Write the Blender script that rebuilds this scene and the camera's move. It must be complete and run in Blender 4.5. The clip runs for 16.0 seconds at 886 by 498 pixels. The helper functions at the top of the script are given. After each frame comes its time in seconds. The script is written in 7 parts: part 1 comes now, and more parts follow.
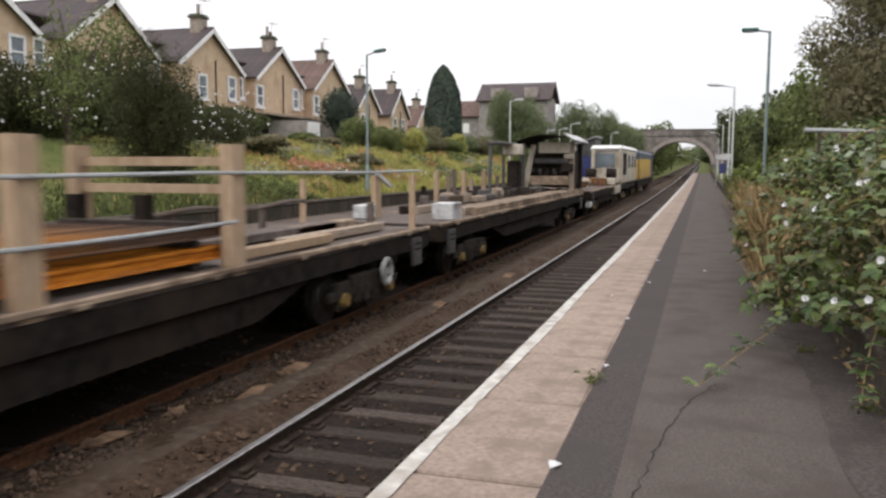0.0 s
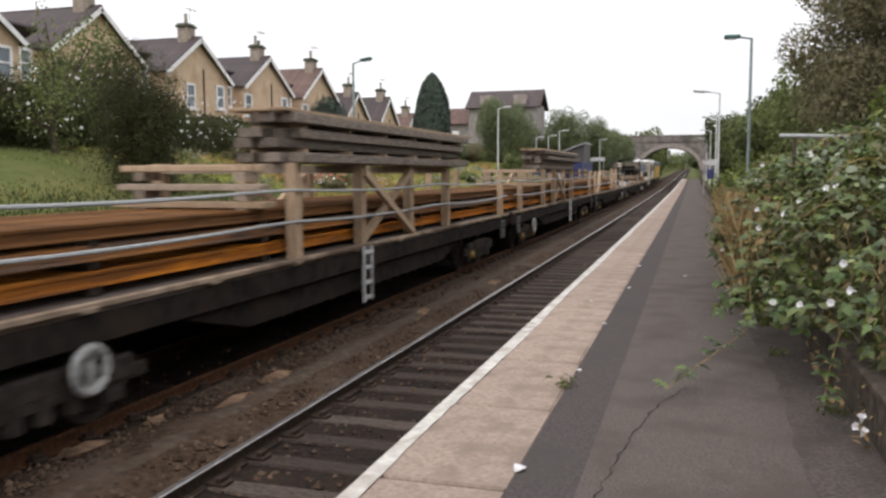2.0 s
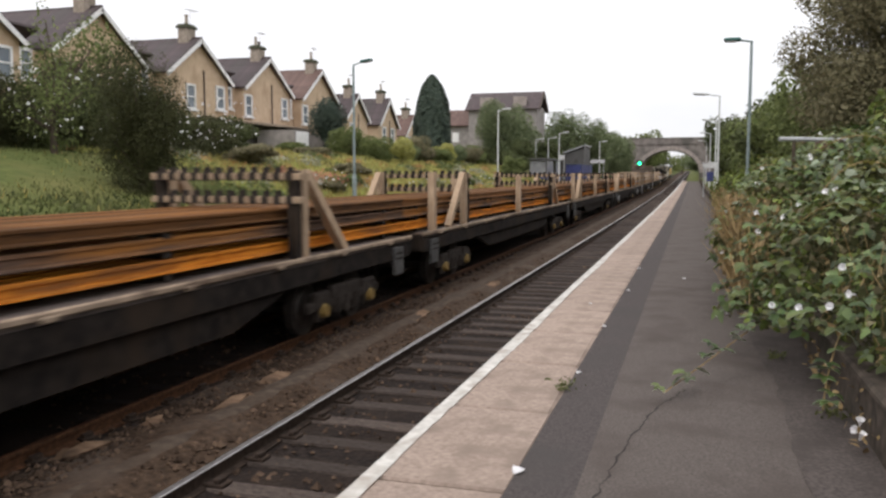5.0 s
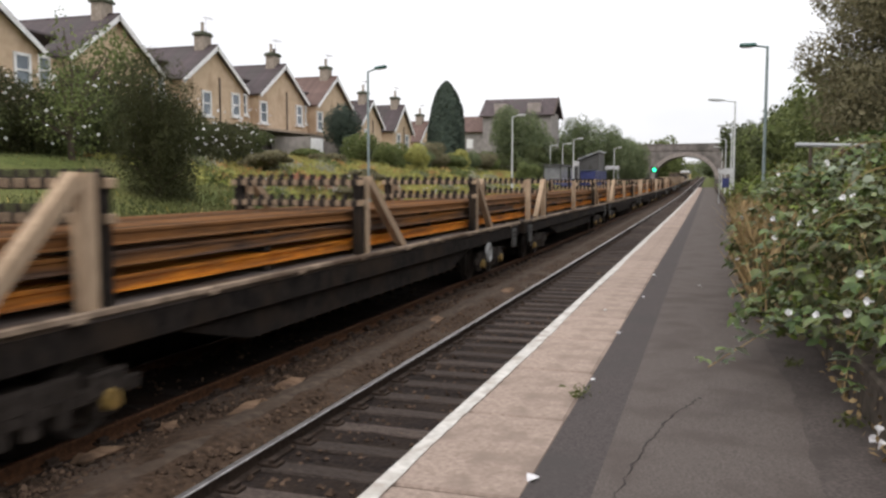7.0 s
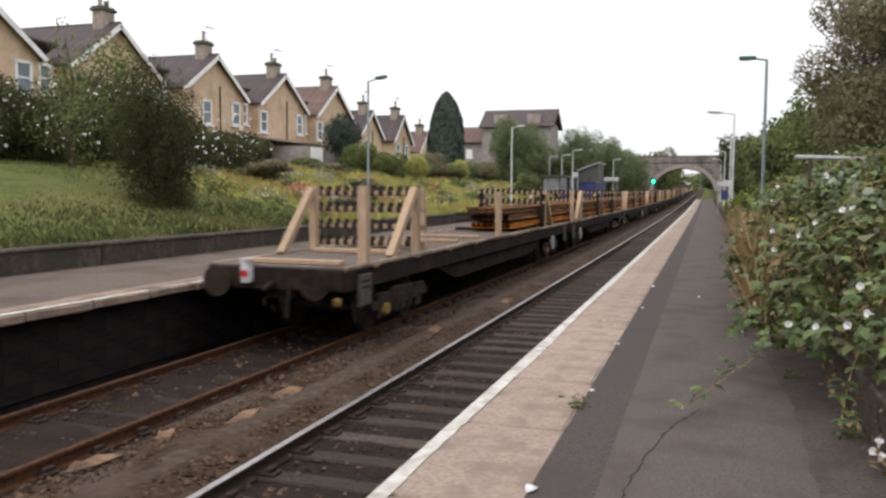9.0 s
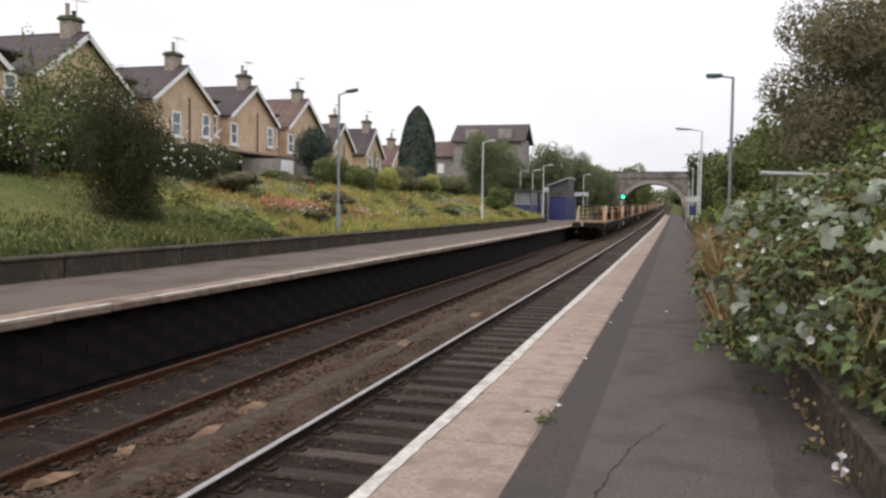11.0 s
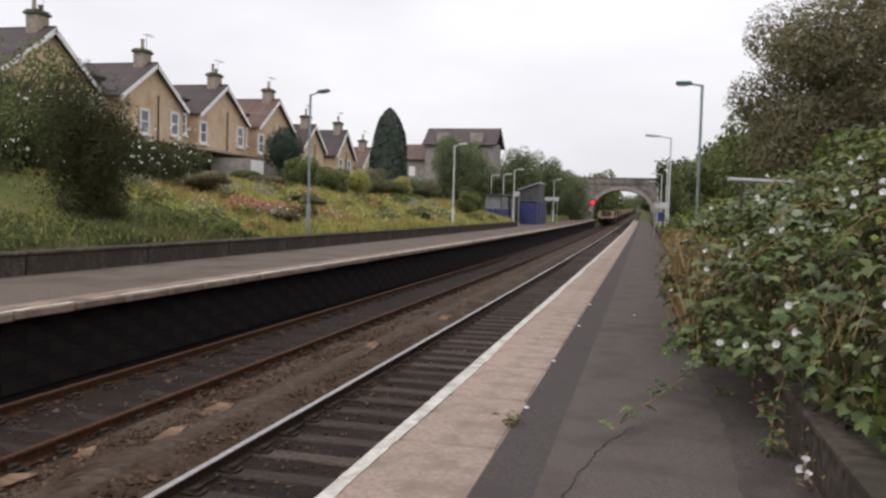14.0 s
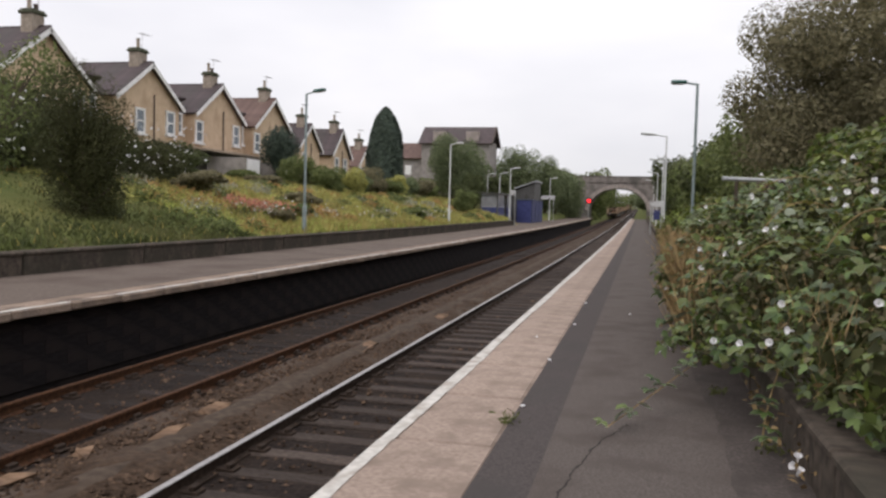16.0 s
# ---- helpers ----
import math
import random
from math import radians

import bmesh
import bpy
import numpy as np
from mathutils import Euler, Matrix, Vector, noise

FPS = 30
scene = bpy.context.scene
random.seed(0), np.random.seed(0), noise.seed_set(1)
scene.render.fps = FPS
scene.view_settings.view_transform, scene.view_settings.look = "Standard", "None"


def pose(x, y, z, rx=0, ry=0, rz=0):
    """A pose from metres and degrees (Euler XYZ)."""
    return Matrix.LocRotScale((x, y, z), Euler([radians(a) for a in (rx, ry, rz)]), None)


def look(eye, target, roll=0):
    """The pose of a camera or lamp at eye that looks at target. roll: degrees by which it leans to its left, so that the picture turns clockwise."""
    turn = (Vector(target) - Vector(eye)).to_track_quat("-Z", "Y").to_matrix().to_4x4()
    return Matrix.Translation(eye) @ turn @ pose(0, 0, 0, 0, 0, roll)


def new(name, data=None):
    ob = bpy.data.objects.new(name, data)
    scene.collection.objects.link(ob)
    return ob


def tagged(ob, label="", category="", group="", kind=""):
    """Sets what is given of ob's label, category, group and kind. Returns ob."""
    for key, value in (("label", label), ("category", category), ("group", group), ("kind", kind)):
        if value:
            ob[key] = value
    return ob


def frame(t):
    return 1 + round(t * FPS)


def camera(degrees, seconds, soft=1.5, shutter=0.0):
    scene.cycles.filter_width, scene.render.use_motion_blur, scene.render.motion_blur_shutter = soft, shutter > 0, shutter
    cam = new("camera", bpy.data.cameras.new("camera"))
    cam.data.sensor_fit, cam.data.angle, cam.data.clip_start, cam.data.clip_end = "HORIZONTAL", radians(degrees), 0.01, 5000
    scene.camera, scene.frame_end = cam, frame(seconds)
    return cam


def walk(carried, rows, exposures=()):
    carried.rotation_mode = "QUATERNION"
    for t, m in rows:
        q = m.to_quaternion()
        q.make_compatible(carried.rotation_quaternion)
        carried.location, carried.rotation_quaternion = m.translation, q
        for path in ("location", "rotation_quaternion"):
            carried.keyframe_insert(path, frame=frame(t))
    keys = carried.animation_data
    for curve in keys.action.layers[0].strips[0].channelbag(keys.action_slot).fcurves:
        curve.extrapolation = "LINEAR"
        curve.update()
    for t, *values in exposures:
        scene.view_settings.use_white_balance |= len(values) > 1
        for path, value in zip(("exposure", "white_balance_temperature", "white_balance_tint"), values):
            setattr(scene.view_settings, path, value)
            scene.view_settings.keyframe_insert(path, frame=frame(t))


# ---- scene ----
cam = camera(57.0, 16.0, soft=2.6, shutter=0.16)
PATH = [
    (0, (1.619, 0.342, 1.599), (1.018, 2.239, 1.4), 0.2),
    (0.5, (1.681, 0.353, 1.599), (1.089, 2.254, 1.409), 0.0),
    (1, (1.741, 0.351, 1.598), (1.149, 2.253, 1.415), -0.2),
    (1.5, (1.783, 0.324, 1.605), (1.194, 2.226, 1.425), -0.2),
    (2, (1.782, 0.329, 1.603), (1.2, 2.234, 1.422), -0.2),
    (2.5, (1.786, 0.326, 1.599), (1.208, 2.232, 1.42), -0.2),
    (3, (1.788, 0.3, 1.611), (1.213, 2.207, 1.432), -0.2),
    (3.5, (1.783, 0.337, 1.598), (1.208, 2.244, 1.42), -0.1),
    (4, (1.785, 0.322, 1.605), (1.211, 2.229, 1.427), -0.1),
    (6.5, (1.781, 0.333, 1.605), (1.176, 2.232, 1.437), 0.1),
    (7, (1.782, 0.331, 1.605), (1.168, 2.227, 1.443), 0.0),
    (7.5, (1.775, 0.33, 1.602), (1.15, 2.223, 1.445), 0.1),
    (8, (1.769, 0.302, 1.611), (1.14, 2.194, 1.459), 0.3),
    (8.5, (1.773, 0.306, 1.604), (1.146, 2.2, 1.46), 0.3),
    (9, (1.774, 0.334, 1.598), (1.162, 2.233, 1.461), 0.4),
    (11.5, (1.799, 0.418, 1.587), (1.266, 2.344, 1.498), 1.0),
    (12, (1.796, 0.44, 1.58), (1.275, 2.37, 1.503), 1.3),
    (12.5, (1.794, 0.402, 1.582), (1.286, 2.335, 1.507), 1.5),
    (13, (1.79, 0.403, 1.586), (1.295, 2.339, 1.504), 1.6),
    (13.5, (1.796, 0.434, 1.575), (1.312, 2.372, 1.487), 1.5),
    (14, (1.792, 0.432, 1.571), (1.316, 2.373, 1.478), 1.6),
    (14.5, (1.802, 0.368, 1.597), (1.332, 2.309, 1.499), 1.5),
    (15, (1.805, 0.376, 1.584), (1.336, 2.318, 1.487), 1.5),
    (15.5, (1.811, 0.403, 1.578), (1.342, 2.345, 1.482), 1.4),
    (16, (1.804, 0.391, 1.58), (1.337, 2.333, 1.484), 1.5),
]
walk(cam, [(t, look(eye, target, roll)) for t, eye, target, roll in PATH],
     [(0, 0.6, 6600, 12), (2.4, 0.62, 6600, 12), (3.2, 0.64, 6600, 12), (4.0, 0.61, 6600, 12), (7.0, 0.59, 6600, 12), (8.0, 0.6, 6600, 12), (8.7, 0.64, 6600, 12),
      (11.5, 0.38, 6600, 14), (12.4, 0.21, 6600, 14), (13.2, 0.22, 6600, 14), (14.2, 0.34, 6600, 14), (16, 0.34, 6600, 14)])

# ---- world, sun, exposure ----
world = bpy.data.worlds.new("sky")
scene.world = world
world.use_nodes = True
wn, wl = world.node_tree.nodes, world.node_tree.links
wn.clear()
w_out = wn.new("ShaderNodeOutputWorld")
w_bg = wn.new("ShaderNodeBackground")
w_sky = wn.new("ShaderNodeTexSky")
w_sky.sky_type, w_sky.sun_disc = "NISHITA", False
w_sky.sun_elevation, w_sky.sun_rotation = radians(48), radians(200)
w_co = wn.new("ShaderNodeTexCoord")
w_map = wn.new("ShaderNodeMapping")
w_map.inputs["Scale"].default_value = (1.0, 1.0, 3.0)
w_noise = wn.new("ShaderNodeTexNoise")
w_noise.inputs["Scale"].default_value, w_noise.inputs["Detail"].default_value = 2.2, 4.0
w_ramp = wn.new("ShaderNodeValToRGB")
w_ramp.color_ramp.elements[0].position, w_ramp.color_ramp.elements[0].color = 0.3, (6.6, 6.75, 7.1, 1)
w_ramp.color_ramp.elements[1].position, w_ramp.color_ramp.elements[1].color = 0.7, (8.4, 8.45, 8.6, 1)
w_mix = wn.new("ShaderNodeMixRGB")
w_mix.inputs[0].default_value = 0.93
w_bg.inputs["Strength"].default_value = 0.1
wl.new(w_co.outputs["Generated"], w_map.inputs["Vector"])
wl.new(w_map.outputs["Vector"], w_noise.inputs["Vector"])
wl.new(w_noise.outputs["Fac"], w_ramp.inputs["Fac"])
wl.new(w_sky.outputs["Color"], w_mix.inputs[1])
wl.new(w_ramp.outputs["Color"], w_mix.inputs[2])
w_sep = wn.new("ShaderNodeSeparateXYZ")
w_up = wn.new("ShaderNodeMapRange")
w_up.inputs["To Min"].default_value, w_up.inputs["To Max"].default_value = 0.88, 1.6
w_mul = wn.new("ShaderNodeMixRGB")
w_mul.blend_type = "MULTIPLY"
w_mul.inputs[0].default_value = 1.0
wl.new(w_co.outputs["Generated"], w_sep.inputs[0])
wl.new(w_sep.outputs["Z"], w_up.inputs["Value"])
wl.new(w_mix.outputs["Color"], w_mul.inputs[1])
wl.new(w_up.outputs["Result"], w_mul.inputs[2])
wl.new(w_mul.outputs["Color"], w_bg.inputs["Color"])
wl.new(w_bg.outputs["Background"], w_out.inputs["Surface"])
sun_data = bpy.data.lights.new("sun", "SUN")
sun_data.energy, sun_data.angle, sun_data.color = 0.7, radians(25), (1.0, 0.96, 0.9)
sun = new("sun", sun_data)
sun.matrix_world = look((0, 0, 50), (14, 30, 0))

# ---- materials ----
def mat(name, c1, c2, scale=4.0, rough=0.8, bump=0.2, metal=0.0, stain=None, stain_scale=0.6, island=0.0, per_object=0.0,
        stretch=(1, 1, 1), detail=6.0, through_light=0.0, dist=0.02, gloss=None):
    """A surface that varies between two colours at a fine scale, with larger stains and a relief."""
    m = bpy.data.materials.new(name)
    m.use_nodes = True
    n, l = m.node_tree.nodes, m.node_tree.links
    b = n["Principled BSDF"]
    b.inputs["Roughness"].default_value, b.inputs["Metallic"].default_value = rough, metal
    b.inputs["Specular IOR Level"].default_value = gloss if gloss is not None else (0.12 if rough >= 0.85 else 0.4)
    co = n.new("ShaderNodeTexCoord")
    mp = n.new("ShaderNodeMapping")
    mp.inputs["Scale"].default_value = stretch
    l.new(co.outputs["Object"], mp.inputs["Vector"])
    fine = n.new("ShaderNodeTexNoise")
    fine.inputs["Scale"].default_value, fine.inputs["Detail"].default_value = scale, detail
    l.new(mp.outputs["Vector"], fine.inputs["Vector"])
    ramp = n.new("ShaderNodeValToRGB")
    ramp.color_ramp.elements[0].position, ramp.color_ramp.elements[0].color = 0.32, (*c1, 1)
    ramp.color_ramp.elements[1].position, ramp.color_ramp.elements[1].color = 0.68, (*c2, 1)
    l.new(fine.outputs["Fac"], ramp.inputs["Fac"])
    col = ramp.outputs["Color"]
    if stain:
        big = n.new("ShaderNodeTexNoise")
        big.inputs["Scale"].default_value, big.inputs["Detail"].default_value = stain_scale, 5.0
        l.new(mp.outputs["Vector"], big.inputs["Vector"])
        r2 = n.new("ShaderNodeValToRGB")
        r2.color_ramp.elements[0].position, r2.color_ramp.elements[1].position = 0.48, 0.66
        l.new(big.outputs["Fac"], r2.inputs["Fac"])
        mx = n.new("ShaderNodeMixRGB")
        l.new(r2.outputs["Color"], mx.inputs[0])
        l.new(col, mx.inputs[1])
        mx.inputs[2].default_value = (*stain, 1)
        col = mx.outputs["Color"]
    for amount, node, socket in ((island, "ShaderNodeNewGeometry", "Random Per Island"), (per_object, "ShaderNodeObjectInfo", "Random")):
        if amount:
            g = n.new(node)
            mr = n.new("ShaderNodeMapRange")
            mr.inputs["To Min"].default_value, mr.inputs["To Max"].default_value = 1 - amount, 1 + amount
            l.new(g.outputs[socket], mr.inputs["Value"])
            hs = n.new("ShaderNodeHueSaturation")
            l.new(mr.outputs["Result"], hs.inputs["Value"])
            l.new(col, hs.inputs["Color"])
            col = hs.outputs["Color"]
    l.new(col, b.inputs["Base Color"])
    if bump:
        bp = n.new("ShaderNodeBump")
        bp.inputs["Strength"].default_value, bp.inputs["Distance"].default_value = bump, dist
        l.new(fine.outputs["Fac"], bp.inputs["Height"])
        l.new(bp.outputs["Normal"], b.inputs["Normal"])
    if through_light:
        tr = n.new("ShaderNodeBsdfTranslucent")
        l.new(col, tr.inputs["Color"])
        ms = n.new("ShaderNodeMixShader")
        ms.inputs[0].default_value = through_light
        l.new(b.outputs["BSDF"], ms.inputs[1])
        l.new(tr.outputs["BSDF"], ms.inputs[2])
        l.new(ms.outputs["Shader"], n["Material Output"].inputs["Surface"])
    return m


def glow(name, c, strength):
    m = bpy.data.materials.new(name)
    m.use_nodes = True
    b = m.node_tree.nodes["Principled BSDF"]
    b.inputs["Base Color"].default_value = (*c, 1)
    b.inputs["Emission Color"].default_value = (*c, 1)
    b.inputs["Emission Strength"].default_value = strength
    return m


M_TARMAC = mat("old_tarmac", (0.068, 0.057, 0.051), (0.122, 0.103, 0.092), 60, 0.92, 0.5, stain=(0.074, 0.06, 0.053), stain_scale=1.6, dist=0.006)
M_TARMAC_FAR = mat("brown_far_tarmac", (0.09, 0.071, 0.059), (0.152, 0.121, 0.102), 30, 0.92, 0.5, stain=(0.09, 0.068, 0.057), stain_scale=0.7, dist=0.006)
M_TARMAC_DARK = mat("patch_tarmac", (0.047, 0.04, 0.038), (0.086, 0.073, 0.069), 60, 0.92, 0.5, stain=(0.06, 0.053, 0.05), stain_scale=1.1, dist=0.006)
M_SLAB = mat("coping_concrete", (0.235, 0.18, 0.146), (0.35, 0.272, 0.224), 30, 0.9, 0.5, stain=(0.215, 0.165, 0.134), stain_scale=3.2, per_object=0.1, dist=0.006)
M_SLAB_FAR = mat("dull_far_coping", (0.17, 0.126, 0.096), (0.31, 0.235, 0.182), 40, 0.9, 0.5, stain=(0.12, 0.095, 0.08), stain_scale=1.7, per_object=0.1, dist=0.006)
M_PAINT = mat("worn_white_paint", (0.38, 0.36, 0.325), (0.58, 0.555, 0.51), 14, 0.7, 0.15, stain=(0.33, 0.295, 0.255), stain_scale=5)
# Slightly darker tarmac: the overhanging bush's shade is put into the colour.
M_BUSH_SHADE = mat("bush_shade_tarmac", (0.055, 0.046, 0.042), (0.105, 0.088, 0.08), 40, 0.95, 0.5, stain=(0.062, 0.052, 0.047), stain_scale=3, dist=0.006)
M_CRACK = mat("crack_dirt", (0.02, 0.018, 0.017), (0.045, 0.04, 0.035), 30, 0.95, 0.3)
M_BALLAST = mat("oily_ballast", (0.008, 0.0058, 0.0052), (0.03, 0.0215, 0.0175), 18, 0.95, 0.9, stain=(0.028, 0.019, 0.014), stain_scale=1.3, dist=0.04)
M_SIXFOOT = mat("brown_cess_dirt", (0.024, 0.0155, 0.0102), (0.072, 0.046, 0.03), 12, 0.95, 0.9, stain=(0.075, 0.055, 0.042), stain_scale=0.9, dist=0.04)
M_STONE = mat("ballast_stone", (0.04, 0.026, 0.018), (0.11, 0.073, 0.05), 9, 0.9, 0.3, island=0.55)
M_SAND = mat("trodden_brown_sand", (0.045, 0.033, 0.025), (0.088, 0.066, 0.05), 8, 0.95, 0.5, stain=(0.06, 0.042, 0.03), stain_scale=1.6, dist=0.02)
M_SIX_SLAB = mat("buried_tan_slab", (0.11, 0.068, 0.042), (0.24, 0.155, 0.1), 7, 0.9, 0.5, stain=(0.07, 0.045, 0.03), stain_scale=3)
M_SLEEPER = mat("weathered_sleeper", (0.03, 0.0235, 0.02), (0.088, 0.068, 0.057), 16, 0.9, 0.5, stretch=(1, 4, 4), per_object=0.3)
M_RAIL_SHINY = mat("worn_rail_steel", (0.3, 0.28, 0.27), (0.45, 0.43, 0.42), 10, 0.32, 0.05, metal=0.9)
M_RAIL_RUST = mat("rusty_track_rail", (0.038, 0.019, 0.011), (0.09, 0.042, 0.021), 16, 0.75, 0.3, gloss=0.1)
M_RAIL_DARK = mat("dark_rail_side_steel", (0.022, 0.016, 0.013), (0.055, 0.038, 0.028), 16, 0.8, 0.3, gloss=0.1)
# Near-black brick: soot, plus shade below the coping put into the colour.
M_BRICK_DARK = mat("sooty_shaded_brick", (0.0095, 0.0078, 0.0082), (0.017, 0.014, 0.0142), 7, 0.95, 0.2, stain=(0.021, 0.016, 0.015), stain_scale=1.1, stretch=(1, 1, 3))
M_WALL = mat("lichened_concrete_wall", (0.045, 0.037, 0.031), (0.105, 0.085, 0.068), 9, 0.95, 0.5, stain=(0.05, 0.045, 0.035), stain_scale=1.2, gloss=0.1)
M_GROUND = mat("rough_bank_grass", (0.06, 0.078, 0.02), (0.105, 0.12, 0.036), 3, 0.95, 0.5, stain=(0.135, 0.13, 0.045), stain_scale=0.22, dist=0.08)
M_TIMBER = mat("pale_timber", (0.29, 0.205, 0.135), (0.47, 0.345, 0.235), 7, 0.8, 0.3, stretch=(5, 5, 0.7), per_object=0.16, gloss=0.1)
M_TIMBER_OLD = mat("weathered_timber", (0.2, 0.158, 0.122), (0.37, 0.295, 0.23), 8, 0.85, 0.4, stretch=(4, 0.6, 4), per_object=0.3, gloss=0.1)
M_BEAM = mat("grey_brown_beam", (0.12, 0.1, 0.085), (0.25, 0.208, 0.172), 8, 0.85, 0.4, stretch=(4, 0.6, 4), per_object=0.35, gloss=0.1)
M_DECK = mat("scuffed_wagon_deck", (0.085, 0.07, 0.064), (0.17, 0.138, 0.122), 5, 0.85, 0.35, stain=(0.1, 0.07, 0.05), stain_scale=0.7, stretch=(3, 0.7, 1), gloss=0.1)
M_DECK_EDGE = mat("rubbed_deck_edge", (0.19, 0.142, 0.104), (0.41, 0.31, 0.225), 5, 0.75, 0.3, stain=(0.13, 0.09, 0.065), stain_scale=1.0, stretch=(1, 0.7, 1), gloss=0.1)
M_UNDER = mat("grimy_underframe", (0.01, 0.008, 0.0072), (0.028, 0.022, 0.0185), 6, 0.92, 0.4, stain=(0.034, 0.024, 0.017), stain_scale=1.3)
M_BOGIE = mat("dusty_bogie_casting", (0.022, 0.018, 0.016), (0.062, 0.05, 0.042), 9, 0.85, 0.4, stain=(0.03, 0.024, 0.02), stain_scale=2, gloss=0.1)
M_WHEEL = mat("wheel_steel", (0.035, 0.03, 0.028), (0.09, 0.075, 0.065), 10, 0.6, 0.2, metal=0.5)
M_WHEEL_PALE = mat("pale_wheel_disc", (0.3, 0.3, 0.29), (0.5, 0.5, 0.48), 12, 0.5, 0.2, metal=0.3)
M_AXLE = mat("yellow_axlebox", (0.16, 0.1, 0.03), (0.28, 0.18, 0.05), 9, 0.6, 0.2, stain=(0.15, 0.08, 0.02), stain_scale=4)
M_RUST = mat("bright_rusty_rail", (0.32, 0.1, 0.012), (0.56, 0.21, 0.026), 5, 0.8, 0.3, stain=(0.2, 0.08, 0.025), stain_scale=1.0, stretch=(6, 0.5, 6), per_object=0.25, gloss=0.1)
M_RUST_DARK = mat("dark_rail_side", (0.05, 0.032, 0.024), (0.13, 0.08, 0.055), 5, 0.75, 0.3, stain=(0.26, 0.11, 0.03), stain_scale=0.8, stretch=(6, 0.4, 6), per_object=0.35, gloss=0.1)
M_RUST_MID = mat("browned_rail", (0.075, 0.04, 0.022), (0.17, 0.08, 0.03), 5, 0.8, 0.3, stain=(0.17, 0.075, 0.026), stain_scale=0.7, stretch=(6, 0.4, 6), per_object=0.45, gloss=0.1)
M_GREY_PLATE = mat("grubby_grey_plate", (0.05, 0.05, 0.05), (0.11, 0.105, 0.1), 8, 0.6, 0.1, stain=(0.05, 0.045, 0.04), stain_scale=3)
M_WHITE_PLATE = mat("dirty_white_plate", (0.42, 0.42, 0.42), (0.6, 0.6, 0.6), 8, 0.6, 0.1, stain=(0.25, 0.23, 0.22), stain_scale=3)
M_STEEL_GREY = mat("galvanised_steel", (0.3, 0.31, 0.31), (0.42, 0.43, 0.43), 8, 0.5, 0.1, metal=0.3)
M_CREAM = mat("cream_cab_paint", (0.46, 0.41, 0.33), (0.6, 0.54, 0.45), 5, 0.55, 0.1, stain=(0.3, 0.25, 0.18), stain_scale=1.2)
M_YELLOW = mat("loco_yellow", (0.5, 0.3, 0.05), (0.66, 0.42, 0.08), 4, 0.5, 0.1, stain=(0.3, 0.2, 0.08), stain_scale=0.8)
M_BLUE = mat("shelter_blue", (0.026, 0.033, 0.115), (0.045, 0.055, 0.165), 3, 0.5, 0.05)
M_LOCO_BLUE = mat("loco_dark_blue", (0.035, 0.045, 0.065), (0.075, 0.09, 0.12), 3, 0.5, 0.1)
M_RENDER = mat("ochre_house_stone", (0.5, 0.365, 0.25), (0.62, 0.475, 0.34), 1.6, 0.9, 0.3, stain=(0.42, 0.3, 0.2), stain_scale=0.5, per_object=0.06)
M_SLATE = mat("purple_brown_slate", (0.045, 0.033, 0.035), (0.085, 0.062, 0.063), 2.2, 0.75, 0.4, stain=(0.06, 0.05, 0.047), stain_scale=0.6, per_object=0.15)
M_TILE_RED = mat("red_brown_tile", (0.1, 0.06, 0.05), (0.165, 0.105, 0.088), 2.2, 0.8, 0.4, per_object=0.1)
M_BARGE = mat("white_bargeboard", (0.68, 0.67, 0.66), (0.82, 0.81, 0.8), 4, 0.6, 0.05)
M_CHIMNEY = mat("chimney_stone", (0.26, 0.215, 0.175), (0.4, 0.34, 0.28), 4, 0.9, 0.3)
M_RED_PLATE = mat("red_lamp_glass", (0.4, 0.02, 0.02), (0.55, 0.03, 0.03), 5, 0.3, 0.0)
M_POT = mat("dark_clay_pot", (0.06, 0.045, 0.04), (0.12, 0.085, 0.07), 6, 0.8, 0.2)
M_GLASS = mat("window_glass", (0.1, 0.12, 0.14), (0.2, 0.23, 0.26), 0.8, 0.08, 0.0)
M_GLAZING = mat("dull_grey_glazing", (0.2, 0.2, 0.21), (0.3, 0.3, 0.31), 1.2, 0.25, 0.0)
M_GREY_BLOCK = mat("grey_stone_house", (0.22, 0.2, 0.19), (0.33, 0.3, 0.28), 2, 0.9, 0.3)
M_LAMP_GREEN = mat("lamp_post_green_grey", (0.2, 0.25, 0.25), (0.3, 0.35, 0.35), 5, 0.5, 0.05, metal=0.2)
M_LAMP_PALE = mat("pale_grey_lamp_paint", (0.5, 0.51, 0.5), (0.66, 0.67, 0.66), 5, 0.6, 0.05)
M_LAMP_HEAD = mat("lamp_head_green", (0.03, 0.1, 0.085), (0.06, 0.15, 0.13), 5, 0.5, 0.05)
# Grey stone lightened: some distance haze is put into the bridge's colour.
M_BRIDGE = mat("grey_bridge_stone", (0.15, 0.132, 0.124), (0.26, 0.226, 0.21), 1.2, 0.95, 0.5, stain=(0.09, 0.085, 0.075), stain_scale=0.35)
M_ARCH = mat("paler_arch_stone", (0.26, 0.226, 0.205), (0.38, 0.325, 0.3), 2, 0.95, 0.4)
M_BLACK = mat("signal_black", (0.012, 0.012, 0.012), (0.025, 0.025, 0.025), 5, 0.6, 0.05)
M_GREENLIGHT = glow("signal_green", (0.02, 1.0, 0.45), 2.2)
M_REDLIGHT = glow("signal_red", (1.0, 0.02, 0.03), 2.2)
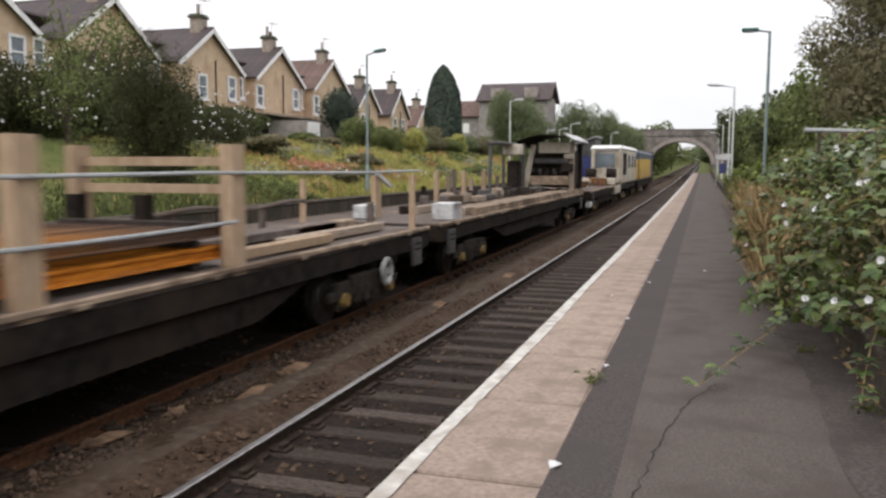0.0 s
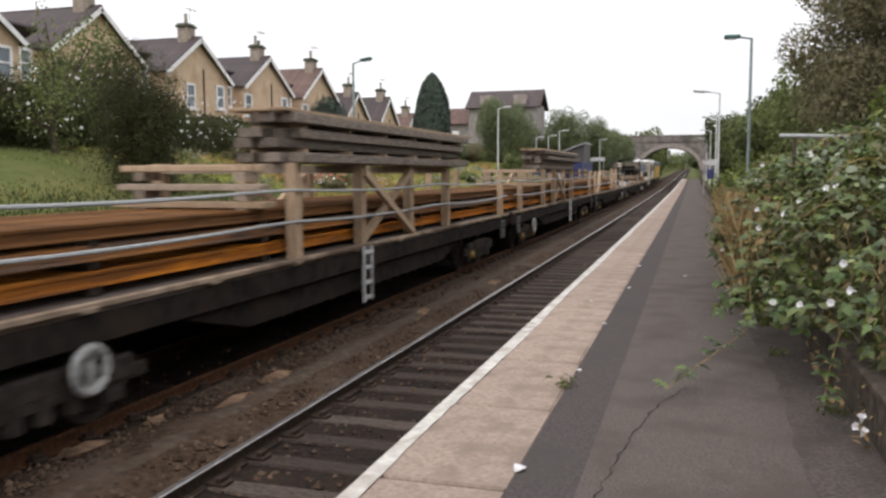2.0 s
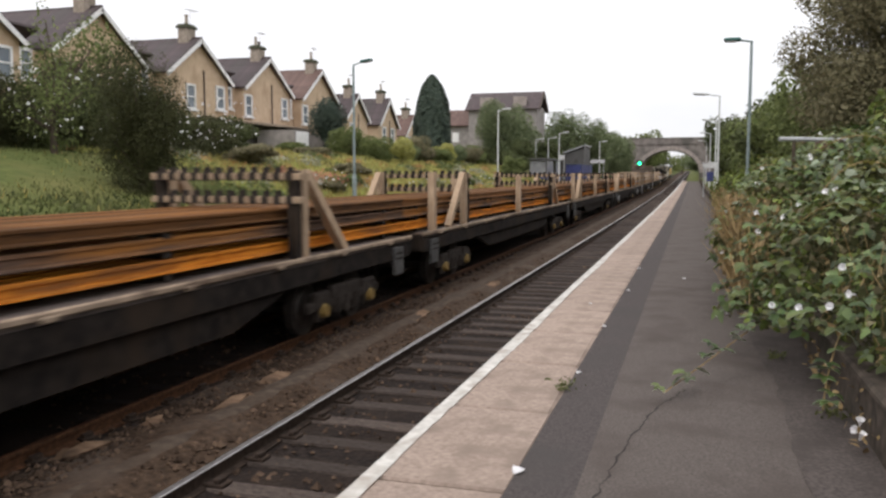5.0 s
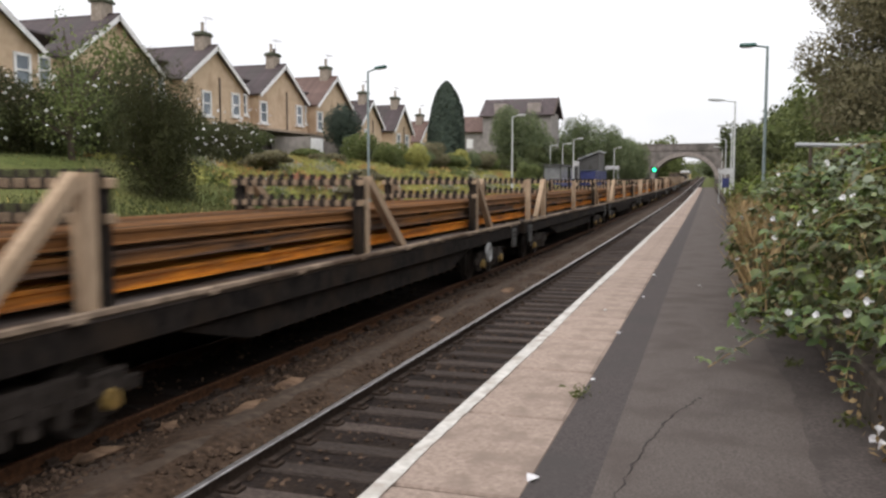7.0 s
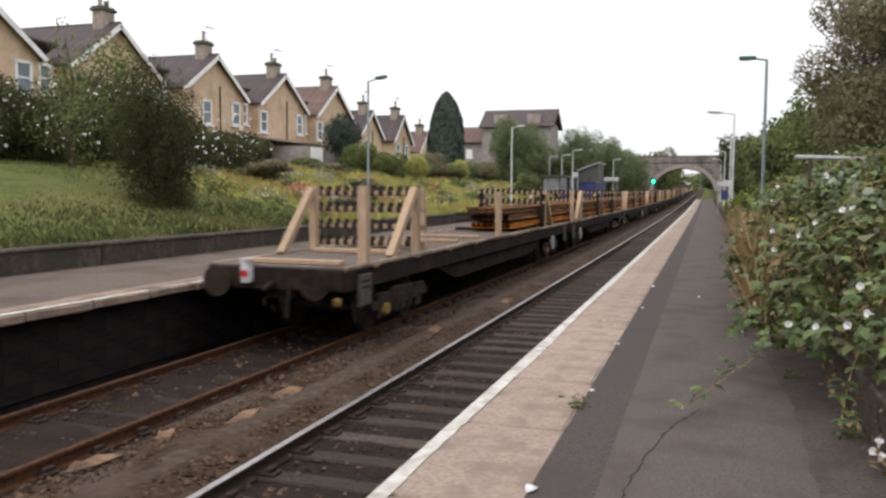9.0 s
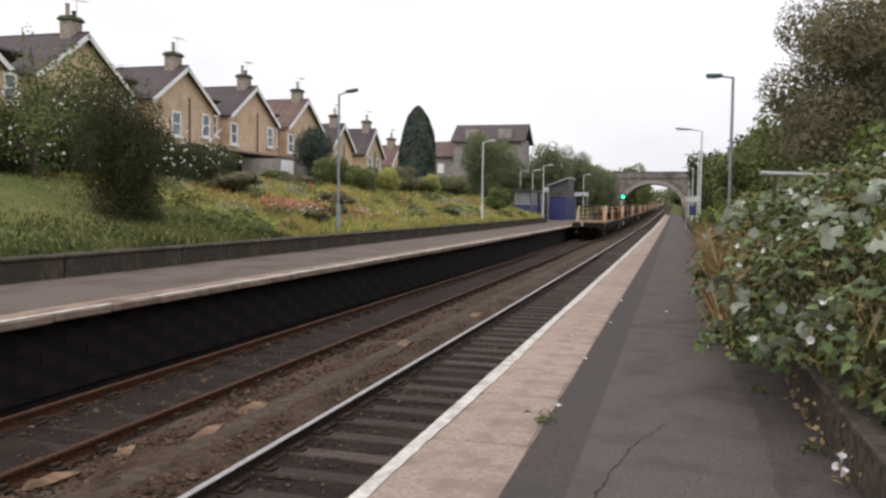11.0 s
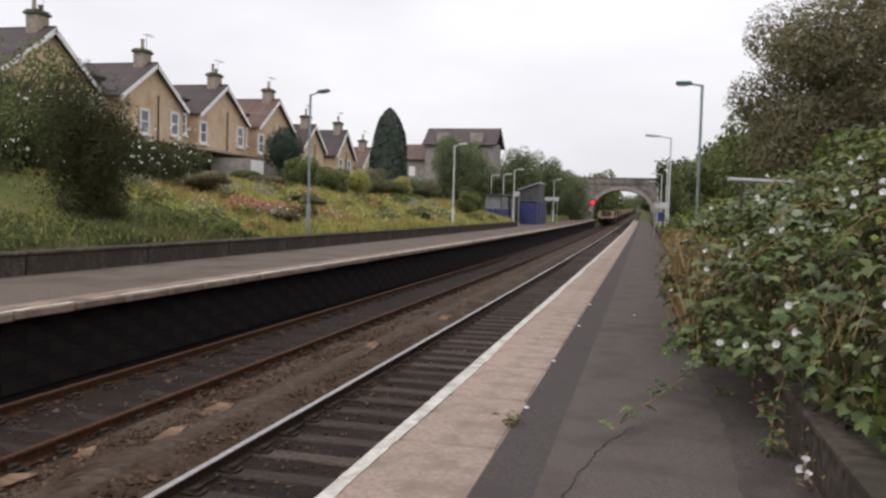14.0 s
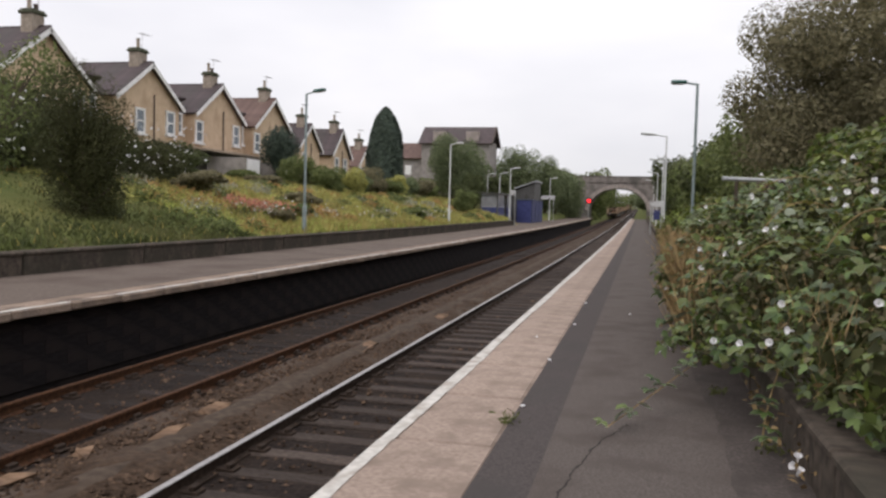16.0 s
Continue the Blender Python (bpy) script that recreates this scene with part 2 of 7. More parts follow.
M_LEAF_NEAR = mat("bramble_leaf", (0.058, 0.09, 0.017), (0.175, 0.21, 0.05), 6, 0.48, 0.0, stain=(0.12, 0.11, 0.03), stain_scale=1.4, island=0.65, through_light=0.38, gloss=0.2)
M_LEAF_PALE = mat("pale_green_leaf", (0.16, 0.19, 0.085), (0.27, 0.3, 0.15), 6, 0.5, 0.0, island=0.35, through_light=0.25, gloss=0.15)
M_LEAF_DRY = mat("dry_brown_stalk", (0.2, 0.13, 0.055), (0.36, 0.26, 0.13), 6, 0.8, 0.0, island=0.4, through_light=0.1)
M_LEAF_DARK = mat("dark_tree_leaf", (0.05, 0.066, 0.024), (0.105, 0.118, 0.048), 3, 0.6, 0.0, island=0.45, through_light=0.3, gloss=0.15)
M_LEAF_BROWN = mat("olive_brown_leaf", (0.125, 0.114, 0.062), (0.225, 0.2, 0.118), 3, 0.65, 0.0, island=0.4, through_light=0.3, gloss=0.15)
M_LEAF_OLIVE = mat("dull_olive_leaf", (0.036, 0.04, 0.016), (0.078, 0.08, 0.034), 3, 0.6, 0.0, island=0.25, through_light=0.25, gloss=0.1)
M_LEAF_BRAMBLE = mat("glossy_bramble_upper", (0.042, 0.075, 0.02), (0.115, 0.16, 0.05), 5, 0.45, 0.0, stain=(0.1, 0.1, 0.03), stain_scale=1.2, island=0.65, through_light=0.25, gloss=0.3)
M_UNDERLEAF = mat("pale_leaf_underside", (0.42, 0.47, 0.36), (0.6, 0.65, 0.54), 8, 0.7, 0.0, island=0.2, through_light=0.3)
M_SLEEPER_OILY = mat("oily_dark_sleeper", (0.014, 0.011, 0.01), (0.04, 0.031, 0.027), 16, 0.92, 0.5, stretch=(1, 4, 4), per_object=0.3)
M_MOSS_CAP = mat("mossy_chimney_cap", (0.05, 0.06, 0.04), (0.12, 0.12, 0.085), 6, 0.9, 0.3)
M_LEAF_MID = mat("hedge_leaf", (0.095, 0.12, 0.042), (0.185, 0.21, 0.08), 3, 0.6, 0.0, island=0.45, through_light=0.4, gloss=0.15)
# Leaves made paler for far trees: distance haze is put into the colour.
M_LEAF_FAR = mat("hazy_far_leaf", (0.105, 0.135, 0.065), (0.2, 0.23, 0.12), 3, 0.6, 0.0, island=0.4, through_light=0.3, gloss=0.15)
M_LEAF_SILVER = mat("silvery_bindweed_leaf", (0.2, 0.24, 0.16), (0.36, 0.4, 0.3), 6, 0.5, 0.0, island=0.3, through_light=0.25)
M_LEAF_ORANGE = mat("orange_brown_plant", (0.3, 0.17, 0.06), (0.48, 0.3, 0.12), 3, 0.7, 0.0, island=0.4, through_light=0.35)
M_LEAF_YELLOW = mat("yellow_green_plant", (0.28, 0.28, 0.08), (0.45, 0.43, 0.14), 3, 0.7, 0.0, island=0.4, through_light=0.4)
M_LEAF_GREY = mat("grey_green_plant", (0.22, 0.22, 0.15), (0.38, 0.37, 0.27), 3, 0.7, 0.0, island=0.4, through_light=0.35)
M_CONIFER = mat("conifer_needles", (0.03, 0.047, 0.035), (0.06, 0.082, 0.056), 3, 0.75, 0.0, island=0.35)
M_GRASS = mat("bank_grass_blades", (0.27, 0.32, 0.075), (0.47, 0.5, 0.15), 1.5, 0.7, 0.0, stain=(0.27, 0.24, 0.09), stain_scale=0.3, island=0.35, through_light=0.45)
# Darker copy of the bank grass: the near lawn's shade is in its colour.
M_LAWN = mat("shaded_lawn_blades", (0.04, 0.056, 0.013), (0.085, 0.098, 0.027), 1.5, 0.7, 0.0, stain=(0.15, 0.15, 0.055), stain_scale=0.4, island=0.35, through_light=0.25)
M_GRASS_DRY = mat("seeding_grass", (0.27, 0.225, 0.07), (0.45, 0.37, 0.13), 1.5, 0.7, 0.0, island=0.3, through_light=0.4)
M_PETAL = mat("white_petal", (0.75, 0.74, 0.75), (0.88, 0.87, 0.88), 5, 0.6, 0.0, through_light=0.3)
M_RED_PETAL = mat("red_flower", (0.27, 0.085, 0.05), (0.4, 0.16, 0.1), 5, 0.7, 0.0, island=0.35)
M_BARK = mat("bark", (0.05, 0.04, 0.03), (0.11, 0.085, 0.065), 9, 0.9, 0.5, stretch=(3, 3, 0.6))


# ---- helpers ----
def rise(y):
    """How far the line climbs towards the bridge."""
    y = max(y, 0.0)
    return 0.75 * (y / 145) ** 2 if y < 170 else 0.75 * (170 / 145) ** 2 + (y - 170) * 0.0121


def ground(x, y):
    """The height of the ground across the cutting."""
    xs = (-400, -60, -30, -26, -17, -10.35, -10.3, 3.12, 3.16, 5, 9, 40, 400)
    zs = (4.2, 3.8, 3.5, 3.3, 2.2, 0.5, -1.35, -1.35, 0.3, 0.9, 2.6, 3.4, 4.2)
    z = float(np.interp(x, xs, zs))
    if 79 < y < 115 and -15 < x < -10.32:
        z = min(z, -0.1)
    return z + rise(y)


def box(bm, cx, cy, cz, sx, sy, sz, turn=None, bevel=0.0):
    made = bmesh.ops.create_cube(bm, size=1.0)["verts"]
    m = Matrix.Translation((cx, cy, cz)) @ (turn.to_4x4() if turn else Matrix()) @ Matrix.Diagonal((sx, sy, sz, 1))
    bmesh.ops.transform(bm, matrix=m, verts=made)
    if bevel:
        edges = {e for v in made for e in v.link_edges}
        bmesh.ops.bevel(bm, geom=list(edges), offset=bevel, segments=1, affect="EDGES")


def rod(bm, a, b, r, r2=None, n=8, flat=None):
    """A round (or with flat, square) bar from a to b."""
    a, b = Vector(a), Vector(b)
    d = b - a
    turn = d.to_track_quat("Z", "Y").to_matrix().to_4x4()
    if flat:
        made = bmesh.ops.create_cube(bm, size=1.0)["verts"]
        m = Matrix.Translation((a + b) / 2) @ turn @ Matrix.Diagonal((flat[0], flat[1], d.length, 1))
    else:
        made = bmesh.ops.create_cone(bm, cap_ends=True, segments=n, radius1=r, radius2=r if r2 is None else r2, depth=d.length)["verts"]
        m = Matrix.Translation((a + b) / 2) @ turn
    bmesh.ops.transform(bm, matrix=m, verts=made)


def tube(bm, pts, r, n=5):
    """One bent round bar through all the points."""
    pts = [Vector(p) for p in pts]
    prev = None
    for i, p in enumerate(pts):
        d = (pts[min(i + 1, len(pts) - 1)] - pts[max(i - 1, 0)]).normalized()
        u = d.cross(Vector((0.3, 0.2, 1)) if abs(d.z) < 0.9 else Vector((1, 0, 0))).normalized()
        v = d.cross(u)
        ring = [bm.verts.new(p + (u * math.cos(a) + v * math.sin(a)) * r) for a in (6.2832 * k / n for k in range(n))]
        if prev:
            for k in range(n):
                bm.faces.new((prev[k], prev[(k + 1) % n], ring[(k + 1) % n], ring[k]))
        else:
            bm.faces.new(ring[::-1])
        prev = ring
    bm.faces.new(prev)


def mesh_of(name, bm, material):
    me = bpy.data.meshes.new(name)
    bm.to_mesh(me)
    bm.free()
    me.materials.append(material)
    return me


def part(name, bm, material, parent, label=""):
    ob = new(name, mesh_of(name, bm, material))
    ob.parent = parent
    return tagged(ob, label)


def shared(name, me, parent, m=None, label=""):
    ob = new(name, me)
    ob.parent = parent
    if m is not None:
        ob.matrix_basis = m
    return tagged(ob, label)


def whole(name, bm, material, label, category, kind="", group=""):
    return tagged(new(name, mesh_of(name, bm, material)), label, category, group, kind)


def base(name, label, category, at=(0, 0, 0), turn=0.0, group="", kind=""):
    ob = new(name)
    ob.empty_display_size = 0.2
    ob.matrix_basis = pose(*at, 0, 0, turn)
    return tagged(ob, label, category, group, kind)


def strip(profile, ys, lift=rise, closed=False):
    """A bmesh swept along the line: profile of (x, z), at each y lifted by the climb."""
    bm = bmesh.new()
    rows = [[bm.verts.new((x, y, z + lift(y))) for x, z in profile] for y in ys]
    n = len(profile)
    for r0, r1 in zip(rows, rows[1:]):
        for i in range(n if closed else n - 1):
            bm.faces.new((r0[i], r0[(i + 1) % n], r1[(i + 1) % n], r1[i]))
    if closed:
        bm.faces.new(rows[0])
        bm.faces.new(rows[-1][::-1])
    bmesh.ops.recalc_face_normals(bm, faces=bm.faces)
    return bm


def flakes(name, places, normals, sizes, rng, material, parent=None, long=1.5, near=False):
    """Many small leaves as one mesh: a folded blade at each place."""
    n = len(places)
    places, normals = np.asarray(places, float), np.asarray(normals, float)
    normals /= np.linalg.norm(normals, axis=1, keepdims=True) + 1e-9
    a = rng.normal(size=(n, 3))
    u = np.cross(normals, a)
    u /= np.linalg.norm(u, axis=1, keepdims=True) + 1e-9
    v = np.cross(normals, u)
    s = np.asarray(sizes, float).reshape(-1, 1)
    if near:
        pts = np.stack([places - u * s * long * 0.5, places - u * s * 0.15 * long - v * s * 0.45 + normals * s * 0.1,
                        places + u * s * 0.2 * long - v * s * 0.36 + normals * s * 0.08, places + u * s * long * 0.55 - normals * s * 0.12,
                        places + u * s * 0.2 * long + v * s * 0.36 + normals * s * 0.08, places - u * s * 0.15 * long + v * s * 0.45 + normals * s * 0.1], 1)
        faces = np.array([[0, 1, 5], [1, 2, 4], [1, 4, 5], [2, 3, 4]])
    else:
        pts = np.stack([places - u * s * long * 0.5, places - v * s * 0.45 + normals * s * 0.12, places + u * s * long * 0.5, places + v * s * 0.45 + normals * s * 0.12], 1)
        faces = np.array([[0, 1, 2], [0, 2, 3]])
    k = pts.shape[1]
    all_faces = (faces[None] + (np.arange(n) * k)[:, None, None]).reshape(-1, 3)
    me = bpy.data.meshes.new(name)
    me.vertices.add(n * k)
    me.vertices.foreach_set("co", pts.reshape(-1))
    me.loops.add(all_faces.size)
    me.loops.foreach_set("vertex_index", all_faces.reshape(-1).astype(np.int32))
    me.polygons.add(len(all_faces))
    me.polygons.foreach_set("loop_start", (np.arange(len(all_faces)) * 3).astype(np.int32))
    me.update(calc_edges=True)
    me.materials.append(material)
    ob = new(name, me)
    ob.parent = parent
    return ob


def blobs(rng, lumps, n):
    """Places and outward normals over the skins of lumps (x, y, z, rx, ry, rz), roughened, as a crown of clumps."""
    lumps = np.asarray(lumps, float)
    area = (lumps[:, 3] * lumps[:, 4] + lumps[:, 4] * lumps[:, 5] + lumps[:, 3] * lumps[:, 5])
    pick = rng.choice(len(lumps), n, p=area / area.sum())
    d = rng.normal(size=(n, 3))
    d /= np.linalg.norm(d, axis=1, keepdims=True)
    r = 1 - np.abs(rng.normal(size=(n, 1))) * 0.16 + (rng.random((n, 1)) < 0.06) * rng.random((n, 1)) * 0.16
    p = lumps[pick, :3] + d * r * lumps[pick, 3:6]
    return p, d + rng.normal(size=(n, 3)) * 0.55 + np.array([0, 0, 0.35])


def lumpy(rng, x, y, z, rx, ry, rz, n, spread=0.75, size=(0.3, 0.55)):
    """Splits one crown into n overlapping lumps of uneven size."""
    out = []
    for _ in range(n):
        d = rng.normal(size=3)
        d /= np.linalg.norm(d)
        k = rng.random() ** 0.45 * spread
        s = rng.uniform(*size)
        out.append((x + d[0] * rx * k, y + d[1] * ry * k, z + d[2] * rz * k, rx * s, ry * s, rz * s * 0.9))
    return out


def tree(name, label, category, at, trunk_h, trunk_r, lumps, n, size, material, seed, long=1.4, near=False, group="", core=0):
    """A tapered trunk with limbs to the lumps of its crown, and the leaves."""
    rng = np.random.default_rng(seed)
    top = base(name, label, category, at, group=group)
    bm = bmesh.new()
    lean = rng.normal(size=2) * 0.1
    rod(bm, (0, 0, -0.3), (lean[0], lean[1], trunk_h), trunk_r, trunk_r * 0.55, 9)
    for lx, ly, lz, *_ in lumps[:14]:
        rod(bm, (lean[0] * 0.7, lean[1] * 0.7, min(trunk_h * 0.7, max(0.1, lz * 0.6))), (lx, ly, lz), trunk_r * 0.4, trunk_r * 0.12, 6)
    part("trunk", bm, M_BARK, top)
    p, d = blobs(rng, lumps, n)
    flakes("crown", p, d, rng.uniform(0.6, 1.3, n) * size, rng, material, top, long, near)
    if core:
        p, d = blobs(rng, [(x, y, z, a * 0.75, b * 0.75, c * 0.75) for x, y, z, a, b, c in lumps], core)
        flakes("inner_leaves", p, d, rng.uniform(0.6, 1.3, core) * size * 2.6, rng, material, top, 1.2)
    return top


# ---- ground, tracks, platforms ----
YS = [-320, -120, -40, -10] + list(range(-4, 60, 4)) + list(range(60, 180, 8)) + list(range(180, 720, 60))


def make_ground():
    xs = [-900, -400, -120, -60, -45, -36, -30, -28, -26, -24, -22, -20, -18.5, -17, -15.5, -14, -12.5, -11.3, -10.35, -10.3, 3.12, 3.16, 4, 5, 6, 7.5, 9, 14, 25, 40, 120, 400, 900]
    bm = bmesh.new()
    rows = []
    for y in [-900] + YS + [900, 1400]:
        row = []
        for x in xs:
            bump = 0.0 if -10.4 < x < 3.2 else 0.16 * noise.noise((x * 0.35, y * 0.2, 0)) + 0.3 * noise.noise((x * 0.1, y * 0.07, 3))
            if -11.5 < x < 3.5:
                bump *= 0.2
            row.append(bm.verts.new((x, y, ground(x, y) + bump)))
        rows.append(row)
    for r0, r1 in zip(rows, rows[1:]):
        for i in range(len(xs) - 1):
            bm.faces.new((r0[i], r0[i + 1], r1[i + 1], r1[i]))
    for f in bm.faces:
        f.smooth = True
    whole("ground", bm, M_GROUND, "rough grassy cutting banks beside the railway line", "ground", "structure")


def make_bed():
    rng = random.Random(5)
    prof = [(-6.3, -1.2), (-5.95, -1.06), (-5.2, -1.07), (-4.5, -1.08), (-3.95, -1.06), (-3.6, -1.02), (-3.15, -0.98), (-2.7, -1.0), (-2.4, -1.06), (-1.9, -1.08), (-1.2, -1.08), (-0.6, -1.07), (0.1, -1.15)]
    bm = bmesh.new()
    ys = [-320, -60, -8] + [k * 0.5 for k in range(-8, 120)] + list(range(60, 180, 4)) + [200, 300, 500, 700]
    rows = [[bm.verts.new((x, y, z + rise(y) + rng.uniform(-0.025, 0.025) * (y < 60))) for x, z in prof] for y in ys]
    for r0, r1 in zip(rows, rows[1:]):
        for i in range(len(prof) - 1):
            f = bm.faces.new((r0[i], r0[i + 1], r1[i + 1], r1[i]))
            f.smooth = True
            f.material_index = 1 if 4 <= i <= 7 else 0
    ob = whole("ballast", bm, M_BALLAST, "dark oily ballast bed with brown dirt between the tracks", "ballast", "structure")
    ob.data.materials.append(M_SIXFOOT)
    # loose stones
    g = np.random.default_rng(8)
    n = 9000
    y = 3.5 + 34 * g.random(n) ** 1.5
    x = g.uniform(-6.0, -0.3, n)
    k = g.random(n) < 0.45
    x[k] = g.uniform(-4.0, -2.3, k.sum())
    x[(x > -3.28) & (x < -2.86)] -= 0.45
    s = g.uniform(0.014, 0.036, n) * (1 + 0.9 * (g.random(n) < 0.05))
    zs = np.interp(x, [p[0] for p in prof], [p[1] for p in prof])
    corner = np.array([[1, 0, 0], [-1, 0, 0], [0, 1, 0], [0, -1, 0], [0, 0, 0.8], [0, 0, -0.8]])
    pts = corner[None] * g.uniform(0.6, 1.3, (n, 6, 3)) * s[:, None, None]
    a = g.uniform(0, 6.28, n)
    c, si = np.cos(a)[:, None], np.sin(a)[:, None]
    px, py = pts[:, :, 0] * c - pts[:, :, 1] * si, pts[:, :, 0] * si + pts[:, :, 1] * c
    pts = np.stack([px + x[:, None], py + y[:, None], pts[:, :, 2] + zs[:, None] + s[:, None] * 0.3], 2)
    tri = np.array([[0, 2, 4], [2, 1, 4], [1, 3, 4], [3, 0, 4], [2, 0, 5], [1, 2, 5], [3, 1, 5], [0, 3, 5]])
    faces = (tri[None] + (np.arange(n) * 6)[:, None, None]).reshape(-1, 3)
    me = bpy.data.meshes.new("ballast_stones")
    me.from_pydata(pts.reshape(-1, 3).tolist(), [], faces.tolist())
    me.materials.append(M_STONE)
    tagged(new("ballast_stones", me), "loose brown ballast stones scattered round the sleepers", "stones", kind="stuff")
    # trodden strip of sand beside the near track
    bm = bmesh.new()
    prev = None
    for k in range(420):
        yy = 2 + k * 0.14
        row = []
        for i, (xx, dz) in enumerate(((-3.27, -0.03), (-3.16, 0.014), (-2.98, 0.016), (-2.87, -0.03))):
            xx += 0.05 * noise.noise((yy * 0.8, i * 3.1, 0)) + 0.03 * noise.noise((yy * 3.5, i * 5, 1))
            row.append(bm.verts.new((xx, yy, -0.985 + dz + 0.012 * noise.noise((yy * 2, i * 2, 4)) + rise(yy))))
        if prev:
            for i in range(3):
                bm.faces.new((prev[i], prev[i + 1], row[i + 1], row[i])).smooth = True
        prev = row
    whole("sand_strip", bm, M_SAND, "trodden brown sand strip between the tracks", "dirt", "structure")
    # pale broken slabs lying in the six-foot
    for sx, sy, w, l, r in ((-3.2, 8.4, 0.3, 0.75, 8), (-3.75, 6.6, 0.24, 0.45, -20), (-3.3, 9.6, 0.25, 0.7, 5), (-3.0, 14.5, 0.26, 1.2, 3), (-3.6, 7.5, 0.2, 0.36, 30), (-2.75, 19, 0.3, 1.3, 0)):
        bm = bmesh.new()
        box(bm, 0, 0, 0, w * 0.8, l * 0.75, 0.06, bevel=0.02)
        for v in bm.verts:
            v.co += Vector((rng.uniform(-0.05, 0.05), rng.uniform(-0.12, 0.12), rng.uniform(-0.02, 0.01)))
        ob = whole("broken_slab", bm, M_SIX_SLAB, "tan broken concrete slab lying in the brown dirt", "slab", group="slabs between the tracks")
        ob.matrix_basis = pose(sx, sy, -1.0 + rise(sy), 3, 2, r)


RAIL_PROFILE = [(-0.07, 0), (0.07, 0), (0.07, 0.012), (0.012, 0.03), (0.01, 0.11), (0.035, 0.12), (0.035, 0.15), (0.028, 0.158), (-0.028, 0.158), (-0.035, 0.15), (-0.035, 0.12), (-0.01, 0.11), (-0.012, 0.03), (-0.07, 0.012)]


def make_tracks():
    ys = [-320, -100, -20, -6] + list(range(-4, 180, 3)) + [200, 260, 400, 700]
    sl = bmesh.new()
    box(sl, 0, 0, 0, 2.55, 0.26, 0.14, bevel=0.02)
    sleepers = [mesh_of("sleeper", sl.copy(), M_SLEEPER), mesh_of("sleeper", sl, M_SLEEPER_OILY)]
    ch = bmesh.new()
    for sx in (-0.7175, 0.7175):
        box(ch, sx, 0, 0.085, 0.36, 0.16, 0.035, bevel=0.008)
        for k in (-0.11, 0.11):
            box(ch, sx + k, 0, 0.115, 0.06, 0.13, 0.06, bevel=0.008)
    chairs = mesh_of("rail_chair", ch, M_RAIL_DARK)
    for cx, lab in ((-1.4475, "track with a polished running rail beside the platform"), (-4.8525, "track with brown rusty rails used by the train")):
        tr = base("railway_track", lab, "track", kind="structure")
        for gx in (-0.7525, 0.7525):
            bm = strip([(cx + gx + px, -0.915 - 0.158 + pz) for px, pz in RAIL_PROFILE], ys, closed=True)
            shiny = cx > -2
            ob = part("rail", bm, M_RAIL_DARK if shiny else M_RAIL_RUST, tr)
            if shiny:
                ob.data.materials.append(M_RAIL_SHINY)
                for f in ob.data.polygons:
                    zz = f.center[2] - rise(f.center[1])
                    f.material_index = int(zz > -0.93)
        rest = bmesh.new()
        for k in range(-16, 260):
            y = k * 0.68 + 0.2
            z = -1.13 + rise(y)
            wob = 0.02 * math.sin(k * 12.9)
            if -3 < k < 150:
                shared("sleeper", sleepers[int(cx < -2)], tr, pose(cx + wob, y, z - 0.012 * (cx < -2), 0, 0, wob * 30))
                if y < 45:
                    shared("rail_chair", chairs, tr, pose(cx, y, z))
            else:
                box(rest, cx, y, z, 2.55, 0.26, 0.14)
        tagged(part("far_sleepers", rest, M_SLEEPER, tr), kind="stuff")


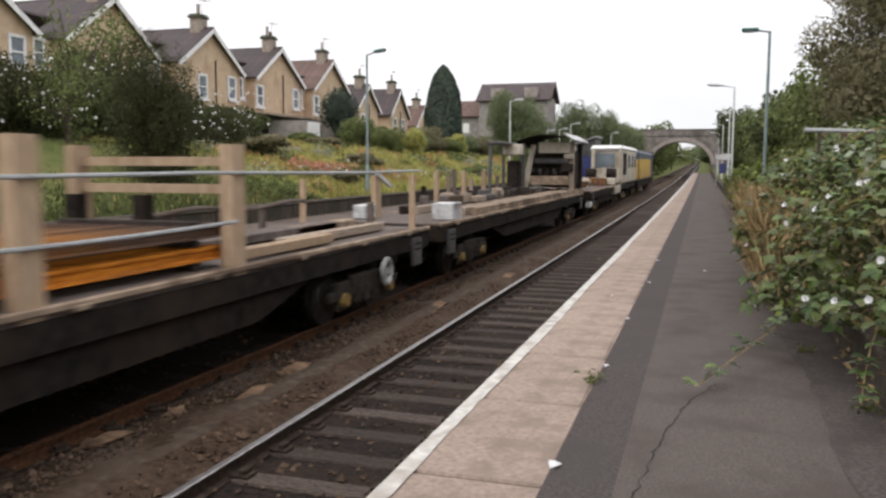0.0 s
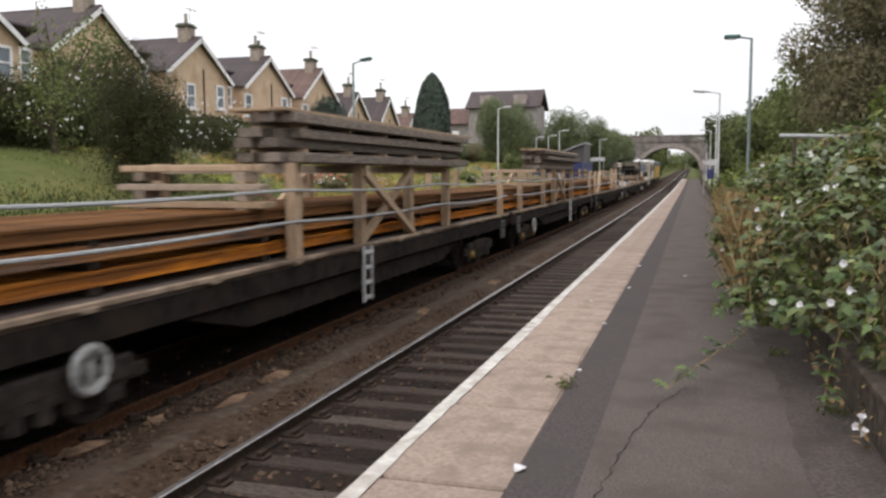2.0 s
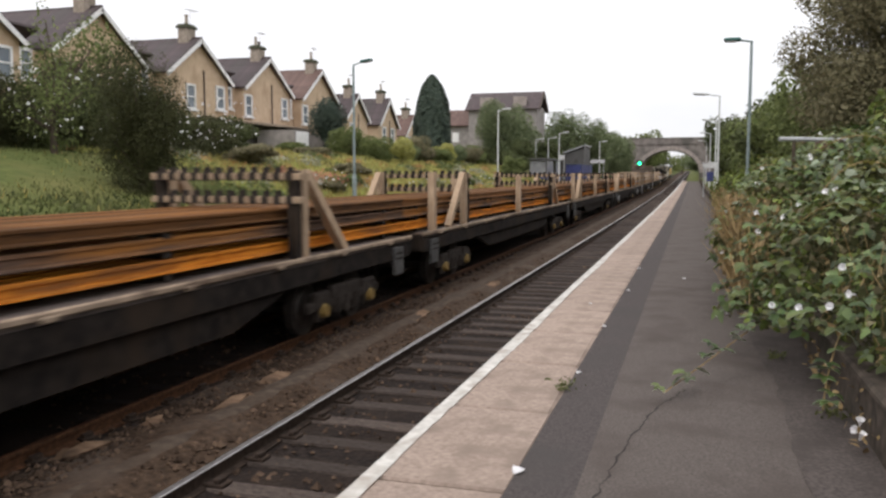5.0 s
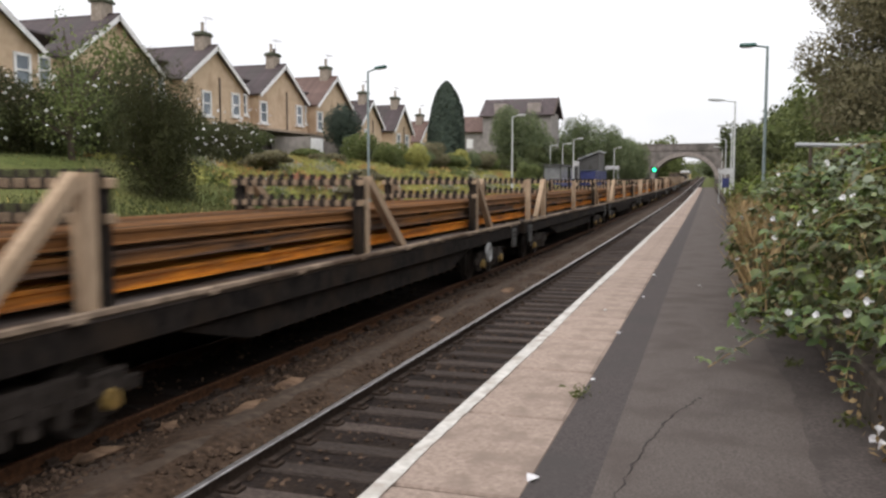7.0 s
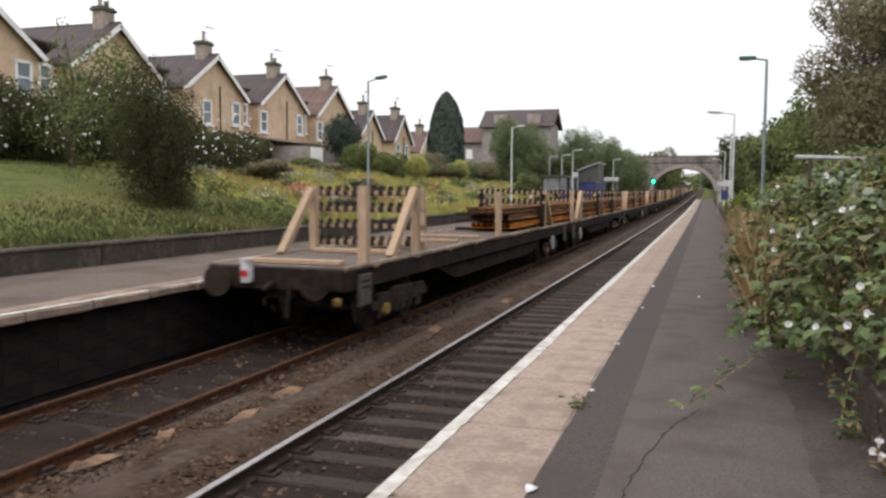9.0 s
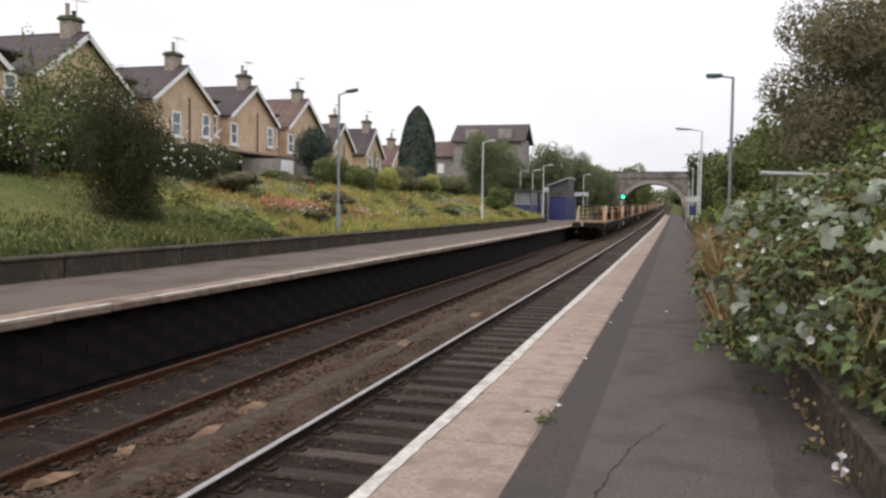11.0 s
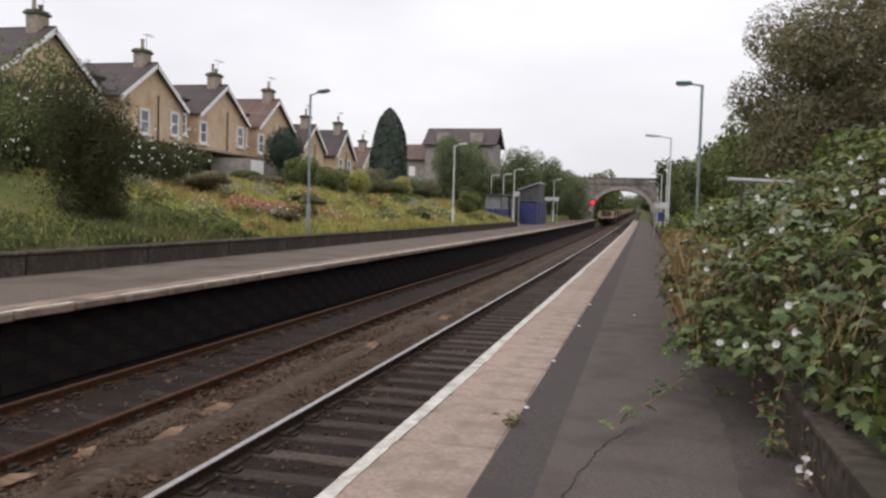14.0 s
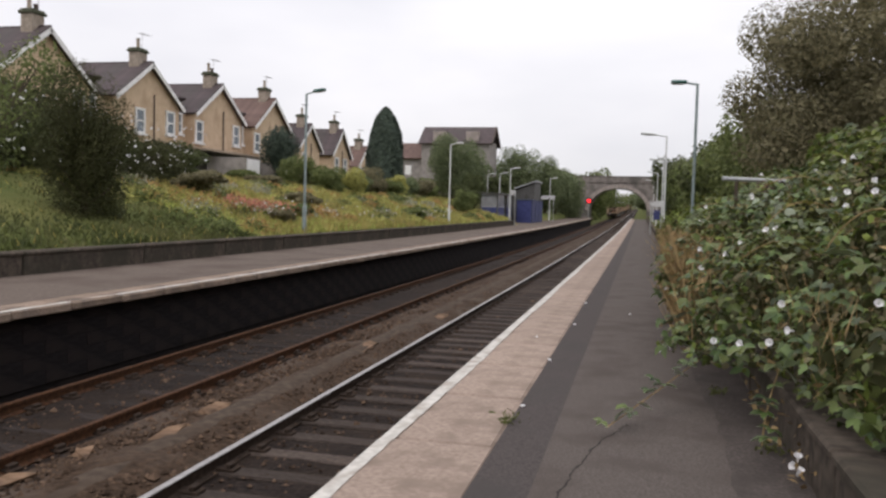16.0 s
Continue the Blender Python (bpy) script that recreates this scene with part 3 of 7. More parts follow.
def make_near_platform():
    ys = [-12, -4] + list(range(0, 60, 4)) + list(range(60, 152, 6)) + [152]
    top = -0.057
    whole("platform_near", strip([(0.35, -1.3), (0.35, top - 0.12), (0.9, top - 0.12), (0.9, top - 0.02), (0.873, top - 0.02), (0.873, top), (1.24, top), (1.24, top - 0.03), (2.9, top - 0.03)], ys),
          M_TARMAC_DARK, "dark tarmac strip and brick face of the near platform", "platform", "structure")
    whole("platform_surface", strip([(1.235, top - 0.05), (1.235, top + 0.006), (2.2, top + 0.012), (2.87, top)], ys), M_TARMAC,
          "worn grey tarmac platform surface with cracks", "platform", "structure")
    whole("platform_face", strip([(0.3, -1.3), (0.3, top - 0.1), (0.36, top - 0.1)], ys), M_BRICK_DARK, "sooty brick platform face with coping shade in its colour", "wall", "structure")
    cop = base("platform_coping", "pinkish concrete coping slabs along the platform edge", "coping", kind="structure")
    meshes = []
    for k in range(4):
        r = random.Random(k)
        bm = bmesh.new()
        box(bm, 0, 0, 0, 0.816, 1.472, 0.1, bevel=0.014)
        for v in bm.verts:
            v.co.x += r.uniform(-0.008, 0.008) + (r.uniform(-0.02, 0.01) if v.co.x > 0 else 0)
        meshes.append(mesh_of("coping_slab", bm, M_SLAB))
    r = random.Random(2)
    for k in range(-5, 101):
        y = k * 1.5 + 0.67
        shared("coping_slab", meshes[r.randrange(4)], cop, pose(0.464, y, top - 0.05 + rise(y) + r.uniform(-0.004, 0.004), -math.degrees(math.atan(0.75 * 2 * max(y, 0) / 145 ** 2)) * -1, 0, 0))
    # worn white line on the outer edge
    rr = random.Random(4)
    bm = bmesh.new()
    ys2 = [-7 + 0.09 * k for k in range(520)] + [40 + 0.5 * k for k in range(225)]
    prev = None
    for y in ys2:
        z = top + 0.009 + rise(y)
        row = [bm.verts.new((0.064 + rr.uniform(0, 0.004), y, z)), bm.verts.new((0.178 + rr.uniform(-0.005, 0.005) + 0.012 * math.sin(y * 0.9), y, z))]
        if prev:
            bm.faces.new((prev[0], prev[1], row[1], row[0]))
        prev = row
    whole("white_line", bm, M_PAINT, "worn white edge line painted on the coping", "line", "structure")
    # shade under the bush, painted as a darker strip along the foot of the wall
    bm = bmesh.new()
    prev = None
    for k in range(300):
        y = -2 + k * 0.14
        z = top + 0.008 + rise(y)
        edge = 2.42 + 0.09 * noise.noise((y * 0.5, 0, 0)) + 0.05 * noise.noise((y * 3, 2, 0)) + rr.uniform(-0.012, 0.012)
        row = [bm.verts.new((edge, y, z + 0.006)), bm.verts.new((2.88, y, z))]
        if prev:
            bm.faces.new((prev[0], prev[1], row[1], row[0]))
        prev = row
    whole("bush_shade_strip", bm, M_BUSH_SHADE, "darker tarmac strip with painted bush shade along the foot of the wall", "dirt", "structure")
    # crack across the tarmac
    rr = random.Random(9)
    bm = bmesh.new()
    way = [(1.33, 4.3), (1.4, 5.05), (1.47, 5.64), (1.57, 6.2), (1.71, 6.64), (1.78, 6.85)]
    pts = []
    for (x0, y0), (x1, y1) in zip(way, way[1:]):
        for k in range(9):
            t = k / 9
            pts.append((x0 + (x1 - x0) * t + rr.uniform(-0.016, 0.016), y0 + (y1 - y0) * t))
    prev = None
    for x, y in pts:
        w = rr.uniform(0.002, 0.008)
        z = top + np.interp(x, (1.235, 2.2, 2.87), (0.006, 0.012, 0)) + 0.004
        row = [bm.verts.new((x - w, y, z)), bm.verts.new((x + w, y, z))]
        if prev:
            bm.faces.new((prev[0], prev[1], row[1], row[0]))
        prev = row
    whole("tarmac_crack", bm, M_CRACK, "jagged dark crack in the tarmac", "crack", "structure")
    # low wall along the back of the platform
    wall = base("wall_back", "low mossy concrete wall along the back of the platform", "wall", kind="structure")
    rr = random.Random(12)
    for k in range(-3, 44):
        y = k * 3.4
        bm = bmesh.new()
        box(bm, 0, 0, 0.1, 0.26, 3.38, 0.56, bevel=0.02)
        box(bm, 0.01, 0, 0.41, 0.34, 3.385, 0.07, bevel=0.018)
        ob = part("wall_panel", bm, M_WALL, wall)
        ob.matrix_basis = pose(3.0 + rr.uniform(-0.01, 0.01), y, -0.1 + rise(y), 0, 0, rr.uniform(-0.15, 0.15))
    # litter: small white scraps and weeds in the joint
    for x, y, s in ((0.88, 4.73, 0.045), (0.9, 7.15, 0.028), (0.885, 9.4, 0.026), (0.93, 12.4, 0.025), (0.55, 11, 0.02), (1.7, 14, 0.03), (0.9, 15.3, 0.03), (2.1, 10.4, 0.03)):
        bm = bmesh.new()
        bmesh.ops.create_icosphere(bm, subdivisions=1, radius=s)
        for v in bm.verts:
            v.co.z *= 0.45
            v.co += Vector((rr.uniform(-1, 1), rr.uniform(-1, 1), rr.uniform(-0.3, 0.3))) * s * 0.3
        ob = whole("paper_scrap", bm, M_PETAL, "small crumpled white scrap on the platform", "litter", group="scraps on the platform")
        ob.location = (x, y, top + s * 0.3 + rise(y))
    g = np.random.default_rng(3)
    for x, y in ((0.86, 6.65), (2.55, 8.2), (2.75, 6.4), (2.7, 11.5)):
        n = 60
        p = np.stack([x + g.normal(0, 0.05, n), y + g.normal(0, 0.07, n), top + g.random(n) * 0.07], 1)
        ob = flakes("weed_tuft", p, g.normal(size=(n, 3)) * 0.6 + [0, 0, 0.4], g.uniform(0.012, 0.03, n), g, M_LAWN, long=2.4)
        tagged(ob, "small green weed growing in the platform joint", "weed", kind="stuff")


def make_far_platform():
    ys = [-60, -12] + list(range(-4, 60, 4)) + list(range(60, 146, 6)) + [146]
    top = 0.055
    whole("platform_far", strip([(-6.9, top - 0.02), (-8.3, top + 0.01), (-9.9, top + 0.02)], ys), M_TARMAC_FAR, "grey tarmac surface of the far platform", "platform", "structure")
    whole("platform_far_apron", strip([(-9.895, top + 0.018), (-14.6, top + 0.02)], [79.6, 90, 100, 112]), M_TARMAC_FAR, "grey tarmac apron under the waiting shelter", "platform", "structure")
    face = base("platform_far_face", "sooty brick face of the far platform with overhang shade in its colour", "wall", kind="structure")
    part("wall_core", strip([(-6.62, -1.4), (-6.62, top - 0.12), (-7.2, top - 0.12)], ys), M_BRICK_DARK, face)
    rr = random.Random(6)
    br = []
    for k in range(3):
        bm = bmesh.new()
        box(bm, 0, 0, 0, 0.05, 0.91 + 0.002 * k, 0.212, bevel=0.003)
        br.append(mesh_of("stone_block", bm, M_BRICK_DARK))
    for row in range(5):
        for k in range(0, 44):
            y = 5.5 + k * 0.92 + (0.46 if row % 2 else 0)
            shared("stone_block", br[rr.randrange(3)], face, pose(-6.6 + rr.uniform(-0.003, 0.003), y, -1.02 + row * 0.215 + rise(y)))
    cop = base("platform_far_coping", "pale concrete coping stones of the far platform", "coping", kind="structure")
    meshes = []
    for k in range(3):
        r = random.Random(k + 20)
        bm = bmesh.new()
        box(bm, 0, 0, 0, 0.62, 1.185, 0.12, bevel=0.02)
        for v in bm.verts:
            v.co.x += r.uniform(-0.012, 0.012)
            v.co.z += r.uniform(-0.006, 0.006)
        meshes.append(mesh_of("coping_slab", bm, M_SLAB_FAR))
    for k in range(-8, 121):
        y = k * 1.2 + 0.6
        shared("coping_slab", meshes[rr.randrange(3)], cop, pose(-6.62, y, top - 0.055 + rise(y) + rr.uniform(-0.005, 0.005)))
    bm = bmesh.new()
    prev = None
    for k in range(-40, 420):
        y = k * 0.35
        row = [bm.verts.new((-6.33 - rr.uniform(0, 0.02), y, top + 0.013 + rise(y))), bm.verts.new((-6.46 + rr.uniform(-0.02, 0.02), y, top + 0.013 + rise(y)))]
        if prev:
            bm.faces.new((prev[0], row[0], row[1], prev[1]))
        prev = row
    whole("white_line_far", bm, M_PAINT, "worn white edge line on the far platform", "line", "structure")
    wall = base("wall_far", "low dark brick wall behind the far platform", "wall", kind="structure")
    for k in range(-10, 20):
        y = k * 4.0
        bm = bmesh.new()
        box(bm, 0, 0, 0.2, 0.34, 3.98, 0.75, bevel=0.02)
        box(bm, 0, 0, 0.6, 0.42, 3.985, 0.08, bevel=0.025)
        ob = part("wall_panel", bm, M_WALL, wall)
        ob.matrix_basis = pose(-10.1 + rr.uniform(-0.015, 0.015), y, -0.1 + rise(y), 0, 0, 0)


# ---- lamps, signs, signal, shelter, bridge ----
def street_lamp(x, y, h, arm, label, z0, tilt=8, green=True):
    lp = base("street_lamp", label, "street lamp", (x, y, z0), group="platform lamps")
    bm = bmesh.new()
    rod(bm, (0, 0, -0.2), (0, 0, 1.1), 0.085, 0.08, 10)
    rod(bm, (0, 0, 1.1), (0, 0, 1.2), 0.08, 0.05, 10)
    rod(bm, (0, 0, 1.2), (0, 0, h), 0.05, 0.042, 10)
    part("post", bm, M_LAMP_GREEN if green else M_LAMP_PALE, lp)
    bm = bmesh.new()
    box(bm, 0.0, 0.086, 0.65, 0.1, 0.012, 0.4, bevel=0.004)
    part("access_door", bm, M_LAMP_GREEN, lp)
    bm = bmesh.new()
    s = 1 if arm > 0 else -1
    t = math.tan(radians(tilt))
    rod(bm, (0, 0, h - 0.02), (arm * 0.45, 0, h + abs(arm) * 0.45 * t + 0.03), 0.032, 0.03, 8)
    part("bracket", bm, M_LAMP_GREEN if green else M_LAMP_PALE, lp)
    bm = bmesh.new()
    box(bm, arm * 0.7, 0, h + abs(arm) * 0.7 * t + 0.05, abs(arm) * 0.62, 0.24, 0.1, Euler((0, -s * radians(tilt), 0)).to_matrix(), bevel=0.03)
    part("lantern", bm, M_LAMP_HEAD if green else M_LAMP_PALE, lp, "dark green lamp head")
    bm = bmesh.new()
    box(bm, arm * 0.75, 0, h + abs(arm) * 0.75 * t - 0.005, abs(arm) * 0.4, 0.17, 0.04, Euler((0, -s * radians(tilt), 0)).to_matrix(), bevel=0.01)
    part("lens", bm, M_WHITE_PLATE, lp)
    return lp


def make_lamps():
    lab = "tall grey-green lamp post with a flat lantern on the platform"
    street_lamp(3.3, 25.7, 5.5, -0.75, lab, -0.02, 1)
    street_lamp(2.94, 42.6, 5.45, -1.25, lab, rise(42), 4, False)
    for y in (62, 82, 104):
        street_lamp(3.3, y, 5.4, -1.0, "lamp post farther along the platform", rise(y), 4, False)
    street_lamp(-10.55, 29.2, 5.35, 0.75, "grey-green lamp post behind the far platform wall", 0.45, 8)
    street_lamp(-10.5, 53, 5.3, 0.85, "pale lamp post on the grassy bank of the far platform", 0.5 + rise(53), 4, False)
    for x, y in ((-10.4, 78), (-13.3, 89), (-15.3, 92.5), (-9.3, 103)):
        street_lamp(x, y, 5.0, 0.9, "small pale lamp post by the shelter", 0.45 + rise(y), 3, False)


def make_signal():
    y = 145
    z = rise(y)
    sg = base("railway_signal", "black colour-light railway signal past the platform end", "signal", (-7.0, y, z))
    bm = bmesh.new()
    rod(bm, (0, 0.12, -1.2), (0, 0.12, 3.4), 0.07, 0.07, 8)
    part("post", bm, M_STEEL_GREY, sg)
    bm = bmesh.new()
    for dx, dz, sx, sz in ((-0.42, 0, 0.12, 1.0), (0.42, 0, 0.12, 1.0), (0, 0.44, 0.72, 0.12), (0, -0.44, 0.72, 0.12)):
        box(bm, dx, -0.3, 3.05 + dz, sx, 0.5, sz, bevel=0.02)
    box(bm, 0, 0.1, 3.05, 0.96, 0.1, 1.0, bevel=0.02)
    part("head", bm, M_BLACK, sg)
    drum = new("colour_drum")
    drum.parent = sg
    drum.matrix_basis = pose(0, -0.25, 3.05)
    for name, dy, m in (("green_lens", -0.15, M_GREENLIGHT), ("red_lens", 0.15, M_REDLIGHT)):
        bm = bmesh.new()
        rod(bm, (0, dy * 0.8, 0), (0, dy, 0), 0.3, 0.3, 16)
        part(name, bm, m, drum)
    bm = bmesh.new()
    rod(bm, (0, -0.119, 0), (0, 0.119, 0), 0.32, 0.32, 16)
    drum_ob = part("drum_body", bm, M_BLACK, drum)
    return drum


def make_shelter():
    # open shelter: blue lower panels, grey glazing, flat dark roof
    sh = base("platform_shelter", "blue panelled platform shelter with grey glazing", "shelter", (0, 0, 0.056 + rise(82)))
    x0, x1, y0, y1 = -13.6, -11.95, 80.0, 89.0
    for cx, cy, lx, ly in (((x0 + x1) / 2, y0, x1 - x0, 0.08), (x1, y0 + 2.1, 0.08, 4.0), (x1, y1 - 1.6, 0.08, 3.0), (x0, (y0 + y1) / 2, 0.08, y1 - y0)):
        bm = bmesh.new()
        box(bm, cx, cy, 0.86, lx, ly, 1.6, bevel=0.012)
        part("panel", bm, M_BLUE, sh, "blue lower panel")
        bm = bmesh.new()
        box(bm, cx, cy, 2.3, max(lx - 0.1, 0.03), max(ly - 0.1, 0.03), 1.24)
        part("glazing", bm, M_GLAZING, sh, "dull grey glazing")
        bm = bmesh.new()
        box(bm, cx, cy, 1.69, lx + 0.03, ly + 0.03, 0.05)
        part("glazing_bar", bm, M_STEEL_GREY, sh)
    for xx in (x0, x1):
        for yy in (y0, y0 + 4.3, y1):
            bm = bmesh.new()
            box(bm, xx, yy, 1.5, 0.12, 0.12, 3.0, bevel=0.015)
            part("post", bm, M_GREY_PLATE, sh)
    bm = bmesh.new()
    box(bm, (x0 + x1) / 2, (y0 + y1) / 2, 3.03, x1 - x0 + 0.5, y1 - y0 + 0.6, 0.14, bevel=0.03)
    part("roof", bm, M_GREY_PLATE, sh, "flat dark grey roof")
    # closed blue hut beside it
    hut = base("platform_hut", "closed blue panelled hut on the far platform", "hut", (-10.68, 95, 0.056 + rise(95)))
    for dx, dy, lx, ly in ((0, -5, 1.6, 0.08), (0.8, 0, 0.08, 10), (-0.8, 0, 0.08, 10), (0, 5, 1.6, 0.08)):
        bm = bmesh.new()
        box(bm, dx, dy, 1.25, lx, ly, 2.5, bevel=0.012)
        part("wall_panel", bm, M_BLUE, hut)
    for k in range(4):
        bm = bmesh.new()
        box(bm, 0.85, -4.9 + k * 3.27, 1.25, 0.05, 0.1, 2.5, bevel=0.01)
        part("cover_strip", bm, M_LOCO_BLUE, hut, "darker blue cover strip")
    bm = bmesh.new()
    box(bm, 0, 0, 2.55, 1.8, 10.3, 0.12, bevel=0.03)
    part("roof", bm, M_LOCO_BLUE, hut, "dark blue flat roof")
    # grey building with a single-pitch roof behind
    gb = base("station_building", "grey station building with a sloping grey roof", "building", (-13.7, 104.5, 0.056 + rise(104)))
    bm = bmesh.new()
    f = [(-2.5, 0), (2.5, 0), (2.5, 4.9), (-2.5, 3.1)]
    lo = [bm.verts.new((x, -1.5, z)) for x, z in f]
    hi = [bm.verts.new((x, 4.5, z)) for x, z in f]
    bm.faces.new(lo)
    bm.faces.new(hi[::-1])
    for i in range(4):
        bm.faces.new((lo[i], lo[(i + 1) % 4], hi[(i + 1) % 4], hi[i]))
    bmesh.ops.recalc_face_normals(bm, faces=bm.faces)
    part("wall", bm, M_GREY_PLATE, gb)
    bm = bmesh.new()
    box(bm, 0, 1.5, 4.1, 5.7, 6.6, 0.14, Euler((0, -math.atan2(1.8, 5), 0)).to_matrix(), bevel=0.02)
    part("roof", bm, M_STEEL_GREY, gb, "grey sheet roof")
    # station sign boards
    for x, y, w, zz, lab in ((-9.3, 101, 1.75, 3.05, "white station sign board on two posts"), (-10.2, 78.5, 0.55, 3.2, "small square white sign on posts by the shelter"), (3.0, 64, 1.1, 2.3, "small white sign board on the platform")):
        s = base("station_sign", lab, "sign", (x, y, rise(y)))
        for k in (-1, 1):
            bm = bmesh.new()
            rod(bm, (k * w * 0.4, 0, -0.1), (k * w * 0.4, 0, zz + 0.2), 0.04, 0.04, 8)
            part("post", bm, M_STEEL_GREY, s)
        bm = bmesh.new()
        box(bm, 0, -0.05, zz, w, 0.05, min(0.45, w), bevel=0.01)
        part("board", bm, M_WHITE_PLATE, s)
    bm = bmesh.new()
    box(bm, 3.0, 63.6, 1.45 + rise(64), 0.5, 0.06, 0.7, bevel=0.01)
    whole("notice_board", bm, M_BLUE, "dark blue notice board below the platform sign", "notice board")
    # handrail standing in the brambles
    hr = base("handrail", "pale tubular handrail half buried in the brambles", "handrail", (0, 0, 0))
    bm = bmesh.new()
    rod(bm, (2.86, 12.0, 2.1), (3.72, 12.2, 2.08), 0.03, 0.03, 8)
    part("rail", bm, M_STEEL_GREY, hr)
    for x in (3.05, 3.62):
        bm = bmesh.new()
        rod(bm, (x, 12.05, 0.1), (x, 12.05, 2.08), 0.025, 0.025, 8)
        part("post", bm, M_BARK, hr, "dark post")
    bm = bmesh.new()
    box(bm, 3.5, 12.25, 2.0, 0.34, 0.03, 0.13, bevel=0.006)
    part("plate", bm, M_TILE_RED, hr, "orange-brown name plate")


def make_bridge():
    y0, y1 = 165.0, 173.0
    zb = rise(168)
    cx, half, crown, spring = -2.6, 5.6, 5.7, 2.2
    br = base("bridge", "grey stone arch road bridge over the railway cutting", "bridge", kind="structure")
    bm = bmesh.new()
    arc = [(cx + half * math.cos(math.pi * k / 24), zb - 0.9 + spring + (crown + 0.9 - spring) * math.sin(math.pi * k / 24)) for k in range(25)]
    top = zb + 6.95
    for y in (y0, y1):
        up = [bm.verts.new((x, y, z)) for x, z in arc]
        hi = [bm.verts.new((x, y, top)) for x, z in arc]
        for k in range(24):
            bm.faces.new((up[k], up[k + 1], hi[k + 1], hi[k]))
        for sx, k in ((60, 0), (-60, 24)):
            lo = bm.verts.new((arc[k][0], y, zb - 2))
            a, b = bm.verts.new((sx, y, zb - 2)), bm.verts.new((sx, y, top))
            bm.faces.new((up[k], lo, a, b, hi[k]))
    bmesh.ops.recalc_face_normals(bm, faces=bm.faces)
    part("spandrel", bm, M_BRIDGE, br)
    bm = bmesh.new()
    prof = [(cx + half, zb - 2)] + arc + [(cx - half, zb - 2)]
    r = [[bm.verts.new((x, y, z)) for x, z in prof] for y in (y0, y1)]
    for k in range(len(prof) - 1):
        bm.faces.new((r[0][k], r[0][k + 1], r[1][k + 1], r[1][k]))
    part("barrel", bm, M_BRIDGE, br)
    for k in range(24):
        a0, a1 = math.pi * (k + 0.04) / 24, math.pi * (k + 0.96) / 24
        bm = bmesh.new()
        q = []
        for a, e in ((a0, 0), (a1, 0), (a1, 0.75), (a0, 0.75)):
            q.append((cx + (half + e) * math.cos(a), zb - 0.9 + spring + (crown + 0.9 - spring + e) * math.sin(a)))
        f0 = [bm.verts.new((x, y0 - 0.12, z)) for x, z in q]
        f1 = [bm.verts.new((x, y0 + 0.1, z)) for x, z in q]
        bm.faces.new(f0)
        for i in range(4):
            bm.faces.new((f0[i], f0[(i + 1) % 4], f1[(i + 1) % 4], f1[i]))
        part("arch_stone", bm, M_ARCH, br)
    bm = bmesh.new()
    box(bm, 0, y0 + 0.1, top + 0.5, 120, 0.45, 1.0)
    box(bm, 0, y1 - 0.1, top + 0.5, 120, 0.45, 1.0)
    part("parapet", bm, M_BRIDGE, br)
    bm = bmesh.new()
    box(bm, 0, y0 + 0.08, top + 1.07, 120, 0.62, 0.14)
    box(bm, 0, y0 - 0.05, top - 0.08, 120, 0.2, 0.16)
    part("coping", bm, M_BRIDGE, br)
    bm = bmesh.new()
    box(bm, 0, (y0 + y1) / 2, top - 0.1, 120, y1 - y0 - 0.5, 0.16)
    part("deck", bm, M_TARMAC, br)


# ---- houses ----
def window(hs, x, y, z, w, h):
    wd = new("window")
    wd.parent = hs
    wd.location = (x, y, z)
    for name, dx, sy, sz, m in (("pane", 0.02, w, h, M_GLASS), ):
        bm = bmesh.new()
        box(bm, dx, 0, 0, 0.04, sy, sz)
        part(name, bm, m, wd)
    bm = bmesh.new()
    for yy in (-w / 2, w / 2):
        box(bm, 0.06, yy, 0, 0.1, 0.14, h + 0.14)
    for zz in (-h / 2, h / 2, 0):
        box(bm, 0.06, 0, zz, 0.1 if zz else 0.08, w, 0.14 if zz else 0.08)
    part("frame", bm, M_BARGE, wd, "white painted window frame")
    bm = bmesh.new()
    box(bm, 0.12, 0, -h / 2 - 0.13, 0.22, w + 0.3, 0.12)
    part("sill", bm, M_BARGE, wd)


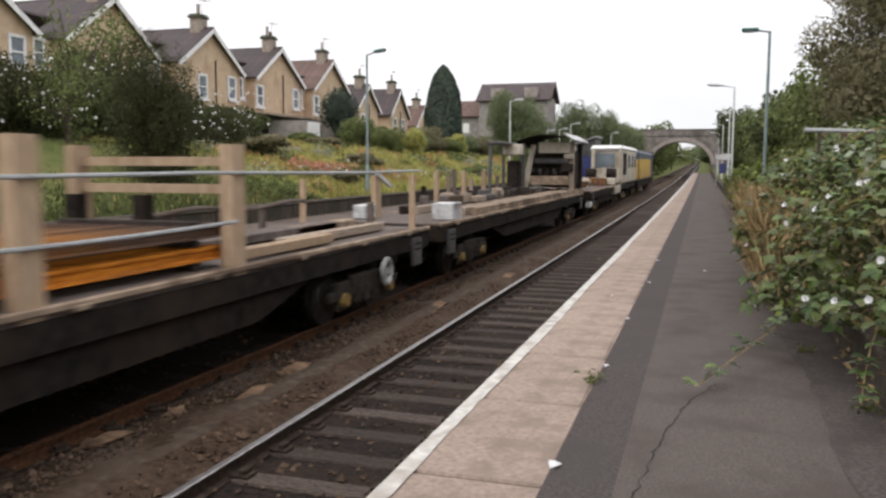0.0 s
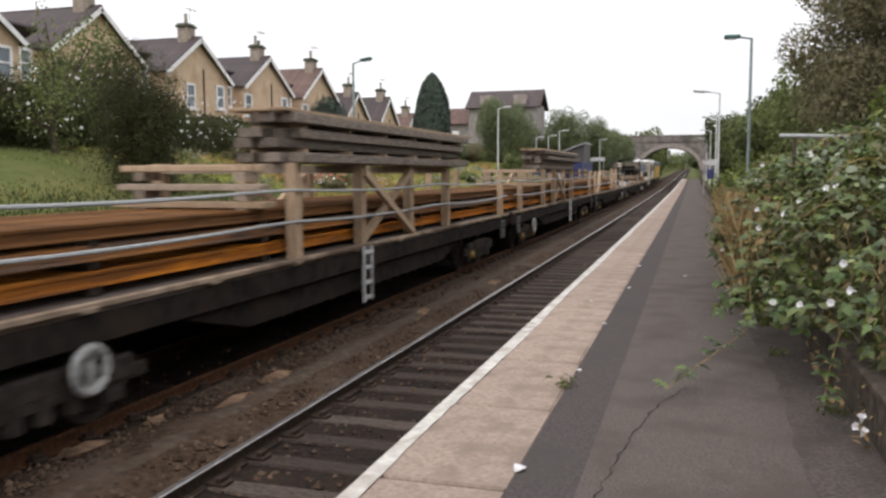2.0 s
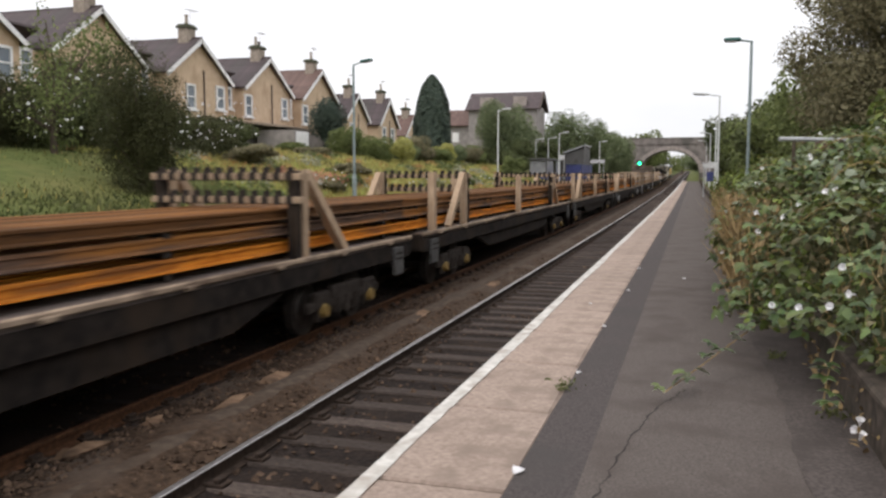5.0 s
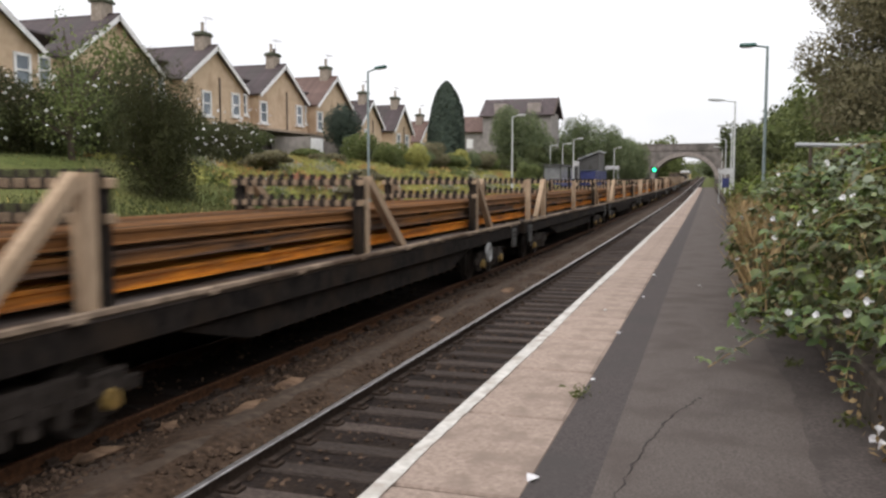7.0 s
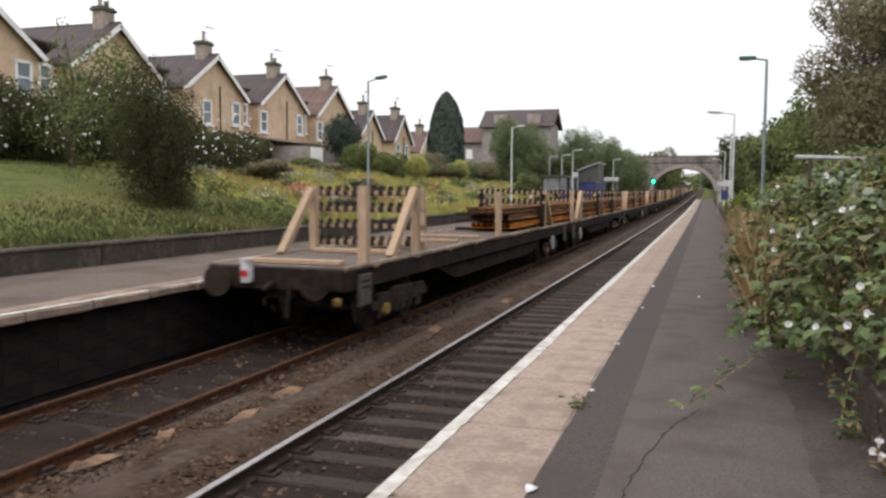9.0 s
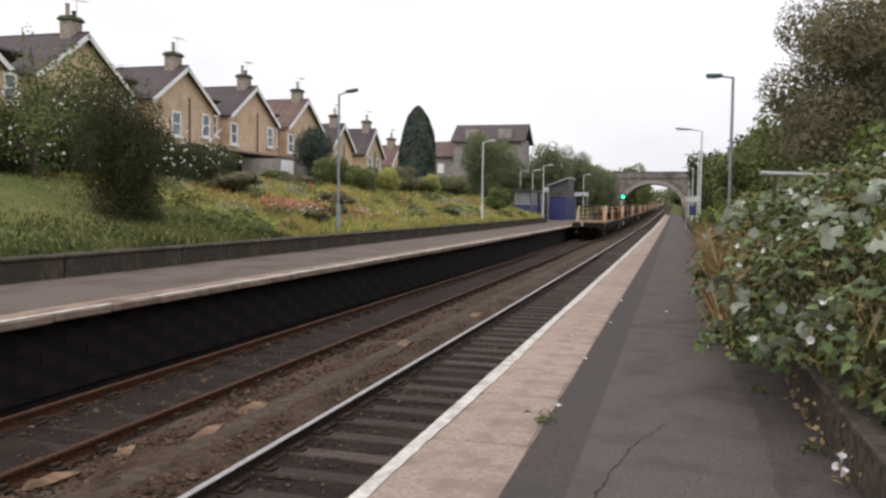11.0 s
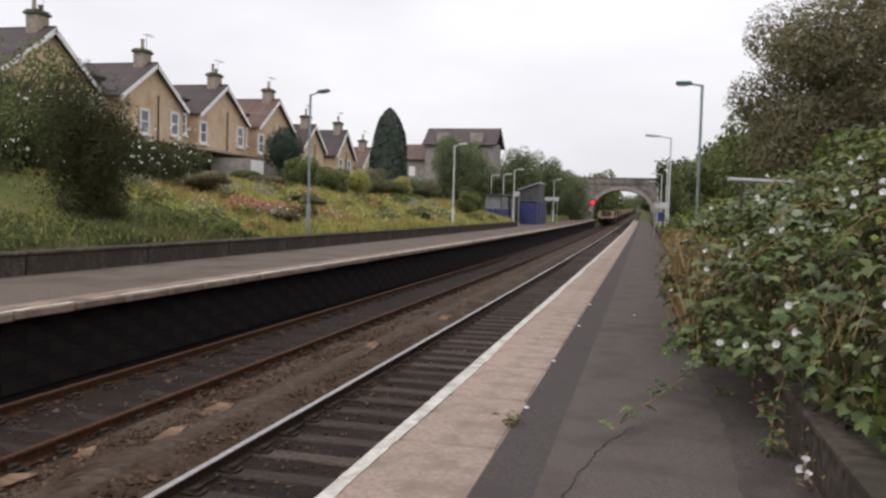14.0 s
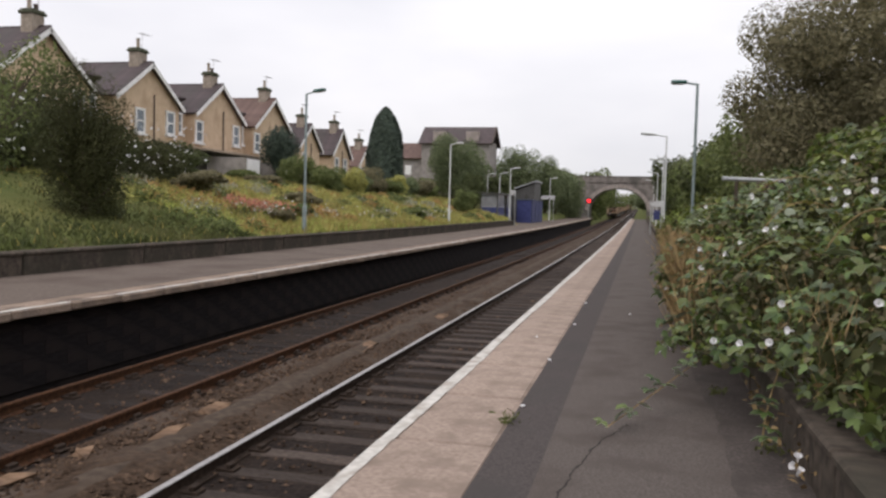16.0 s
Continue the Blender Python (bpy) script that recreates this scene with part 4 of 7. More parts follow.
def house(y, label, width=7.3, eave=4.75, ridge=7.05, xf=-30.0, depth=9.5, z=3.45, wins=((2.55, 4.0), ), pots=2, slate=None, link=True, wall=None):
    slate, wall = slate or M_SLATE, wall or M_RENDER
    hs = base("house", label, "house", (xf, y, z), group="gabled houses above the cutting")
    hw = width / 2
    bm = bmesh.new()
    pr = [(-hw, -1.0), (hw, -1.0), (hw, eave), (0, ridge - 0.12), (-hw, eave)]
    f = [bm.verts.new((0, a, b)) for a, b in pr]
    g = [bm.verts.new((-depth, a, b)) for a, b in pr]
    bm.faces.new(f)
    bm.faces.new(g[::-1])
    for i in range(5):
        bm.faces.new((f[i], f[(i + 1) % 5], g[(i + 1) % 5], g[i]))
    bmesh.ops.recalc_face_normals(bm, faces=bm.faces)
    part("wall", bm, wall, hs)
    run = math.atan2(ridge - eave, hw)
    ln = math.hypot(hw + 0.25, (ridge - eave) * (hw + 0.25) / hw)
    for s in (-1, 1):
        bm = bmesh.new()
        rot = Euler((-s * run, 0, 0)).to_matrix()
        c = s * (hw + 0.25) / 2
        zc = ridge - (ridge - eave) / hw * (hw + 0.25) / 2
        box(bm, -depth / 2 + 0.2, c, zc + 0.04, depth + 0.3, ln, 0.12, rot)
        roof = part("roof", bm, slate, hs)
        n_c = 14
        bm = bmesh.new()
        box(bm, 0, 0, 0, depth + 0.28, ln / n_c * 0.93, 0.03)
        course = mesh_of("slate_course", bm, slate)
        for k in range(n_c):
            off = rot @ Vector((0, -ln / 2 + (k + 0.5) * ln / n_c, 0.075))
            shared("slate_course", course, roof, pose(-depth / 2 + 0.2, c + off.y, zc + 0.04 + off.z, math.degrees(-s * run - s * 0.06)))
        bm = bmesh.new()
        off = rot @ Vector((0, 0, -0.06))
        box(bm, 0.36, c + off.y, zc + off.z, 0.06, ln, 0.26, rot)
        part("bargeboard", bm, M_BARGE, hs, "white painted bargeboard")
    bm = bmesh.new()
    box(bm, -depth / 2 + 0.2, 0, ridge + 0.12, depth + 0.3, 0.2, 0.12, bevel=0.03)
    part("ridge_tiles", bm, slate, hs)
    for cx0, wide, tall in ((-0.75, 0.95, 0.8), (-depth + 1.4, 0.9, 0.35)):
        ch = new("chimney")
        ch.parent = hs
        ch.location = (cx0, -0.1, ridge)
        bm = bmesh.new()
        box(bm, 0, 0, tall / 2 - 0.4, 0.75, wide, tall + 0.8, bevel=0.03)
        part("shaft", bm, M_CHIMNEY, ch)
        bm = bmesh.new()
        box(bm, 0, 0, tall + 0.02, 0.95, wide + 0.22, 0.16, bevel=0.03)
        box(bm, 0, 0, tall + 0.15, 0.8, wide + 0.05, 0.12, bevel=0.03)
        part("cap", bm, M_MOSS_CAP, ch, "dark mossy chimney cap")
        for k in range(pots if cx0 > -1 else 1):
            bm = bmesh.new()
            yy = (k - (pots - 1) / 2) * 0.5
            rod(bm, (0, yy, tall + 0.18), (0, yy, tall + 0.55 + 0.3 * (k == 0)), 0.13, 0.1, 8)
            rod(bm, (0, yy, tall + 0.5 + 0.3 * (k == 0)), (0, yy, tall + 0.57 + 0.3 * (k == 0)), 0.14, 0.14, 8)
            part("chimney_pot", bm, M_POT if k else M_CHIMNEY, ch)
        if cx0 > -1:
            bm = bmesh.new()
            rod(bm, (0, 0.45, tall), (0, 0.45, tall + 1.3), 0.014, 0.012, 5)
            rod(bm, (0, 0.1, tall + 1.25), (0, 1.3, tall + 1.3), 0.01, 0.01, 5)
            for k in range(6):
                rod(bm, (-0.25, 0.2 + 0.2 * k, tall + 1.26), (0.25, 0.2 + 0.2 * k, tall + 1.26), 0.007, 0.007, 4)
            part("aerial", bm, M_POT, ch)
    for wy, wz in wins:
        window(hs, 0.0, wy, wz, 0.9, 1.5)
    bm = bmesh.new()
    rod(bm, (0.08, hw * 0.15, -0.5), (0.08, hw * 0.15, eave + 0.5), 0.05, 0.05, 6)
    part("drainpipe", bm, M_POT, hs)
    if link:
        bm = bmesh.new()
        box(bm, -2.2, hw + 1.0, eave / 2 - 0.5, 3.0, 2.3, eave + 0.7)
        part("link_wall", bm, wall, hs)
        bm = bmesh.new()
        box(bm, -2.6, hw + 1.0, eave + 0.15, 4.2, 2.2, 0.14, Euler((0, radians(-24), 0)).to_matrix())
        part("link_roof", bm, slate, hs)
        window(hs, -0.68, hw + 1.0, eave - 0.9, 0.7, 1.4)
    return hs


def make_houses():
    lab = "ochre stone gabled house with white bargeboards and slate roof"
    for k, y in enumerate((29.6, 38.9, 48.5, 57.8, 67.1)):
        house(y, lab, slate=(M_SLATE, M_SLATE, M_SLATE, M_SLATE, M_TILE_RED, M_SLATE, M_SLATE)[k], pots=1 + k % 2,
              wins=((2.5, 3.6), (-1.0, 3.4)) if k == 2 else ((2.6, 3.6), (-3.0, 3.4)), ridge=7.4 if k in (1, 4) else 7.2)
    house(76.5, "small ochre gabled house beyond the taller ones", width=5.6, eave=3.9, ridge=6.2, xf=-30.5, pots=1, link=False, wins=((-1.2, 2.6), ))
    house(84.0, "small ochre gabled house at the end of the row", width=5.6, eave=3.7, ridge=6.4, pots=1, link=False, wins=((-1.2, 2.6), (1.3, 2.6)))
    house(92, "low ochre gabled house with a red-brown roof", width=5.6, eave=2.9, ridge=5.2, pots=1, slate=M_TILE_RED, link=False, wins=((-1.2, 2.0), (1.3, 2.0)))
    # big grey house with a long dark roof
    gh = base("house", "large grey stone house with a long dark slate roof", "house", (-23.0, 112, 3.6))
    bm = bmesh.new()
    box(bm, 0, 0, 3.2, 9.4, 6, 8.4)
    part("wall", bm, M_GREY_BLOCK, gh)
    for s in (-1, 1):
        bm = bmesh.new()
        box(bm, 0, s * 1.75, 8.2, 10.2, 4.3, 0.18, Euler((-s * radians(36), 0, 0)).to_matrix())
        part("roof", bm, M_SLATE, gh)
    bm = bmesh.new()
    for s in (-1, 1):
        box(bm, 5.15, s * 1.75, 8.15, 0.1, 4.3, 0.5, Euler((-s * radians(36), 0, 0)).to_matrix())
    part("bargeboard", bm, M_POT, gh)
    for k in (-2.2, 2.4):
        bm = bmesh.new()
        box(bm, k, -2.6, 8.0, 1.7, 1.2, 1.3)
        part("dormer", bm, M_ARCH, gh, "pale dormer window box")
    wg = base("house", "low grey house wing with a red-brown tiled roof", "house", (-31.6, 112.9, 3.6))
    bm = bmesh.new()
    box(bm, 0, 0, 2.2, 7.5, 6, 5.6)
    part("wall", bm, M_GREY_BLOCK, wg)
    bm = bmesh.new()
    box(bm, 0, -1.7, 6.1, 8.0, 4.2, 0.18, Euler((radians(34), 0, 0)).to_matrix())
    box(bm, 0, 1.7, 6.1, 8.0, 4.2, 0.18, Euler((radians(-34), 0, 0)).to_matrix())
    part("roof", bm, M_TILE_RED, wg)
    for k in (-1.5, 1.8):
        bm = bmesh.new()
        box(bm, k, -3.02, 3.4, 0.9, 0.06, 1.3)
        part("window", bm, M_BARGE, wg, "pale window")
    # garden sheds and garages in front of the row
    for y, w, lab2 in ((54.2, 1.9, "white garage door under a long lean-to roof"), (60.4, 2.1, "white shed end with a brown roof")):
        sd = base("garage", lab2, "garage", (-25.3, y, 2.8))
        bm = bmesh.new()
        box(bm, -1.5, 0, 0.9, 3, w + 0.3, 2.4)
        part("wall", bm, M_GREY_BLOCK, sd)
        bm = bmesh.new()
        box(bm, 0.03, 0, 0.95, 0.08, w, 2.1, bevel=0.02)
        part("door", bm, M_BARGE, sd, "white painted door")
    bm = bmesh.new()
    box(bm, -29.2, 57.3, 5.55, 3.6, 13, 0.14, Euler((0, radians(8), 0)).to_matrix())
    whole("lean_to_roof", bm, M_TIMBER_OLD, "long brown lean-to roof over the sheds", "roof", "structure")
    bm = bmesh.new()
    box(bm, -29.7, 57.3, 4.3, 1.2, 12, 2.4)
    whole("garden_wall", bm, M_GREY_BLOCK, "grey garden wall under the lean-to roof", "wall", "structure")


def make_garden_post():
    gp = base("garden_post", "pale white garden cupboard standing at the top of the bank", "cupboard", (-18.0, 56.0, ground(-18, 56)))
    bm = bmesh.new()
    box(bm, 0, 0, 0.95, 0.5, 0.45, 1.9, bevel=0.03)
    part("body", bm, M_WHITE_PLATE, gp)
    bm = bmesh.new()
    box(bm, 0, 0, 1.94, 0.6, 0.55, 0.08, bevel=0.02)
    part("lid", bm, M_GREY_BLOCK, gp, "grey lid")


make_ground()
make_bed()
make_tracks()
make_near_platform()
make_far_platform()
make_lamps()
DRUM = make_signal()
make_shelter()
make_bridge()
make_houses()
make_garden_post()

# ---- motion ----
SPEED, TAIL9 = 26.8, 13.0


def train_rows(s):
    """Rows for a vehicle whose middle is s metres ahead of the train's tail."""
    rows = []
    for k in range(33):
        t = k * 0.5
        y = TAIL9 + SPEED * (t - 9) + s + float(np.interp(t, (0, 2, 3.25, 5, 6.5, 7.5, 9, 16), (0, 0, 0.28, 0, -0.33, -0.12, 0, 0)))
        slope = (rise(y + 5) - rise(y - 5)) / 10
        rows.append((t, pose(-4.8525, y, rise(y), math.degrees(math.atan(slope)))))
    return rows


MOVING = []

# ---- the engineering train ----
def key_to(thing, s):
    MOVING.append((thing, s))
    return thing


def small_mesh(name, material, *args, **kw):
    bm = bmesh.new()
    box(bm, *args, **kw)
    return mesh_of(name, bm, material)


DATA_BAR = small_mesh("data_bar", M_UNDER, 0, 0, 0, 0.012, 0.32, 0.035)
cb = bmesh.new()
rod(cb, (0, 0, 0.05), (0, 0, 0.14), 0.06, 0.05, 8)
box(cb, 0, -0.02, 0.0, 0.1, 0.12, 0.12)
CLAMP = mesh_of("rail_clamp", cb, M_BOGIE)
DECK = 0.4          # height of the deck over the platform level
WAGON = 21.55       # length of a wagon's deck
PITCH = 22.35       # from one wagon's end to the next one's


def bogie_meshes():
    bm = bmesh.new()
    for sx in (-1.06, 1.06):
        box(bm, sx, 0, -0.42, 0.1, 2.9, 0.16, bevel=0.02)
        box(bm, sx, 0, -0.28, 0.12, 1.2, 0.24, bevel=0.03)
        for sy in (-0.95, 0.95):
            box(bm, sx, sy, -0.34, 0.14, 0.55, 0.26, bevel=0.03)
            box(bm, sx, sy, -0.58, 0.08, 0.3, 0.2, bevel=0.02)
        for sy in (-0.35, 0.0, 0.35):
            rod(bm, (sx, sy, -0.62), (sx, sy, -0.36), 0.1, 0.1, 8)
    box(bm, 0, 0, -0.35, 2.1, 0.5, 0.3)
    frame_me = mesh_of("bogie_frame", bm, M_BOGIE)
    wheels = []
    for m in (M_WHEEL, M_WHEEL_PALE):
        bm = bmesh.new()
        for sx in (-0.74, 0.74):
            k = 1 if sx > 0 else -1
            rod(bm, (sx - k * 0.09, 0, 0), (sx + k * 0.05, 0, 0), 0.43, 0.43, 20)
            rod(bm, (sx + k * 0.05, 0, 0), (sx + k * 0.09, 0, 0), 0.33, 0.3, 18)
        rod(bm, (-0.75, 0, 0), (0.75, 0, 0), 0.08, 0.08, 8)
        wheels.append(mesh_of("wheelset", bm, m))
    bm = bmesh.new()
    rod(bm, (1.04, 0, 0), (1.2, 0, 0), 0.13, 0.1, 10)
    axle = mesh_of("axlebox", bm, M_AXLE)
    bm = bmesh.new()
    tube(bm, [(1.215, 0.215 * math.cos(a), 0.215 * math.sin(a)) for a in (6.2832 * k / 18 for k in range(19))], 0.045, 6)
    rod(bm, (1.14, 0, 0), (1.235, 0, 0), 0.07, 0.06, 10)
    box(bm, 1.21, 0, 0, 0.03, 0.07, 0.4)
    disc = mesh_of("brake_disc", bm, M_WHEEL_PALE)
    return frame_me, wheels, axle, disc


BOGIE, WHEELSETS, AXLEBOX, BRAKE_DISC = bogie_meshes()


DISCS = (17.3, 24.3, 61.7, 158.7, 181.2, 203.8, 241.8, 252.1, 268.6)


def add_bogie(wg, y, seed, s=None):
    bg = new("bogie")
    bg.parent = wg
    bg.location = (0, y, 0)
    shared("bogie_frame", BOGIE, bg)
    r = random.Random(seed)
    for k, sy in enumerate((-0.95, 0.95)):
        shared("wheelset", WHEELSETS[0], bg, pose(0, sy, -0.915 + 0.43))
        if r.random() < 0.75:
            for turn in (0, 180):
                shared("axlebox", AXLEBOX, bg, pose(0, sy, -0.5, 0, 0, turn), "yellow axlebox cover")
    for d in DISCS:
        if s is not None and abs(d - s) < 2.0:
            shared("brake_disc", BRAKE_DISC, bg, pose(0.02, d - s, -0.22), "pale round cover plate")


def wagon_body(label, s_mid, seed, length=WAGON, name="flat_wagon"):
    """An empty flat wagon; y runs along it from its middle."""
    wg = key_to(base(name, label, "wagon", group="wagons of the train"), s_mid)
    hl = length / 2
    bm = bmesh.new()
    box(bm, 0, 0, DECK - 0.05, 2.4, length, 0.1)
    part("deck", bm, M_DECK, wg, "scuffed grey-brown steel deck")
    for sx in (-1.235, 1.235):
        bm = bmesh.new()
        box(bm, sx, 0, DECK - 0.015, 0.07, length, 0.07, bevel=0.012)
        for k in range(10):
            box(bm, sx * 1.02, -hl + 1.2 + k * (length - 2.4) / 9, DECK - 0.05, 0.05, 0.2, 0.06, bevel=0.01)
        part("side_rail", bm, M_DECK_EDGE, wg, "rubbed brown deck edge")
        bm = bmesh.new()
        box(bm, sx * 0.94, 0, DECK - 0.25, 0.12, length - 0.1, 0.3, bevel=0.015)
        pts = ((-hl * 0.55, 0.02), (-hl * 0.4, 0.4), (hl * 0.4, 0.4), (hl * 0.55, 0.02))
        f = [bm.verts.new((sx * 0.9, a, DECK - 0.38 - b)) for a, b in pts]
        g = [bm.verts.new((sx * 0.86, a, DECK - 0.38 - b)) for a, b in pts]
        bm.faces.new(f)
        bm.faces.new(g[::-1])
        for i in range(4):
            bm.faces.new((f[i], f[(i + 1) % 4], g[(i + 1) % 4], g[i]))
        bmesh.ops.recalc_face_normals(bm, faces=bm.faces)
        part("sole_bar", bm, M_UNDER, wg)
    bm = bmesh.new()
    for k in range(9):
        box(bm, 0, -hl + 1 + k * (length - 2) / 8, DECK - 0.22, 2.1, 0.14, 0.24)
    box(bm, 0, 0, DECK - 0.35, 0.5, length - 0.4, 0.4)
    rod(bm, (0.55, 1.2, -0.25), (0.55, 3.2, -0.25), 0.22, 0.22, 12)
    box(bm, -0.5, -1.6, -0.25, 0.7, 0.9, 0.45, bevel=0.03)
    part("underframe", bm, M_UNDER, wg)
    for sy in (-1, 1):
        bm = bmesh.new()
        box(bm, 0, sy * (hl + 0.03), DECK - 0.2, 2.42, 0.1, 0.36, bevel=0.015)
        part("headstock", bm, M_UNDER, wg)
        for sx in (-0.87, 0.87):
            bm = bmesh.new()
            rod(bm, (sx, sy * (hl + 0.06), DECK - 0.24), (sx, sy * (hl + 0.33), DECK - 0.24), 0.1, 0.09, 10)
            rod(bm, (sx, sy * (hl + 0.33), DECK - 0.24), (sx, sy * (hl + 0.37), DECK - 0.24), 0.25, 0.25, 16)
            part("buffer", bm, M_UNDER, wg)
        bm = bmesh.new()
        rod(bm, (0, sy * (hl + 0.05), DECK - 0.26), (0, sy * (hl + 0.4), DECK - 0.34), 0.05, 0.04, 8)
        rod(bm, (0.3, sy * (hl + 0.1), DECK - 0.3), (0.32, sy * (hl + 0.22), DECK - 0.8), 0.03, 0.03, 6)
        part("coupling", bm, M_UNDER, wg)
    r = random.Random(seed)
    for sy in (-1, 1):
        add_bogie(wg, sy * (hl - 2.9), seed * 3 + sy, s_mid + sy * (hl - 2.9))
        bm = bmesh.new()
        box(bm, 1.24, sy * (hl - 0.75), DECK - 0.42, 0.06, 0.5, 0.52, bevel=0.01)
        part("data_plate", bm, M_GREY_PLATE, wg, "grubby grey data plate")
        for k in range(2):
            shared("data_bar", DATA_BAR, wg, pose(1.272, sy * (hl - 0.75) - 0.02 * (k % 2), DECK - 0.27 - k * 0.1))
    return wg


def timber(wg, a, b, w=0.16, d=0.16, name="stanchion", m=None):
    bm = bmesh.new()
    rod(bm, a, b, 0, flat=(w, d))
    return part(name, bm, m or M_TIMBER, wg)


TOP = 1.7           # top of the stanchions


def plain_posts(wg, y, top=TOP, sides=(-1.12, 1.12)):
    for sx in sides:
        timber(wg, (sx, y, DECK - 0.1), (sx, y, top), 0.15, 0.19)


def goal_frame(wg, y, foot, dark=True):
    """Two stanchions with raking braces and two cross beams that hold rows of rail clamps."""
    for sx in (-1.12, 1.12):
        timber(wg, (sx, y, DECK), (sx, y, TOP), 0.15, 0.17)
        timber(wg, (sx, foot, DECK), (sx, y + (foot - y) * 0.08, TOP - 0.05), 0.14, 0.15, "brace")
        if dark:
            timber(wg, (sx * 1.0, y - 0.22 * (1 if foot > y else -1), DECK), (sx, y - 0.22 * (1 if foot > y else -1), TOP - 0.02), 0.14, 0.14, "clamp_post", M_UNDER)
    yy = y - 0.24 * (1 if foot > y else -1)
    for z in (1.26, 1.6) if dark else (0.56, 0.9, 1.25, 1.58):
        bm = bmesh.new()
        box(bm, 0, yy, z, 2.5, 0.12, 0.1, bevel=0.01)
        part("cross_beam", bm, M_TIMBER, wg)
        for k in range(12):
            shared("rail_clamp", CLAMP, wg, pose(-1.08 + k * 0.196, yy, z))


RAIL_MESHES = {}


def load_rail_mesh(length, dark):
    key = (round(length, 2), dark)
    if key not in RAIL_MESHES:
        bm = bmesh.new()
        a = [bm.verts.new((px, -length / 2, pz)) for px, pz in RAIL_PROFILE]
        b = [bm.verts.new((px, length / 2, pz)) for px, pz in RAIL_PROFILE]
        n = len(a)
        for i in range(n):
            bm.faces.new((a[i], a[(i + 1) % n], b[(i + 1) % n], b[i]))
        bm.faces.new(a[::-1])
        bm.faces.new(b)
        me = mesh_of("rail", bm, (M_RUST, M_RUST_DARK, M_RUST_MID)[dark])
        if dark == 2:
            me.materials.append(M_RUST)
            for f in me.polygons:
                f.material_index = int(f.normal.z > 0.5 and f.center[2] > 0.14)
        RAIL_MESHES[key] = me
    return RAIL_MESHES[key]


def rail_load(s0, s1, seed, cut=0.0):
    """A stack of new rails in three layers on timber dunnage, from s0 to s1 along the train."""
    mid, length = (s0 + s1) / 2, s1 - s0
    ld = key_to(base("rail_stack", "stack of long rusty orange rails on timber dunnage", "rails", group="rail loads on the wagons"), mid)
    r = random.Random(seed)
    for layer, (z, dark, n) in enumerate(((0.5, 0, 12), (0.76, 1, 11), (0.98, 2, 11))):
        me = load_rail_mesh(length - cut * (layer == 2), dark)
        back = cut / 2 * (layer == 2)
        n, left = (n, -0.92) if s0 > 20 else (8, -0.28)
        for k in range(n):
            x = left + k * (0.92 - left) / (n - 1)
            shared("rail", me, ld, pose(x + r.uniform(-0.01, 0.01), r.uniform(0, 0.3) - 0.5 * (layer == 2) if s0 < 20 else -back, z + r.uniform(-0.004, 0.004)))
        k = -length / 2 + 0.8
        while k < length / 2:
            bm = bmesh.new()
            box(bm, 0, k, z - 0.04 if layer == 0 else z - 0.05, 1.92, 0.14, 0.075 if layer else 0.1, bevel=0.01)
            part("dunnage", bm, M_BOGIE, ld)
            k += 3.4
    return ld


def tall_stack(s0, s1):
    """Weathered beams piled high on a braced timber cradle."""
    mid, length = (s0 + s1) / 2, s1 - s0
    st = key_to(base("beam_pile", "high pile of weathered beams on a cross-braced timber cradle", "beams", group="beam piles on the train"), mid)
    r = random.Random(int(s0))
    z = 1.78
    for layer in range(4):
        x = 0.28
        while x < 1.05:
            w = r.uniform(0.2, 0.3)
            bm = bmesh.new()
            ll = length - r.uniform(0, 0.9)
            box(bm, x + w / 2, r.uniform(-0.3, 0.3), z + 0.075, w * 0.94, ll, 0.14, bevel=0.012)
            part("beam", bm, M_BEAM, st)
            x += w
        z += 0.15
        if layer in (0, 2):
            for k in range(6):
                bm = bmesh.new()
                box(bm, 0.7, -length / 2 + 0.7 + k * (length - 1.4) / 5, z + 0.03, 0.9, 0.1, 0.06)
                part("packing", bm, M_TIMBER, st)
            z += 0.06
    for px0, w in ((0.42, 0.26), (0.78, 0.3), (1.08, 0.2)):
        bm = bmesh.new()
        box(bm, px0, 0.1, z + 0.03, w, length + 0.3, 0.05, bevel=0.008)
        part("top_plank", bm, M_TIMBER, st, "pale top plank")
    posts = (0.3, 2.75, 5.3, 7.9)
    for k in range(4):
        y = -length / 2 + posts[k]
        for sx in (-1.12, 1.12):
            timber(st, (sx, y, DECK), (sx, y, 1.78), 0.16, 0.2, "post")
        timber(st, (-1.2, y, 1.7), (1.2, y, 1.7), 0.14, 0.14, "bearer", M_TIMBER_OLD)
    for sx in (-1.14, 1.14):
        ya, yb = -length / 2 + posts[1], -length / 2 + posts[2]
        timber(st, (sx, ya, DECK + 0.05), (sx, yb, 1.65), 0.1, 0.12, "cross_brace")
        timber(st, (sx * 1.06, ya, 1.65), (sx * 1.06, yb, DECK + 0.05), 0.1, 0.12, "cross_brace")
    return st


